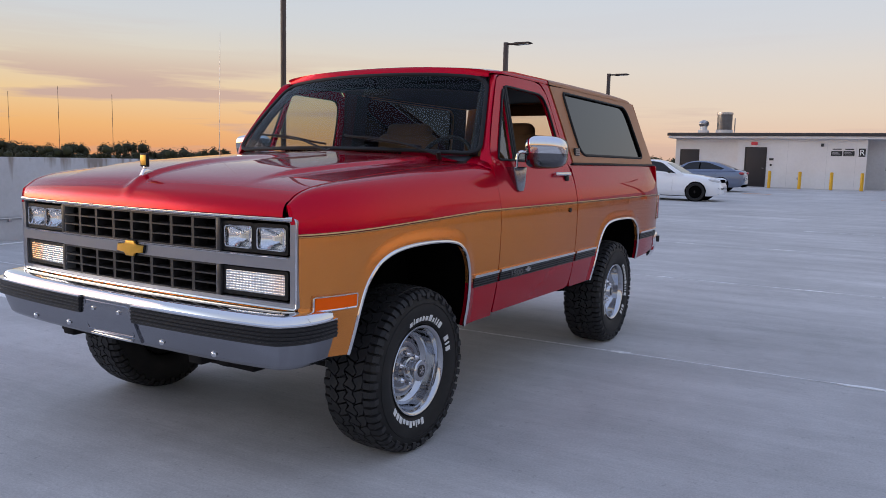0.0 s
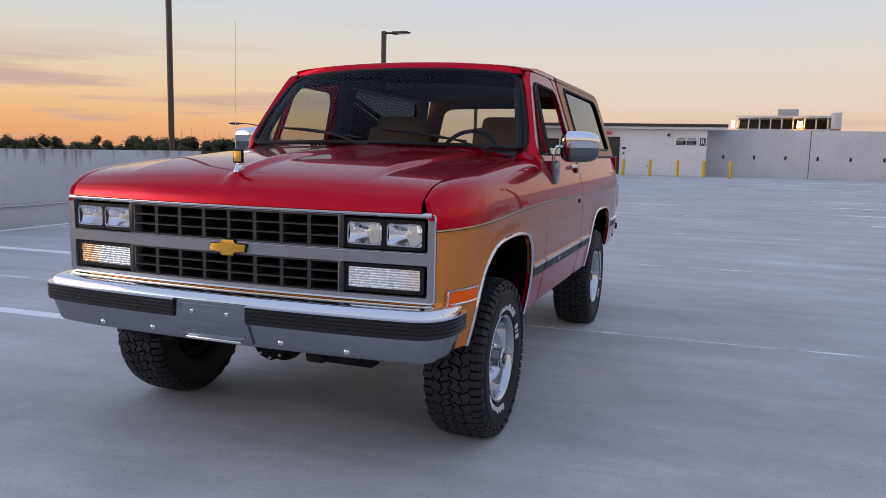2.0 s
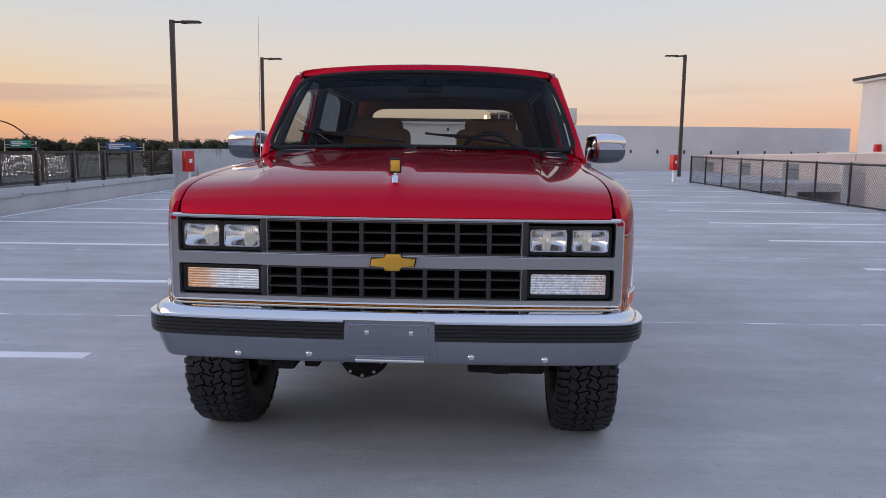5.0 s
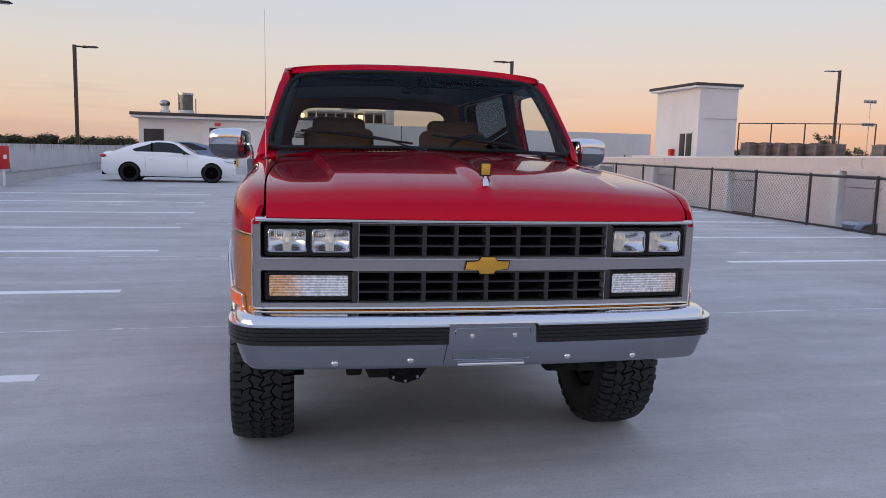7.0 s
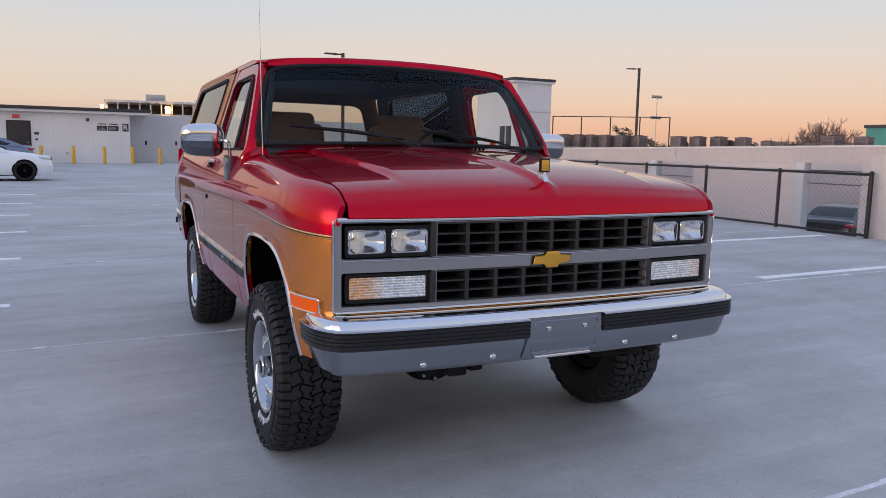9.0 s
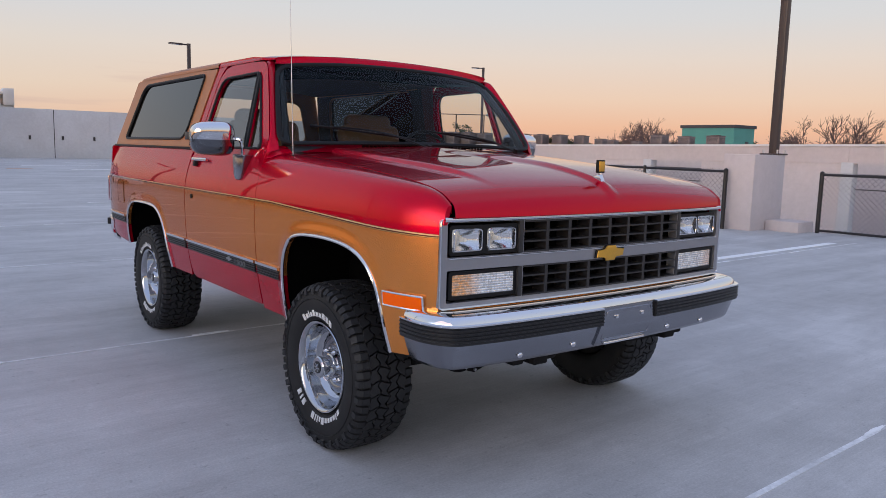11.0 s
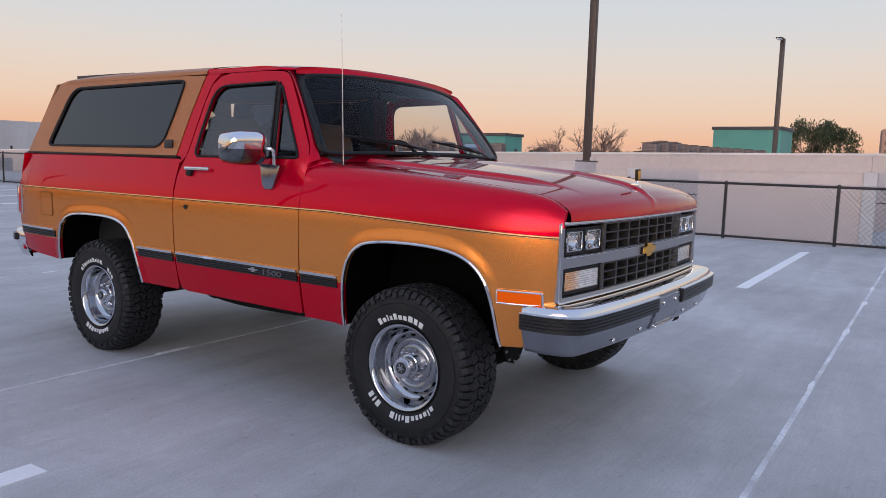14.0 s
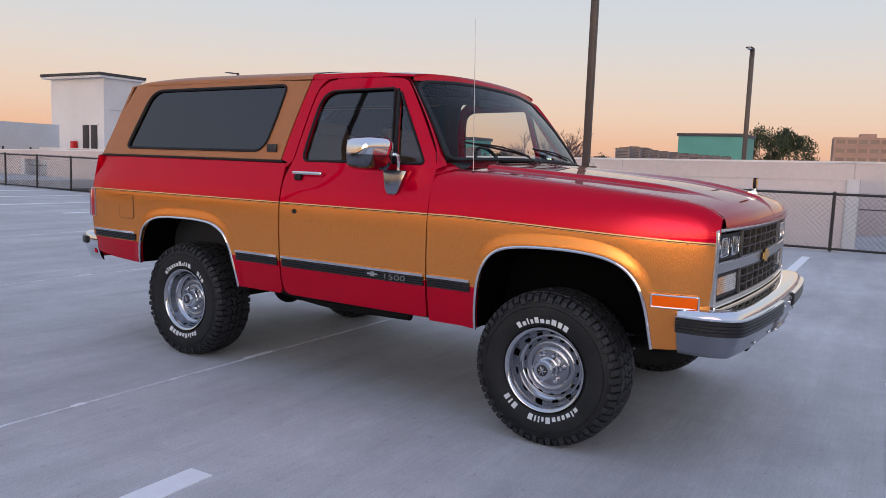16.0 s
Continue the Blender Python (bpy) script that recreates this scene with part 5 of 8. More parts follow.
def hardtop():
    ob = new("hardtop")
    ob.parent = truck
    tagged(ob, "tan textured fibreglass hardtop with dark side glass")
    for s in (-1, 1):
        front = [tuple(p) for p in curve_through(CAP_FRONT, 4)]
        rear = [(3.625, 1.345), (3.60, 1.42), (3.545, 1.55), (3.485, 1.68), (3.44, 1.77), (3.40, 1.84)]
        outer = [(p[0] + 0.003, p[1]) for p in front[::-1]] + rear + [(2.5, 1.85)]
        wall_ = side_patch("side_wall", s, outer, [CAP_WIN], CAP_PAINT, ob, out=0.006)
        gasket("window_gasket", s, CAP_WIN, BLACK_PLASTIC, wall_, 0.0115, 0.007, 0.7)
        side_patch("side_glass", s, CAP_WIN, [], DARK_GLASS, wall_, "dark privacy side glass", out=-0.002, thick=0.0)
        bm = bmesh.new()
        x = side_x(1.9, 1.41)
        box(bm, (s * x - 0.01 + s * 0.012, 1.865, 1.39), (s * x + 0.004 + s * 0.014, 1.945, 1.44), 0.004)
        badge = part("badge", bm, SIGN_BLACK, wall_, "small black hardtop badge")
        for k in range(3):
            bm = bmesh.new()
            box(bm, (s * (x + 0.017) - 0.002, 1.872, 1.397 + 0.014 * k), (s * (x + 0.017) + 0.002, 1.938, 1.403 + 0.014 * k))
            part("bar", bm, STEEL, badge)
        bm = bmesh.new()
        box(bm, (s * 0.948 - 0.012, 1.80, 1.329), (s * 0.948 + 0.012, 3.61, 1.343), 0.004)
        part("seal", bm, BLACK_PLASTIC, wall_)
    bm = bmesh.new()
    rows = [[bm.verts.new(p) for p in roof_ring(1.70 + t * (3.47 - 1.70), 0.005, tuck=0.03 * smooth(0.9, 1.0, t))] for t in [i / 40 for i in range(41)]]
    lip = []
    for v in rows[-1]:
        u = max(-1.0, min(1.0, v.co.x / 0.79))
        lip.append(bm.verts.new((u * 0.792, 3.486 + 0.03 * (1 - u * u), 1.834 + 0.015 * (1 - u * u))))
    rows.append(lip)
    bridge(bm, rows, False, False)
    part("top", bm, CAP_PAINT, ob, sharp=60)
    # rear wall with its window
    def rear_fn(u, v):
        w = 0.94 - 0.15 * v
        return (u * w, 3.625 - 0.145 * v + 0.03 * (1 - u * u), 1.34 + 0.50 * v + 0.015 * (1 - u * u))
    outer = [(-1, 0), (1, 0), (1, 1), (-1, 1)]
    hole = rounded([(-0.84, 0.10), (0.84, 0.10), (0.80, 0.82), (-0.80, 0.82)], 0.14, 6)
    back_wall = patch("rear_wall", outer, [hole], rear_fn, CAP_PAINT, ob, step=(0.2, 0.2), thick=0.02, flip=True)
    patch("rear_glass", hole, [], rear_fn, REAR_GLASS, back_wall, "tinted rear window", (0.3, 0.3), 0.0, flip=True)
    return ob


for s in (1, -1):
    fender(s), door(s), quarter(s), pillar(s), a_pillar(s), cowl_corner(s)
hood()
cowl()
windscreen()
roof()
hardtop()


# side mouldings: black ribbed strip with a chrome upper lip
def moulding(s, y0, y1, z0=0.702, z1=0.765, slope=0.0):
    ob = new("side_moulding")
    ob.parent = truck
    tagged(ob, "black ribbed side moulding with a chrome lip")
    ys = [y0 + (y1 - y0) * i / 14 for i in range(15)]

    def bar(lo, hi, depth, mat, name):
        bm = bmesh.new()
        rings = []
        for y in ys:
            a = side_x(y, lo + slope * y) - 0.004
            b = side_x(y, hi + slope * y) - 0.004
            rings.append([bm.verts.new((s * x, y, z + slope * y)) for x, z in ((a, lo), (a + depth, lo + 0.002), (b + depth, hi - 0.002), (b, hi))])
        bridge(bm, rings, False, True, True)
        part(name, bm, mat, ob)

    bar(z1 - 0.012, z1 + 0.006, 0.017, CHROME, "chrome_lip")
    h = (z1 - 0.013 - z0) / 4
    for k in range(4):
        bar(z0 + h * k + 0.002, z0 + h * (k + 1) - 0.002, 0.014, RIB_BLACK, "rib")
    bar(z0, z1 - 0.012, 0.009, BLACK_PLASTIC, "backing")
    return ob


for s in (1, -1):
    moulding(s, 0.425, 0.685)
    m = moulding(s, 0.712, 1.748)
    moulding(s, 1.785, 2.145)
    moulding(s, 3.16, 3.66, 0.738, 0.80)
    # model figures on the door moulding
    curve = bpy.data.curves.new("figures", "FONT")
    curve.body, curve.size, curve.extrude, curve.align_x = "1500", 0.042, 0.002, "CENTER"
    me = bpy.data.meshes.new_from_object(bpy.data.objects.new("figures", curve))
    me.transform(Matrix.Diagonal((1.9, 1, 1, 1)))
    me.transform(pose(s * (side_x(0.90, 0.73) + 0.0125), 0.90, 0.716, 90, 0, 90 if s > 0 else -90))
    dress("figures", me, FIGURE_GREY, m, "dull grey figures 1500", 0)
    bm = bmesh.new()
    x = s * (side_x(1.05, 0.73) + 0.0125)
    c = 1.045
    shape = [(c - 0.036, 0.730), (c - 0.013, 0.730), (c - 0.013, 0.722), (c + 0.013, 0.722), (c + 0.013, 0.730), (c + 0.036, 0.730), (c + 0.036, 0.740), (c + 0.013, 0.740), (c + 0.013, 0.748), (c - 0.013, 0.748), (c - 0.013, 0.740), (c - 0.036, 0.740)]
    prism(bm, shape, min(x, x + s * 0.004), max(x, x + s * 0.004), 0)
    part("emblem", bm, STEEL, m)


# ---- the truck's front ----
def front_y(x):
    return -0.760 - 0.040 * (1 - min(1.0, abs(x) / 0.9) ** 2)


def on_front(out=0.0):
    return lambda x, z: (x, front_y(x) - out, z)


def rect(x0, x1, z0, z1, r=0.008):
    return rounded([(x0, z0), (x1, z0), (x1, z1), (x0, z1)], r, 3)


def bar_on_front(name, x0, x1, z0, z1, depth, mat, parent, back=0.0, label="", n=24):
    bm = bmesh.new()
    rings = []
    for i in range(n + 1):
        x = x0 + (x1 - x0) * i / n
        y = front_y(x)
        rings.append([bm.verts.new((x, yy, zz)) for yy, zz in ((y + back, z0), (y + back - depth, z0 + 0.002), (y + back - depth, z1 - 0.002), (y + back, z1))])
    bridge(bm, rings, False, True, True)
    return part(name, bm, mat, parent, label)


def grille():
    ob = new("grille")
    ob.parent = truck
    tagged(ob, "grey framed egg-crate grille with a gold emblem")
    wells = [rect(-0.876, -0.520, 0.964, 1.098), rect(0.520, 0.876, 0.964, 1.098), rect(-0.876, -0.520, 0.788, 0.914), rect(0.520, 0.876, 0.788, 0.914), rect(-0.505, 0.505, 0.966, 1.097, 0.004), rect(-0.505, 0.505, 0.788, 0.913, 0.004)]
    patch("surround", rect(-0.908, 0.908, 0.766, 1.113, 0.014), wells, on_front(), SATIN, ob, "grey satin grille surround", (0.06, 0.2), 0.045, inner=False)
    bm = bmesh.new()
    rings = []
    for i in range(41):
        x = -0.893 + 1.786 * i / 40
        y = front_y(x)
        arc = [(y - 0.013 * math.sin(math.pi * k / 8) + 0.002, 1.110 - 0.011 * math.cos(math.pi * k / 8)) for k in range(9)]
        rings.append([bm.verts.new((x, yy, zz)) for yy, zz in [(y + 0.01, 1.099)] + arc + [(y + 0.01, 1.121)]])
    bridge(bm, rings, False, True, True)
    part("top_chrome", bm, CHROME, ob, "rounded bright chrome strip")
    bar_on_front("bottom_chrome", -0.898, 0.898, 0.763, 0.774, 0.006, CHROME, ob)
    bar_on_front("middle_chrome", -0.87, 0.87, 0.956, 0.963, 0.004, CHROME, ob)
    for well in [rect(-0.906, 0.906, 0.768, 1.111, 0.014)]:
        bm = bmesh.new()
        line = []
        for i in range(len(well)):
            p, q = Vector(well[i - 1]), Vector(well[i])
            k = max(1, int((q - p).length / 0.06))
            line += [p.lerp(q, j / k) for j in range(k)]
        tube(bm, [(p[0], front_y(p[0]) - 0.001, p[1]) for p in line], 0.0032, 6, True)
        part("bright_edge", bm, CHROME, ob)
    bar_on_front("back_panel", -0.88, 0.88, 0.77, 1.11, 0.01, LINER, ob, 0.075)
    for s in (-1, 1):
        bm = bmesh.new()
        x = s * 0.52
        for a, b in ((0.966, 1.098), (0.788, 0.912)):
            box(bm, (x - 0.012, front_y(x) - 0.003, a), (x + 0.012, front_y(x) + 0.05, b), 0.003)
        part("grille_post", bm, GRILLE_BLACK, ob)
    # egg crate: eight by three, above and below the middle bar
    for lo, hi in ((0.966, 1.097), (0.788, 0.913)):
        for k in range(1, 8):
            x = -0.505 + 1.01 * k / 8
            bm = bmesh.new()
            y = front_y(x)
            prism(bm, [(x - 0.0085, y - 0.002), (x + 0.0085, y - 0.002), (x + 0.013, y + 0.07), (x - 0.013, y + 0.07)], lo, hi, 2)
            part("upright_bar", bm, GRILLE_BLACK, ob)
        for k in range(4):
            z = lo + 0.004 + (hi - lo - 0.008) * k / 3
            bar_on_front("cross_bar", -0.505, 0.505, z - 0.0052, z + 0.0052, 0.062, GRILLE_BLACK, ob, 0.06)
    # emblem
    shape = [(-0.099, -0.020), (-0.091, 0.018), (-0.036, 0.018), (-0.030, 0.039), (0.034, 0.039), (0.039, 0.018), (0.099, 0.020), (0.091, -0.018), (0.036, -0.018), (0.030, -0.039), (-0.034, -0.039), (-0.039, -0.018)]
    bm = bmesh.new()
    prism(bm, [(x * 0.95, z * 0.95 + 0.936) for x, z in shape], -0.809, -0.800, 1, 0.002)
    badge = part("emblem", bm, BLACK_PLASTIC, ob, "gold cross-shaped emblem with a dark rim")
    bm = bmesh.new()
    prism(bm, [(x * 0.905, z * 0.85 + 0.936) for x, z in shape], -0.815, -0.8095, 1, 0.003)
    part("emblem_face", bm, BADGE_GOLD, badge)
    # lamps
    for s in (-1, 1):
        for c, w in ((0.777, 0.073), (0.612, 0.073)):
            x = s * c
            y = front_y(x)
            bm = bmesh.new()
            out, hole = rect(x - w - 0.011, x + w + 0.011, 0.970, 1.086, 0.012), rect(x - w, x + w, 0.982, 1.072, 0.014)
            lamp = patch("headlamp", out, [hole], on_front(-0.008), BLACK_PLASTIC, ob, "rectangular sealed-beam headlamp in a black frame", (0.1, 0.1), 0.02)
            lens = patch("lens", rect(x - w, x + w, 0.982, 1.072, 0.014), [], lambda a, b, x=x, y=y: (a, y + 0.012 - 0.012 * (1 - ((a - x) / 0.073) ** 2) * (1 - ((b - 1.027) / 0.045) ** 2) + 0.0012 * math.sin(a * 720), b), LAMP_GLASS, lamp, "clear fluted glass", (0.0022, 0.012), 0.0)
            bm = bmesh.new()
            tube(bm, [(a, y + 0.006, b) for a, b in rect(x - w + 0.004, x + w - 0.004, 0.986, 1.068, 0.013)], 0.0028, 6, True)
            part("bezel", bm, CHROME, lamp)
            bm = bmesh.new()

            def bowl(u, v, x=x, y=y):
                p, q = 2 * u - 1, 2 * v - 1
                return (x + p * 0.072, y + 0.014 + 0.045 * (1 - 0.5 * (p * p + q * q)) ** 1.5, 1.027 + q * 0.044)

            grid(bm, bowl, 14, 10)
            part("reflector", bm, LAMP_BOWL, lamp, "bright lamp reflector", 0)
            bm = bmesh.new()
            cyl(bm, (x, y + 0.055, 1.027), (x, y + 0.024, 1.027), 0.011, 0.008, 12)
            part("bulb", bm, GLINT_BULB, lamp)
        x0, x1 = sorted((s * 0.845, s * 0.545))
        mid = (x0 + x1) / 2
        y = front_y(mid)
        lamp = patch("turn_lamp", rect(x0 - 0.016, x1 + 0.016, 0.798, 0.908, 0.012), [rect(x0, x1, 0.812, 0.894, 0.008)], on_front(-0.008), BLACK_PLASTIC, ob, "clear and amber prismatic turn lamp", (0.1, 0.1), 0.02)
        bm = bmesh.new()
        # a field of small glass prisms, each tilted its own way
        n, m = 40, 8
        w, h = (x1 - x0) / n, 0.082 / m
        cut = random.Random(5 + s)
        for k in range(n):
            for j in range(m):
                xa, za = x0 + w * k, 0.812 + h * j
                px, pz = xa + w * cut.uniform(0.46, 0.54), za + h * cut.uniform(0.45, 0.55)
                ring = [bm.verts.new((q, front_y(q) + 0.011, r)) for q, r in ((xa, za), (xa + w, za), (xa + w, za + h), (xa, za + h))]
                tip = bm.verts.new((px, front_y(px) + 0.011 - cut.uniform(0.0030, 0.0036), pz))
                for q in range(4):
                    bm.faces.new((ring[q], ring[(q + 1) % 4], tip))
        part("fluted_lens", bm, TURN_LENS, lamp, "fluted glass, amber towards the outer end", 0)
    return ob


grille()

# painted apron between grille and bumper
patch("apron", rect(-0.89, 0.89, 0.60, 0.764, 0.01), [], on_front(-0.03), GOLD_PAINT, truck, "gold painted apron panel under the grille", (0.1, 0.1), 0.01)

BUMPER_LINE = curve_through([(0.974, -0.625), (0.977, -0.71), (0.966, -0.783), (0.932, -0.846), (0.868, -0.880), (0.62, -0.908), (0.32, -0.923), (0.0, -0.928)], 6)
BUMPER_LINE = BUMPER_LINE + [Vector((-p[0], p[1])) for p in BUMPER_LINE[-2::-1]]


def sweep(name, line, section, mat, parent, label="", sharp=40, caps=True):
    """section: (outward, z) round a closed profile, carried along the line in plan."""
    bm = bmesh.new()
    rings = []
    for i, p in enumerate(line):
        a, b = line[max(0, i - 1)], line[min(len(line) - 1, i + 1)]
        t = Vector((b[0] - a[0], b[1] - a[1])).normalized()
        n = Vector((-t.y, t.x))
        if n.y > 0.3:
            n = -n
        if abs(n.y) <= 0.3 and n.x * p[0] < 0:
            n = -n
        rings.append([bm.verts.new((p[0] + n.x * d, p[1] + n.y * d, z)) for d, z in section])
    bridge(bm, rings, False, True, caps)
    return part(name, bm, mat, parent, label, sharp)


def front_bumper():
    ob = new("front_bumper")
    ob.parent = truck
    tagged(ob, "chrome front bumper with black rub strips")
    sweep("shelf", BUMPER_LINE, [(-0.140, 0.7575), (-0.118, 0.7600), (-0.095, 0.7618), (-0.072, 0.7628), (-0.050, 0.7628), (-0.032, 0.7612), (-0.019, 0.7575), (-0.010, 0.7515), (-0.004, 0.743), (0.0, 0.728), (-0.012, 0.728), (-0.03, 0.738), (-0.13, 0.745)], CHROME, ob, "polished chrome bumper shelf", 32)
    # face coloured darker than the shelf for the deck it mirrors
    sweep("face", BUMPER_LINE, [(-0.002, 0.727), (0.0, 0.652), (-0.014, 0.605), (-0.030, 0.562), (-0.042, 0.549), (-0.056, 0.547), (-0.06, 0.559), (-0.035, 0.62), (-0.015, 0.727)], DIM_REFLECT_CHROME, ob, "chrome bumper face", 12)
    for s in (-1, 1):
        half = [(s * 0.175, -0.9262)] + [p for p in BUMPER_LINE if p[0] * s > 0.205]
        half = sorted(half, key=lambda p: (abs(p[0]) if p[1] < -0.80 else 2 + p[1]))
        strip = sweep("rub_strip", half, [(0.0, 0.722), (0.018, 0.72), (0.018, 0.654), (0.0, 0.650)], STRIP_RUBBER, ob, "black rub strip")
        for k in range(4):
            z = 0.664 + 0.0145 * k
            sweep("groove_rib", half, [(0.018, z), (0.022, z + 0.002), (0.022, z + 0.008), (0.018, z + 0.010)], STRIP_RUBBER, strip)
        sweep("bright_line", half, [(0.016, 0.7215), (0.021, 0.7225), (0.021, 0.728), (0.0, 0.7285)], CHROME, strip)
        for x, z in ((0.315, 0.586), (0.60, 0.578)):
            bm = bmesh.new()
            y = -0.928 + 0.022 * (x / 0.6) ** 2 + 0.018
            bmesh.ops.create_uvsphere(bm, u_segments=12, v_segments=6, radius=0.012, matrix=Matrix.Translation((s * x, y - 0.002, z)) @ Matrix.Diagonal((1.2, 0.6, 1, 1)))
            part("bolt", bm, CHROME, ob)
    # plate mount: shallow tray with two fixings and a bright lower edge
    lean = [(0.549, -0.042), (0.562, -0.030), (0.605, -0.014), (0.652, 0.0), (0.727, -0.002)]

    def on_face(out):
        return lambda x, z: (x, -0.928 - interp(lean, z) - out, z)

    plate = patch("plate_mount", [tuple(p) for p in rounded([(-0.188, 0.556), (0.188, 0.556), (0.170, 0.725), (-0.170, 0.725)], 0.012, 3)], [], on_face(0.006), DIM_REFLECT_CHROME, ob, "", (0.05, 0.02), 0.008)
    bm = bmesh.new()
    tube(bm, [on_face(0.007)(x, z) for x, z in rounded([(-0.155, 0.585), (0.155, 0.585), (0.148, 0.712), (-0.148, 0.712)], 0.012, 3)], 0.0025, 6, True)
    part("tray_edge", bm, DIM_REFLECT_CHROME, plate)
    bm = bmesh.new()
    box(bm, (-0.135, -0.918, 0.560), (0.135, -0.896, 0.572), 0.004)
    part("lower_edge", bm, CHROME, plate, "bright lower edge")
    for x in (-0.085, 0.085):
        bm = bmesh.new()
        box(bm, (x - 0.009, -0.942, 0.674), (x + 0.009, -0.931, 0.692), 0.004)
        part("fixing", bm, CHROME, plate)
    return ob


front_bumper()


def rear_bumper():
    def turned(ob):
        # the same plan as the front bumper, facing backwards
        for v in ob.data.vertices:
            v.co.y = 3.03 - v.co.y
        ob.data.flip_normals()
        return ob

    section = [(-0.11, 0.752), (-0.03, 0.758), (-0.010, 0.752), (0.0, 0.735), (0.0, 0.66), (-0.022, 0.59), (-0.042, 0.552), (-0.056, 0.548), (-0.05, 0.58), (-0.02, 0.66), (-0.02, 0.735)]
    ob = turned(sweep("rear_bumper", BUMPER_LINE, section, CHROME, truck, "chrome rear bumper with black corner pads", 60))
    for s in (-1, 1):
        half = [p for p in BUMPER_LINE if p[0] * s > 0.90 and p[1] < -0.74]
        half = sorted(half, key=lambda p: p[1])
        turned(sweep("corner_pad", half, [(-0.004, 0.725), (0.018, 0.722), (0.018, 0.672), (-0.004, 0.668)], STRIP_RUBBER, ob, "black corner pad"))
    return ob


rear_bumper()
# tailgate closes the rear
patch("tailgate", rect(-0.97, 0.97, 0.60, 1.335, 0.02), [], lambda x, z: (x, 3.70 + 0.02 * (1 - x * x) - 0.06 * smooth(1.1, 1.335, z), z), TWO_TONE, truck, "red and gold tailgate", (0.2, 0.1), 0.02, flip=True)


# side markers
for s in (-1, 1):
    line = rounded([(-0.706, 0.757), (-0.514, 0.757), (-0.514, 0.811), (-0.706, 0.811)], 0.006, 3)
    bezel = side_patch("side_marker", s, line, [], CHROME, truck, "amber side marker lamp in a chrome bezel", (0.04, 0.04), 0.008, 0.010)
    side_patch("lens", s, rounded([(-0.7025, 0.7605), (-0.5175, 0.7605), (-0.5175, 0.8075), (-0.7025, 0.8075)], 0.004, 3), [], LENS_AMBER, bezel, "amber lens", (0.03, 0.03), 0.006, 0.016)
    bm = bmesh.new()
    rim = rounded([(-0.706, 0.757), (-0.66, 0.757), (-0.61, 0.757), (-0.56, 0.757), (-0.514, 0.757), (-0.514, 0.811), (-0.56, 0.811), (-0.61, 0.811), (-0.66, 0.811), (-0.706, 0.811)], 0.004, 2)
    tube(bm, [(s * (side_x(y, z) + 0.013), y, z) for y, z in rim], 0.0045, 6, True)
    part("bezel_rim", bm, CHROME, bezel)


# hood ornament
orn = new("hood_ornament")
orn.parent = truck
tagged(orn, "small square gold and chrome hood ornament")
zb = hood_z(0, -0.70)
bm = bmesh.new()
prism(bm, [(-0.752, zb - 0.012), (-0.66, zb + 0.002), (-0.69, zb + 0.010), (-0.720, zb + 0.026), (-0.734, zb + 0.026), (-0.745, zb + 0.004)], -0.011, 0.011, 0, 0.003)
part("stand", bm, CHROME, orn)
bm = bmesh.new()
box(bm, (-0.0055, -0.734, zb + 0.022), (0.0055, -0.722, zb + 0.036), 0.002)
part("stem", bm, CHROME, orn)
bm = bmesh.new()
box(bm, (-0.024, -0.735, zb + 0.034), (0.024, -0.721, zb + 0.092), 0.004)
part("frame", bm, BLACK_PLASTIC, orn)
bm = bmesh.new()
box(bm, (-0.018, -0.7375, zb + 0.041), (0.018, -0.7355, zb + 0.085), 0.001)
box(bm, (-0.018, -0.7205, zb + 0.041), (0.018, -0.7185, zb + 0.085), 0.001)
part("plate", bm, BADGE_GOLD, orn)

# aerial
bm = bmesh.new()
cyl(bm, (-0.893, 0.495, 1.275), (-0.893, 0.495, 1.325), 0.013, 0.008, 12)
aerial = part("aerial", bm, BLACK_PLASTIC, truck, "thin chrome whip aerial on the fender")
bm = bmesh.new()
cyl(bm, (-0.893, 0.495, 1.322), (-0.898, 0.515, 2.10), 0.0024, 0.0012, 8)
part("whip", bm, STEEL, aerial)


# wipers
def wiper(p, a, b):
    """p: the pivot (u, v) on the glass; a, b: the blade's ends."""
    def at(q, out):
        P = Vector(screen(*q))
        return P + Vector((0, -0.8, 0.6)) * out
    pivot = Vector(screen(*p)) + Vector((0, -0.03, 0.005))
    ob = new("wiper")
    ob.parent = truck
    tagged(ob, "black windscreen wiper")
    bm = bmesh.new()
    cyl(bm, pivot + Vector((0, 0.01, -0.03)), pivot + Vector((0, -0.012, 0.016)), 0.016, 0.012, 12)
    part("pivot", bm, BLACK_PLASTIC, ob)
    mid = tuple((x + y) / 2 for x, y in zip(a, b))
    bm = bmesh.new()
    tube(bm, [pivot, pivot.lerp(at(mid, 0.05), 0.5) + Vector((0, -0.012, 0.008)), at(mid, 0.040)], lambda t: 0.009 - 0.004 * t, 6, False, 0.6)
    part("arm", bm, BLACK_PLASTIC, ob)
    bm = bmesh.new()
    tube(bm, [at(tuple(x + (y - x) * t for x, y in zip(a, b)), 0.018) for t in [i / 10 for i in range(11)]], 0.0065, 6)
    part("blade", bm, BLACK_PLASTIC, ob)
    bm = bmesh.new()
    tube(bm, [at(tuple(x + (y - x) * t for x, y in zip(a, b)), 0.020 + 0.016 * (1 - (2 * (t - 0.5) / 0.7) ** 2)) for t in [0.15 + 0.07 * i for i in range(11)]], 0.0045, 6)
    part("bridge", bm, BLACK_PLASTIC, ob)


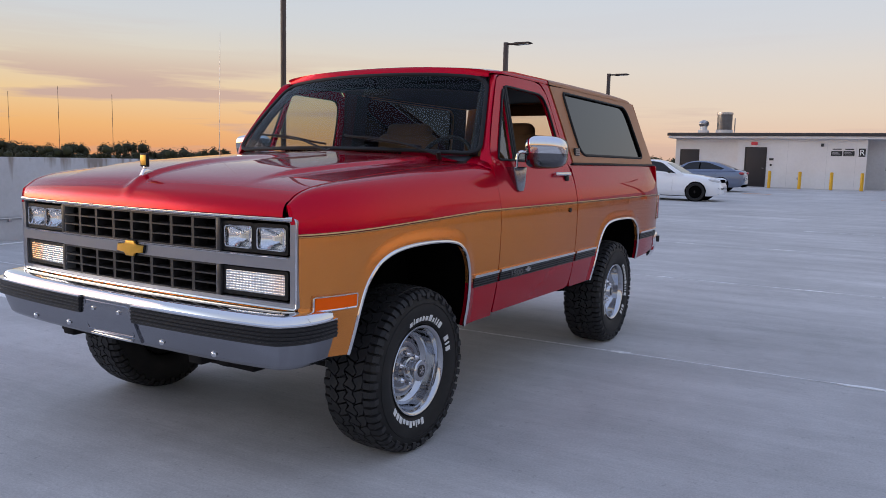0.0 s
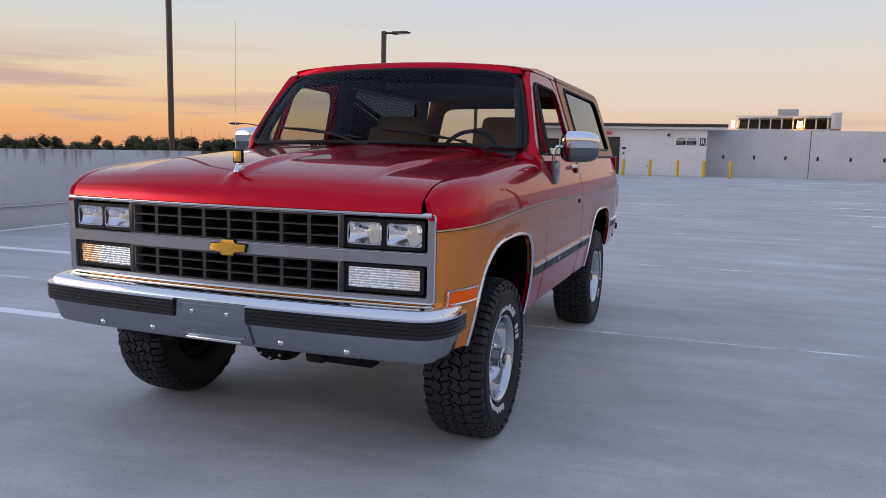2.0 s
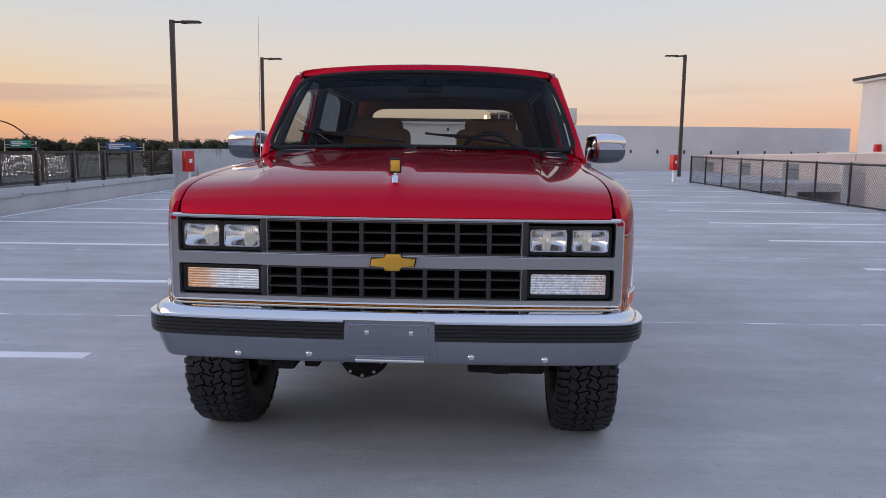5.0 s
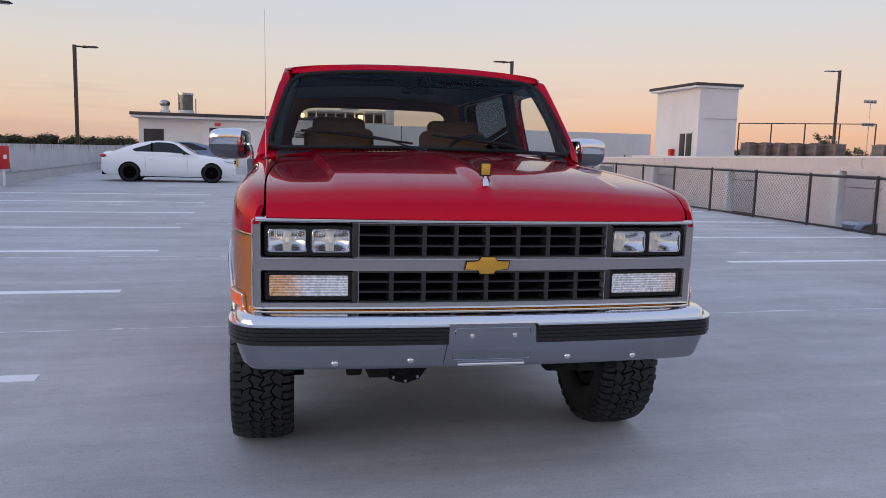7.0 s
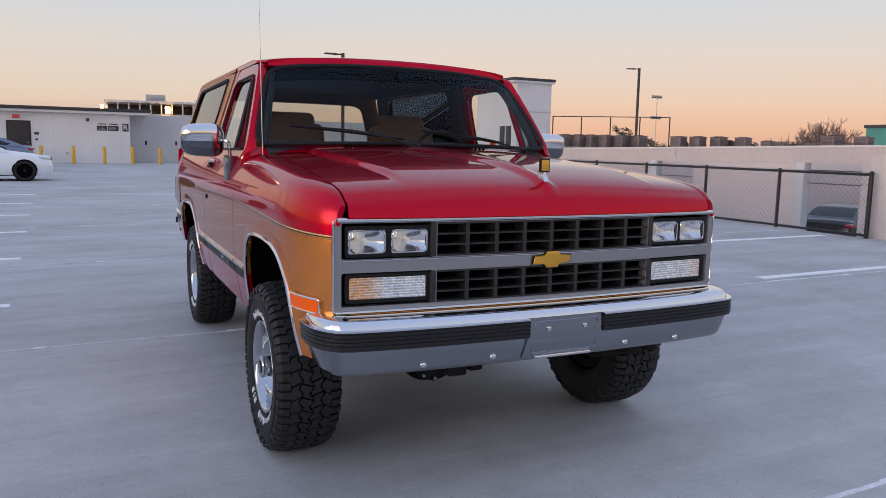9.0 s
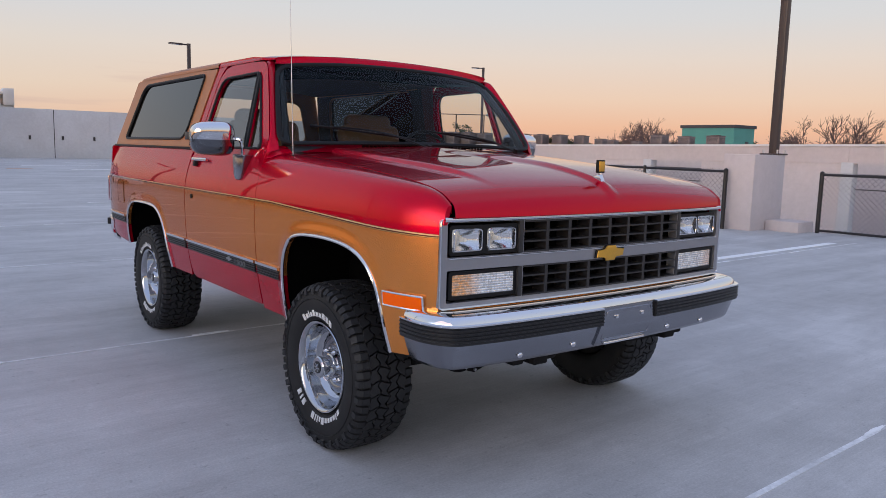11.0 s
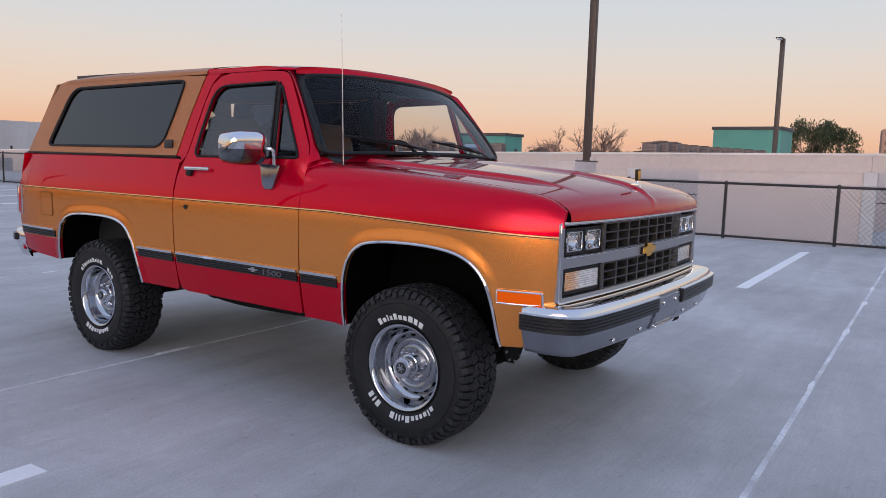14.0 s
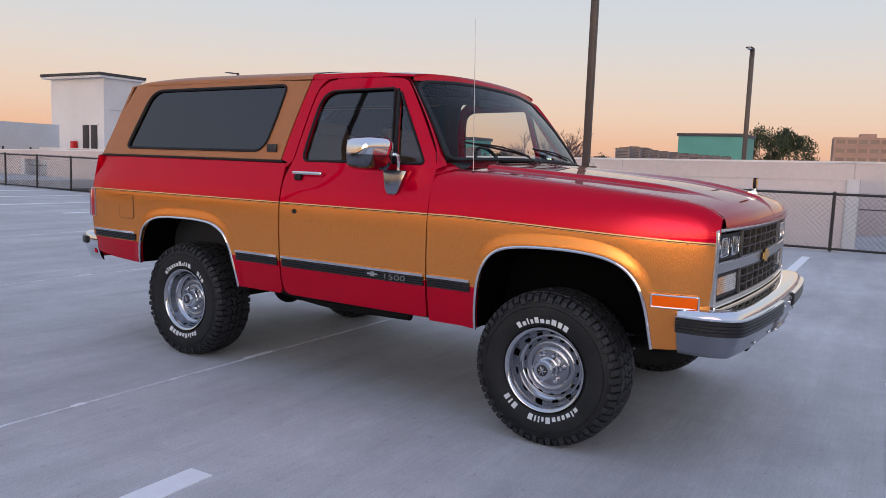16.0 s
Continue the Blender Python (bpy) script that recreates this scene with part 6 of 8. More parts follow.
wiper((-0.03, -0.035), (-0.80, 0.20), (-0.10, 0.05))
wiper((0.76, -0.03), (0.03, 0.155), (0.62, 0.045))


# door mirrors
def door_mirror(s):
    ob = new("door_mirror")
    ob.parent = truck
    tagged(ob, "chrome door mirror on a tube arm")
    bm = bmesh.new()
    x = side_x(0.91, 1.25)
    prism(bm, [(0.838, 1.312), (1.0, 1.315), (0.985, 1.205), (0.965, 1.178), (0.912, 1.178), (0.897, 1.19)], s * x - 0.035, s * x + 0.035, 0, 0.012)
    part("bracket", bm, DIM_REFLECT_CHROME, ob, "wedge-shaped chrome bracket")
    c = Vector((s * 1.118, 0.995, 1.396))
    bm = bmesh.new()
    tube(bm, curve_through([(s * (x + 0.01), 0.91, 1.30), (s * (x + 0.012), 0.91, 1.36), (s * (x + 0.03), 0.915, 1.395), c + Vector((-s * 0.06, -0.01, -0.015))], 5), 0.0095, 8)
    part("arm", bm, CHROME, ob)
    bm = bmesh.new()
    bmesh.ops.create_uvsphere(bm, u_segments=40, v_segments=24, radius=1.0)
    for v in bm.verts:
        q = [math.copysign(abs(w) ** 0.55, w) for w in v.co]
        v.co = Vector((0.113 * q[0], 0.098 * q[1] + 0.012 * (1 - q[2]) if q[1] < 0 else 0.088 * q[1] ** 0.3, 0.09 * q[2] * (1 - 0.06 * q[0] * s)))
    bm.transform(Matrix.Translation(c) @ pose(0, 0, 0, 0, 0, s * 12))
    # the lower half gets a darker colour for the ground it reflects
    low = bm.copy()
    for piece, down in ((bm, False), (low, True)):
        cut = bmesh.ops.bisect_plane(piece, geom=list(piece.verts) + list(piece.edges) + list(piece.faces), plane_co=c + Vector((0, 0, -0.006)), plane_no=(0, 0, -1 if down else 1), clear_inner=True)
    part("shell", bm, CHROME, ob, "rounded chrome mirror shell", 70)
    part("lower_shell", low, GROUND_REFLECT_CHROME, ob, "lower mirror shell, darkened for the ground it reflects", 70)
    bm = bmesh.new()
    box(bm, (-0.092, 0.084, -0.068), (0.092, 0.088, 0.068), 0.002)
    bm.transform(Matrix.Translation(c) @ pose(0, 0, 0, 0, 0, s * 12))
    part("mirror_glass", bm, MIRROR, ob)


for s in (-1, 1):
    door_mirror(s)


# ---- wheels and running gear ----
def lathe(bm, profile, n=64, a0=0.0, a1=2 * math.pi):
    """profile: (x, radius) turned round the x axis."""
    full = abs(a1 - a0 - 2 * math.pi) < 1e-6
    rings = []
    for i in range(n if full else n + 1):
        a = a0 + (a1 - a0) * i / n
        rings.append([bm.verts.new((x, math.sin(a) * r, math.cos(a) * r)) for x, r in profile])
    bridge(bm, rings, full, False)
    return bm


TYRE_R = 0.386
TYRE_PROFILE = [(-0.095, 0.198), (-0.112, 0.206), (-0.124, 0.222), (-0.134, 0.255), (-0.138, 0.29), (-0.134, 0.325), (-0.126, 0.35), (-0.115, 0.360), (-0.07, 0.3625), (0, 0.3635), (0.07, 0.3625), (0.115, 0.360), (0.126, 0.35), (0.134, 0.325), (0.138, 0.29), (0.134, 0.255), (0.124, 0.222), (0.112, 0.206), (0.095, 0.198)]


def tread_mesh():
    """Interlocking tread blocks and shoulder lugs round the tyre."""
    bm = bmesh.new()

    def block(poly, r0, r1, shrink=0.85):
        cx, ca = sum(p[0] for p in poly) / len(poly), sum(p[1] for p in poly) / len(poly)
        low, high = [], []
        for x, a in poly:
            low.append(bm.verts.new((x, math.sin(a) * r0, math.cos(a) * r0)))
            xx, aa = cx + (x - cx) * shrink, ca + (a - ca) * shrink
            rr = r1 - 0.010 * (abs(xx) / 0.125) ** 3
            high.append(bm.verts.new((xx, math.sin(aa) * rr, math.cos(aa) * rr)))
        bm.faces.new(high)
        n = len(poly)
        for i in range(n):
            bm.faces.new((low[i], low[(i + 1) % n], high[(i + 1) % n], high[i]))

    n = 60
    step = 2 * math.pi / n
    # rows of zigzag blocks that lock into each other
    count = 40
    pitch = 2 * math.pi / count
    bounds = (-0.090, -0.046, 0.0, 0.046, 0.090)

    def zigzag(b, a):
        t = (a / pitch + 0.5 * (b % 2)) % 1.0
        return bounds[b] + (0.0125 if 0 < b < 4 else 0.006) * (4 * abs(t - 0.5) - 1)

    for k in range(count):
        for row in range(4):
            o = (k + 0.25 + 0.5 * (row % 2) + 0.12 * row) * pitch
            lean = 0.30 * pitch * (1 if row % 2 else -1)
            left = [(zigzag(row, o + pitch * t), o + pitch * t) for t in (0.03, 0.28, 0.5, 0.72, 0.97)]
            right = [(zigzag(row + 1, o + lean + pitch * t), o + lean + pitch * t) for t in (0.97, 0.72, 0.5, 0.28, 0.03)]
            block([(x + (0.0028 if i < 5 else -0.0028), a) for i, (x, a) in enumerate(left + right)], 0.357, TYRE_R, 0.93)
    for k in range(n):
        a = k * step
        # shoulder lugs, long and short by turns
        for s in (-1, 1):
            o = a + (step * 0.5 if s > 0 else 0.0)
            reach = 0.137 if k % 2 else 0.130
            down = 0.335 if k % 2 else 0.350
            poly = [(s * 0.086, o - step * 0.42), (s * 0.122, o - step * 0.40), (s * 0.122, o + step * 0.36), (s * 0.086, o + step * 0.44)]
            block(poly, 0.360, TYRE_R - 0.003, 0.88)
            # side biters
            pts = []
            for x, r in ((0.118, TYRE_R - 0.012), (reach, 0.362), (0.1385, down)):
                for b in (o - step * 0.36, o + step * 0.34):
                    pts.append(bm.verts.new((s * x, math.sin(b) * r, math.cos(b) * r)))
            low = []
            for x, r in ((0.110, 0.360), (0.122, 0.348), (0.130, down - 0.006)):
                for b in (o - step * 0.40, o + step * 0.38):
                    low.append(bm.verts.new((s * x, math.sin(b) * r, math.cos(b) * r)))
            bm.faces.new((pts[0], pts[1], pts[3], pts[2]))
            bm.faces.new((pts[2], pts[3], pts[5], pts[4]))
            for i, j in ((0, 2), (2, 4)):
                bm.faces.new((pts[i], pts[j], low[j], low[i]))
                bm.faces.new((pts[i + 1], pts[j + 1], low[j + 1], low[i + 1]))
            bm.faces.new((pts[4], pts[5], low[5], low[4]))
    return bm


def arc_bars(parent, start, widths, gap, r0, r1, x):
    """Plain letter-sized bars along an arc of the sidewall; angles in degrees round the wheel."""
    a = start
    for w, tall in widths:
        hi = r1 if tall == "tall" else r0 + (r1 - r0) * 0.72
        pts = [(radians(a + w * i / 3), hi) for i in range(4)] + [(radians(a + w * (3 - i) / 3), r0) for i in range(4)]
        bm = bmesh.new()
        top = [bm.verts.new((x + 0.002 + 0.16 * (r - 0.245), math.sin(-b) * r, math.cos(b) * r)) for b, r in pts]
        bot = [bm.verts.new((x - 0.008, math.sin(-b) * r, math.cos(b) * r)) for b, r in pts]
        bm.faces.new(top)
        n = len(pts)
        for i in range(n):
            bm.faces.new((top[i], top[(i + 1) % n], bot[(i + 1) % n], bot[i]))
        part("letter_bar", bm, TYRE_WHITE, parent)
        a += w + gap


def make_wheel(front):
    """A wheel with its outer face towards +x."""
    ob = new("wheel")
    tagged(ob, "chunky all-terrain tyre on a polished slotted steel wheel")
    bm = bmesh.new()
    lathe(bm, TYRE_PROFILE, 92)
    tyre = part("tyre", bm, RUBBER, ob, "black tyre with raised white lettering", 60)
    part("tread", tread_mesh(), TREAD, tyre, sharp=25)
    bm = bmesh.new()
    for r, x in ((0.218, 0.1235), (0.312, 0.1365)):
        lathe(bm, [(x - 0.004, r - 0.003), (x + 0.0025, r), (x - 0.004, r + 0.003)], 72)
    part("sidewall_ring", bm, RUBBER, tyre)
    top = [(7.2, "tall"), (6.2, "tall"), (7.4, "tall"), (6.0, "short"), (6.0, "short"), (5.8, "tall"), (4.2, "short"), (2.2, "tall"), (5.4, "short"), (5.8, "tall")]
    arc_bars(tyre, -34, [(w * 0.78, h) for w, h in top], 2.3, 0.232, 0.261, 0.1315)
    low = [(6.4, "tall"), (2.2, "tall"), (2.2, "tall"), (3.0, "short"), (6.4, "tall"), (5.2, "short"), (4.0, "short"), (4.0, "short"), (5.4, "short"), (2.2, "tall"), (5.4, "short")]
    arc_bars(tyre, 160, [(w * 0.85, h) for w, h in low], 2.6, 0.232, 0.261, 0.1315)
    arc_bars(tyre, 124, [(5.0, "tall"), (2.2, "tall"), (5.4, "tall")], 3.0, 0.232, 0.261, 0.1315)
    bm = bmesh.new()
    lathe(bm, [(0.095, 0.196), (0.112, 0.204), (0.121, 0.212), (0.126, 0.209), (0.124, 0.200), (0.112, 0.192), (0.085, 0.187), (0.05, 0.182), (0.03, 0.172), (0.022, 0.160)], 72)
    rim = part("rim", bm, ALLOY, ob, "polished deep-dish rim", 60)
    bm = bmesh.new()
    lathe(bm, [(0.022, 0.160), (0.020, 0.152), (0.028, 0.143), (0.040, 0.132), (0.046, 0.120), (0.044, 0.108), (0.040, 0.100), (0.044, 0.094), (0.046, 0.080), (0.046, 0.03)], 72)
    disc = part("disc", bm, ALLOY_GREY, rim, "silver slotted wheel disc", 60)
    # solid near-black blocks in place of shaded holes through the disc
    for k in range(14):
        a = 2 * math.pi * k / 14
        bm = bmesh.new()
        box(bm, (0.022, -0.012, 0.1385), (0.0345, 0.012, 0.1465), 0.003)
        bm.transform(Matrix.Rotation(a, 4, "X"))
        part("slot", bm, LINER, rim)
    bm = bmesh.new()
    lathe(bm, [(-0.09, 0.19), (-0.09, 0.14), (0.018, 0.15)], 40)
    part("barrel", bm, UNDER, rim)
    for k in range(6):
        a = 2 * math.pi * (k + 0.5) / 6
        bm = bmesh.new()
        p = Vector((0, math.sin(a) * 0.072, math.cos(a) * 0.072))
        cyl(bm, p + Vector((0.045, 0, 0)), p + Vector((0.07, 0, 0)), 0.0135, 0.0125, 6)
        cyl(bm, p + Vector((0.07, 0, 0)), p + Vector((0.082, 0, 0)), 0.0125, 0.006, 10)
        part("lug_nut", bm, CHROME, rim)
    bm = bmesh.new()
    if front:
        lathe(bm, [(0.046, 0.056), (0.075, 0.054), (0.078, 0.047), (0.112, 0.045), (0.118, 0.050), (0.130, 0.050), (0.136, 0.044), (0.1365, 0.0)], 40)
    else:
        lathe(bm, [(0.046, 0.060), (0.06, 0.058), (0.064, 0.052), (0.095, 0.047), (0.102, 0.040), (0.1025, 0.0)], 40)
    hub = part("hub", bm, ALLOY, ob, "machined locking hub", 40)
    tip = 0.137 if front else 0.103
    bm = bmesh.new()
    cyl(bm, (tip - 0.002, 0, 0), (tip + 0.002, 0, 0), 0.028, n=24)
    part("cap", bm, SIGN_BLACK, hub, "dark cap with a pale cross mark")
    for turn in (20, 80, 140):
        bm = bmesh.new()
        box(bm, (tip + 0.002, -0.003, -0.021), (tip + 0.0045, 0.003, 0.021), 0.001)
        bm.transform(Matrix.Rotation(radians(turn), 4, "X"))
        part("mark", bm, ALLOY, hub)
    return ob


spins = {(1, 0): 157.0, (-1, 0): 5.0, (1, 1): 95.0, (-1, 1): 182.0}
proto_f, proto_r = make_wheel(True), make_wheel(False)
for (s, rear), spin in spins.items():
    x, y, z = (0.862, 0.0, 0.376) if not rear else (0.852, WHEELBASE - 0.02, 0.376)
    x += 0 if rear else (0.024 if s < 0 else -0.012)
    y -= 0 if rear else 0.012
    m = pose(s * x, y, z, 0, 0, 0 if s > 0 else 180) @ Matrix.Rotation(radians(spin), 4, "X")
    proto = proto_r if rear else proto_f
    if s > 0:
        ob = proto
        ob.matrix_basis = m
    else:
        ob = copy_thing(proto, m)
    ob.parent = truck

# wheel wells, their shade put into the near-black colour
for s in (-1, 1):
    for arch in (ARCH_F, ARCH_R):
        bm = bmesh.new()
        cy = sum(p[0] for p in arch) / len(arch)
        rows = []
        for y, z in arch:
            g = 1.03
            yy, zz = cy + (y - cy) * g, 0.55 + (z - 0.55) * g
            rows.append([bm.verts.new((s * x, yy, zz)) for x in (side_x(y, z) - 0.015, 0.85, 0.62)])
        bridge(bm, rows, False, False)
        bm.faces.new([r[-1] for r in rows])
        part("wheel_well", bm, LINER, truck, "inner wheel well, near-black for its shade")


def chassis():
    ob = new("chassis")
    ob.parent = truck
    tagged(ob, "black frame, axles and springs")
    bm = bmesh.new()
    box(bm, (-0.86, 0.46, 0.50), (0.86, 2.12, 0.54), 0.01)
    box(bm, (-0.60, 2.10, 0.56), (0.60, 3.66, 0.60), 0.01)
    box(bm, (-0.60, -0.60, 0.62), (0.60, 0.5, 0.66), 0.01)
    part("floor_pan", bm, UNDER, ob)
    for s in (-1, 1):
        bm = bmesh.new()
        box(bm, (s * 0.43 - 0.04, -0.84, 0.50), (s * 0.43 + 0.04, 3.62, 0.62), 0.01)
        part("frame_rail", bm, UNDER, ob)
        for y0 in (0.0, WHEELBASE - 0.02):
            bm = bmesh.new()
            tube(bm, curve_through([(s * 0.50, y0 - 0.58, 0.53), (s * 0.50, y0 - 0.3, 0.47), (s * 0.50, y0, 0.455), (s * 0.50, y0 + 0.3, 0.47), (s * 0.50, y0 + 0.58, 0.53)], 6), 0.032, 8, False, 0.8)
            part("leaf_spring", bm, UNDER, ob)
            bm = bmesh.new()
            cyl(bm, (s * 0.58, y0 - 0.12, 0.36), (s * 0.55, y0 - 0.22, 0.78), 0.03, n=12)
            part("shock_absorber", bm, UNDER, ob)
        bm = bmesh.new()
        cyl(bm, (s * 0.70, 0, 0.376), (s * 0.80, 0, 0.376), 0.10, n=20)
        part("brake_drum", bm, UNDER, ob)
        bm = bmesh.new()
        cyl(bm, (s * 0.64, WHEELBASE - 0.02, 0.376), (s * 0.80, WHEELBASE - 0.02, 0.376), 0.14, n=20)
        part("brake_drum", bm, UNDER, ob)
    for y0 in (0.0, WHEELBASE - 0.02):
        bm = bmesh.new()
        cyl(bm, (-0.75, y0, 0.376), (0.75, y0, 0.376), 0.042, n=16)
        part("axle_tube", bm, UNDER, ob)
        x = -0.22 if y0 == 0 else 0.0
        bm = bmesh.new()
        bmesh.ops.create_uvsphere(bm, u_segments=20, v_segments=12, radius=0.145, matrix=Matrix.Translation((x, y0 - 0.03, 0.376)) @ Matrix.Diagonal((0.9, 0.85, 1.0, 1)))
        diff = part("differential", bm, UNDER, ob)
        bm = bmesh.new()
        cyl(bm, (x, y0 - 0.14, 0.376), (x, y0 - 0.165, 0.376), 0.115, n=10)
        part("cover", bm, UNDER, diff)
        for k in range(10):
            a = 2 * math.pi * (k + 0.5) / 10
            bm = bmesh.new()
            cyl(bm, (x + 0.1 * math.cos(a), y0 - 0.165, 0.376 + 0.1 * math.sin(a)), (x + 0.1 * math.cos(a), y0 - 0.175, 0.376 + 0.1 * math.sin(a)), 0.008, n=6)
            part("cover_bolt", bm, STEEL, diff)
    bm = bmesh.new()
    cyl(bm, (0.0, 0.9, 0.50), (0, WHEELBASE - 0.2, 0.40), 0.035, n=12)
    part("drive_shaft", bm, UNDER, ob)
    bm = bmesh.new()
    tube(bm, [(-0.70, -0.13, 0.36), (0.70, -0.13, 0.36)], 0.016, 8)
    part("tie_rod", bm, UNDER, ob)
    bm = bmesh.new()
    tube(bm, curve_through([(0.62, 2.95, 0.42), (0.72, 2.9, 0.40), (0.80, 2.6, 0.42), (0.55, 1.9, 0.45)], 6), 0.01, 6)
    part("brake_line", bm, UNDER, ob)
    bm = bmesh.new()
    tube(bm, curve_through([(-0.55, 1.1, 0.42), (-0.58, 1.7, 0.42), (-0.55, 2.15, 0.45)], 5), 0.03, 10)
    cyl(bm, (-0.50, 1.25, 0.45), (-0.52, 1.75, 0.45), 0.055, n=14)
    part("exhaust", bm, UNDER, ob)
    for x in (-0.52, -0.33, 0.55):
        bm = bmesh.new()
        box(bm, (x - 0.03, -0.80, 0.50), (x + 0.03, -0.72, 0.555), 0.01)
        part("bracket", bm, UNDER, ob)
    bm = bmesh.new()
    box(bm, (0.30, -0.70, 0.46), (0.62, -0.62, 0.56), 0.015)
    part("skid_bar", bm, UNDER, ob)
    # closes the engine bay and cabin from below and behind
    bm = bmesh.new()
    box(bm, (-0.86, 0.47, 0.54), (0.86, 0.53, 1.30), 0.01)
    part("firewall", bm, LINER, ob)


chassis()


# ---- cabin ----
def cabin():
    ob = new("cabin")
    ob.parent = truck
    tagged(ob, "dark cabin trim with a dashboard")
    bm = bmesh.new()
    prism(bm, [(0.56, 1.10), (0.95, 1.08), (1.00, 1.20), (0.97, 1.335), (0.90, 1.365), (0.66, 1.368), (0.58, 1.34)], -0.84, 0.84, 0, 0.012)
    part("dashboard", bm, CABIN_DARK, ob)
    bm = bmesh.new()
    prism(bm, [(0.88, 1.36), (0.99, 1.34), (1.0, 1.385), (0.90, 1.40)], 0.20, 0.62, 0, 0.01)
    part("instrument_hood", bm, CABIN_DARK, ob)
    c = Vector((0.40, 1.10, 1.32))
    m = Matrix.Translation(c) @ pose(0, 0, 0, 62, 0, 0)
    bm = bmesh.new()
    tube(bm, [m @ Vector((0.185 * math.cos(2 * math.pi * i / 40), 0.185 * math.sin(2 * math.pi * i / 40), 0)) for i in range(40)], 0.013, 8, True)
    wheel = part("steering_wheel", bm, CABIN_DARK, ob, "dark two-spoke steering wheel")
    bm = bmesh.new()
    cyl(bm, m @ Vector((0, 0, -0.03)), m @ Vector((0, 0, 0.01)), 0.055, n=18)
    for a in (-1, 1):
        tube(bm, [m @ Vector((0.05 * a, -0.01, 0)), m @ Vector((0.18 * a, -0.03, 0))], 0.016, 8, False, 0.5)
    part("spokes", bm, CABIN_DARK, wheel)
    bm = bmesh.new()
    cyl(bm, c + Vector((0, -0.02, 0)), (0.40, 0.80, 1.20), 0.03, n=12)
    part("column", bm, CABIN_DARK, wheel)
    bm = bmesh.new()
    grid(bm, lambda u, v: ((2 * u - 1) * 0.77, 0.98 + v * 2.45, 1.815 + 0.08 * (1 - (2 * u - 1) ** 2) * (1 - 0.3 * v)), 16, 16)
    part("headliner", bm, CABIN_DARK, ob)
    for s in (-1, 1):
        side_patch("rear_trim", s, [(1.83, 1.35), (3.58, 1.35), (3.40, 1.81), (1.75, 1.81)], [[(p[0] * 1.0, p[1]) for p in CAP_WIN]], CABIN_DARK, ob, out=-0.028, thick=0.0)
        side_patch("pillar_trim", s, [(1.70, 1.34), (1.86, 1.34), (1.80, 1.82), (1.60, 1.82), (1.67, 1.6)], [], CABIN_RED, ob, out=-0.026, thick=0.0)
        side_patch("door_card", s, [(0.72, 0.60), (1.75, 0.60), (1.75, 1.32), (0.72, 1.32)], [], CABIN_RED, ob, out=-0.06, thick=0.0)
        side_patch("rear_card", s, [(1.80, 0.62), (3.6, 0.62), (3.58, 1.32), (1.80, 1.32)], [], CABIN_DARK, ob, out=-0.30, thick=0.0)
        bm = bmesh.new()
        tube(bm, [Vector(screen(0.955 * s, v)) + Vector((-s * 0.02, 0.03, 0)) for v in (0.0, 0.25, 0.5, 0.75, 1.0)], 0.024, 8)
        part("pillar_cover", bm, CABIN_DARK, ob)
    bm = bmesh.new()
    box(bm, (-0.10, 0.935, 1.72), (0.10, 0.965, 1.775), 0.015)
    mirror = part("rear_view_mirror", bm, BLACK_PLASTIC, ob, "small rear-view mirror")
    bm = bmesh.new()
    cyl(bm, (0, 0.93, 1.77), (0, 0.915, 1.83), 0.007, n=8)
    part("stem", bm, BLACK_PLASTIC, mirror)
    for s in (-1, 1):
        bm = bmesh.new()
        box(bm, (s * 0.40 - 0.26, 0.985, 1.79), (s * 0.40 + 0.26, 1.14, 1.81), 0.008)
        part("sun_visor", bm, CABIN_DARK, ob)


cabin()


def seat(x):
    ob = new("front_seat")
    ob.parent = truck
    tagged(ob, "tan cloth high-back bucket seat")
    bm = bmesh.new()
    box(bm, (x - 0.26, 1.28, 0.86), (x + 0.26, 1.80, 1.02), 0.05, None, 4)
    part("cushion", bm, SEAT_CLOTH, ob, sharp=60)
    bm = bmesh.new()
    box(bm, (x - 0.25, -0.07, 0.0), (x + 0.25, 0.07, 0.58), 0.055, pose(0, 1.80, 0.96, -12, 0, 0), 4)
    part("backrest", bm, SEAT_CLOTH, ob, sharp=60)
    bm = bmesh.new()
    box(bm, (x - 0.19, -0.055, 0.46), (x + 0.19, 0.06, 0.66), 0.05, pose(0, 1.80, 0.96, -12, 0, 0), 4)
    part("headrest", bm, SEAT_CLOTH, ob, sharp=60)


seat(0.42)
seat(-0.42)
bm = bmesh.new()
box(bm, (-0.58, 2.75, 0.95), (0.58, 2.90, 1.36), 0.05, None, 4)
bench = part("rear_bench", bm, SEAT_CLOTH, truck, "tan cloth rear bench", 60)
bm = bmesh.new()
box(bm, (-0.58, 2.30, 0.80), (0.58, 2.80, 0.95), 0.04, None, 4)
part("cushion", bm, SEAT_CLOTH, bench, sharp=60)


# ---- the ramp beside the deck and what lies beyond ----
def ramp_z(v):
    return min(-0.03, -1.40 - 0.083 * (v - 10))


bm = bmesh.new()
rows = []
for v in (-16, -6.5, 0, 10, 25, 43):
    z = ramp_z(v)
    rows.append([bm.verts.new(p) for p in ((RIGHT + 0.05, v, z - 0.3), (24.75, v, z - 0.3), (24.75, v, z), (RIGHT + 0.05, v, z))])
bridge(bm, rows, False, True, True)
ob = finish("ramp", bm, DECK, sharp=30)
ob.matrix_world = FRAME @ pose(0, 0, -0.02)
tagged(ob, "concrete ramp falling away beside the deck", "ramp", kind="structure")

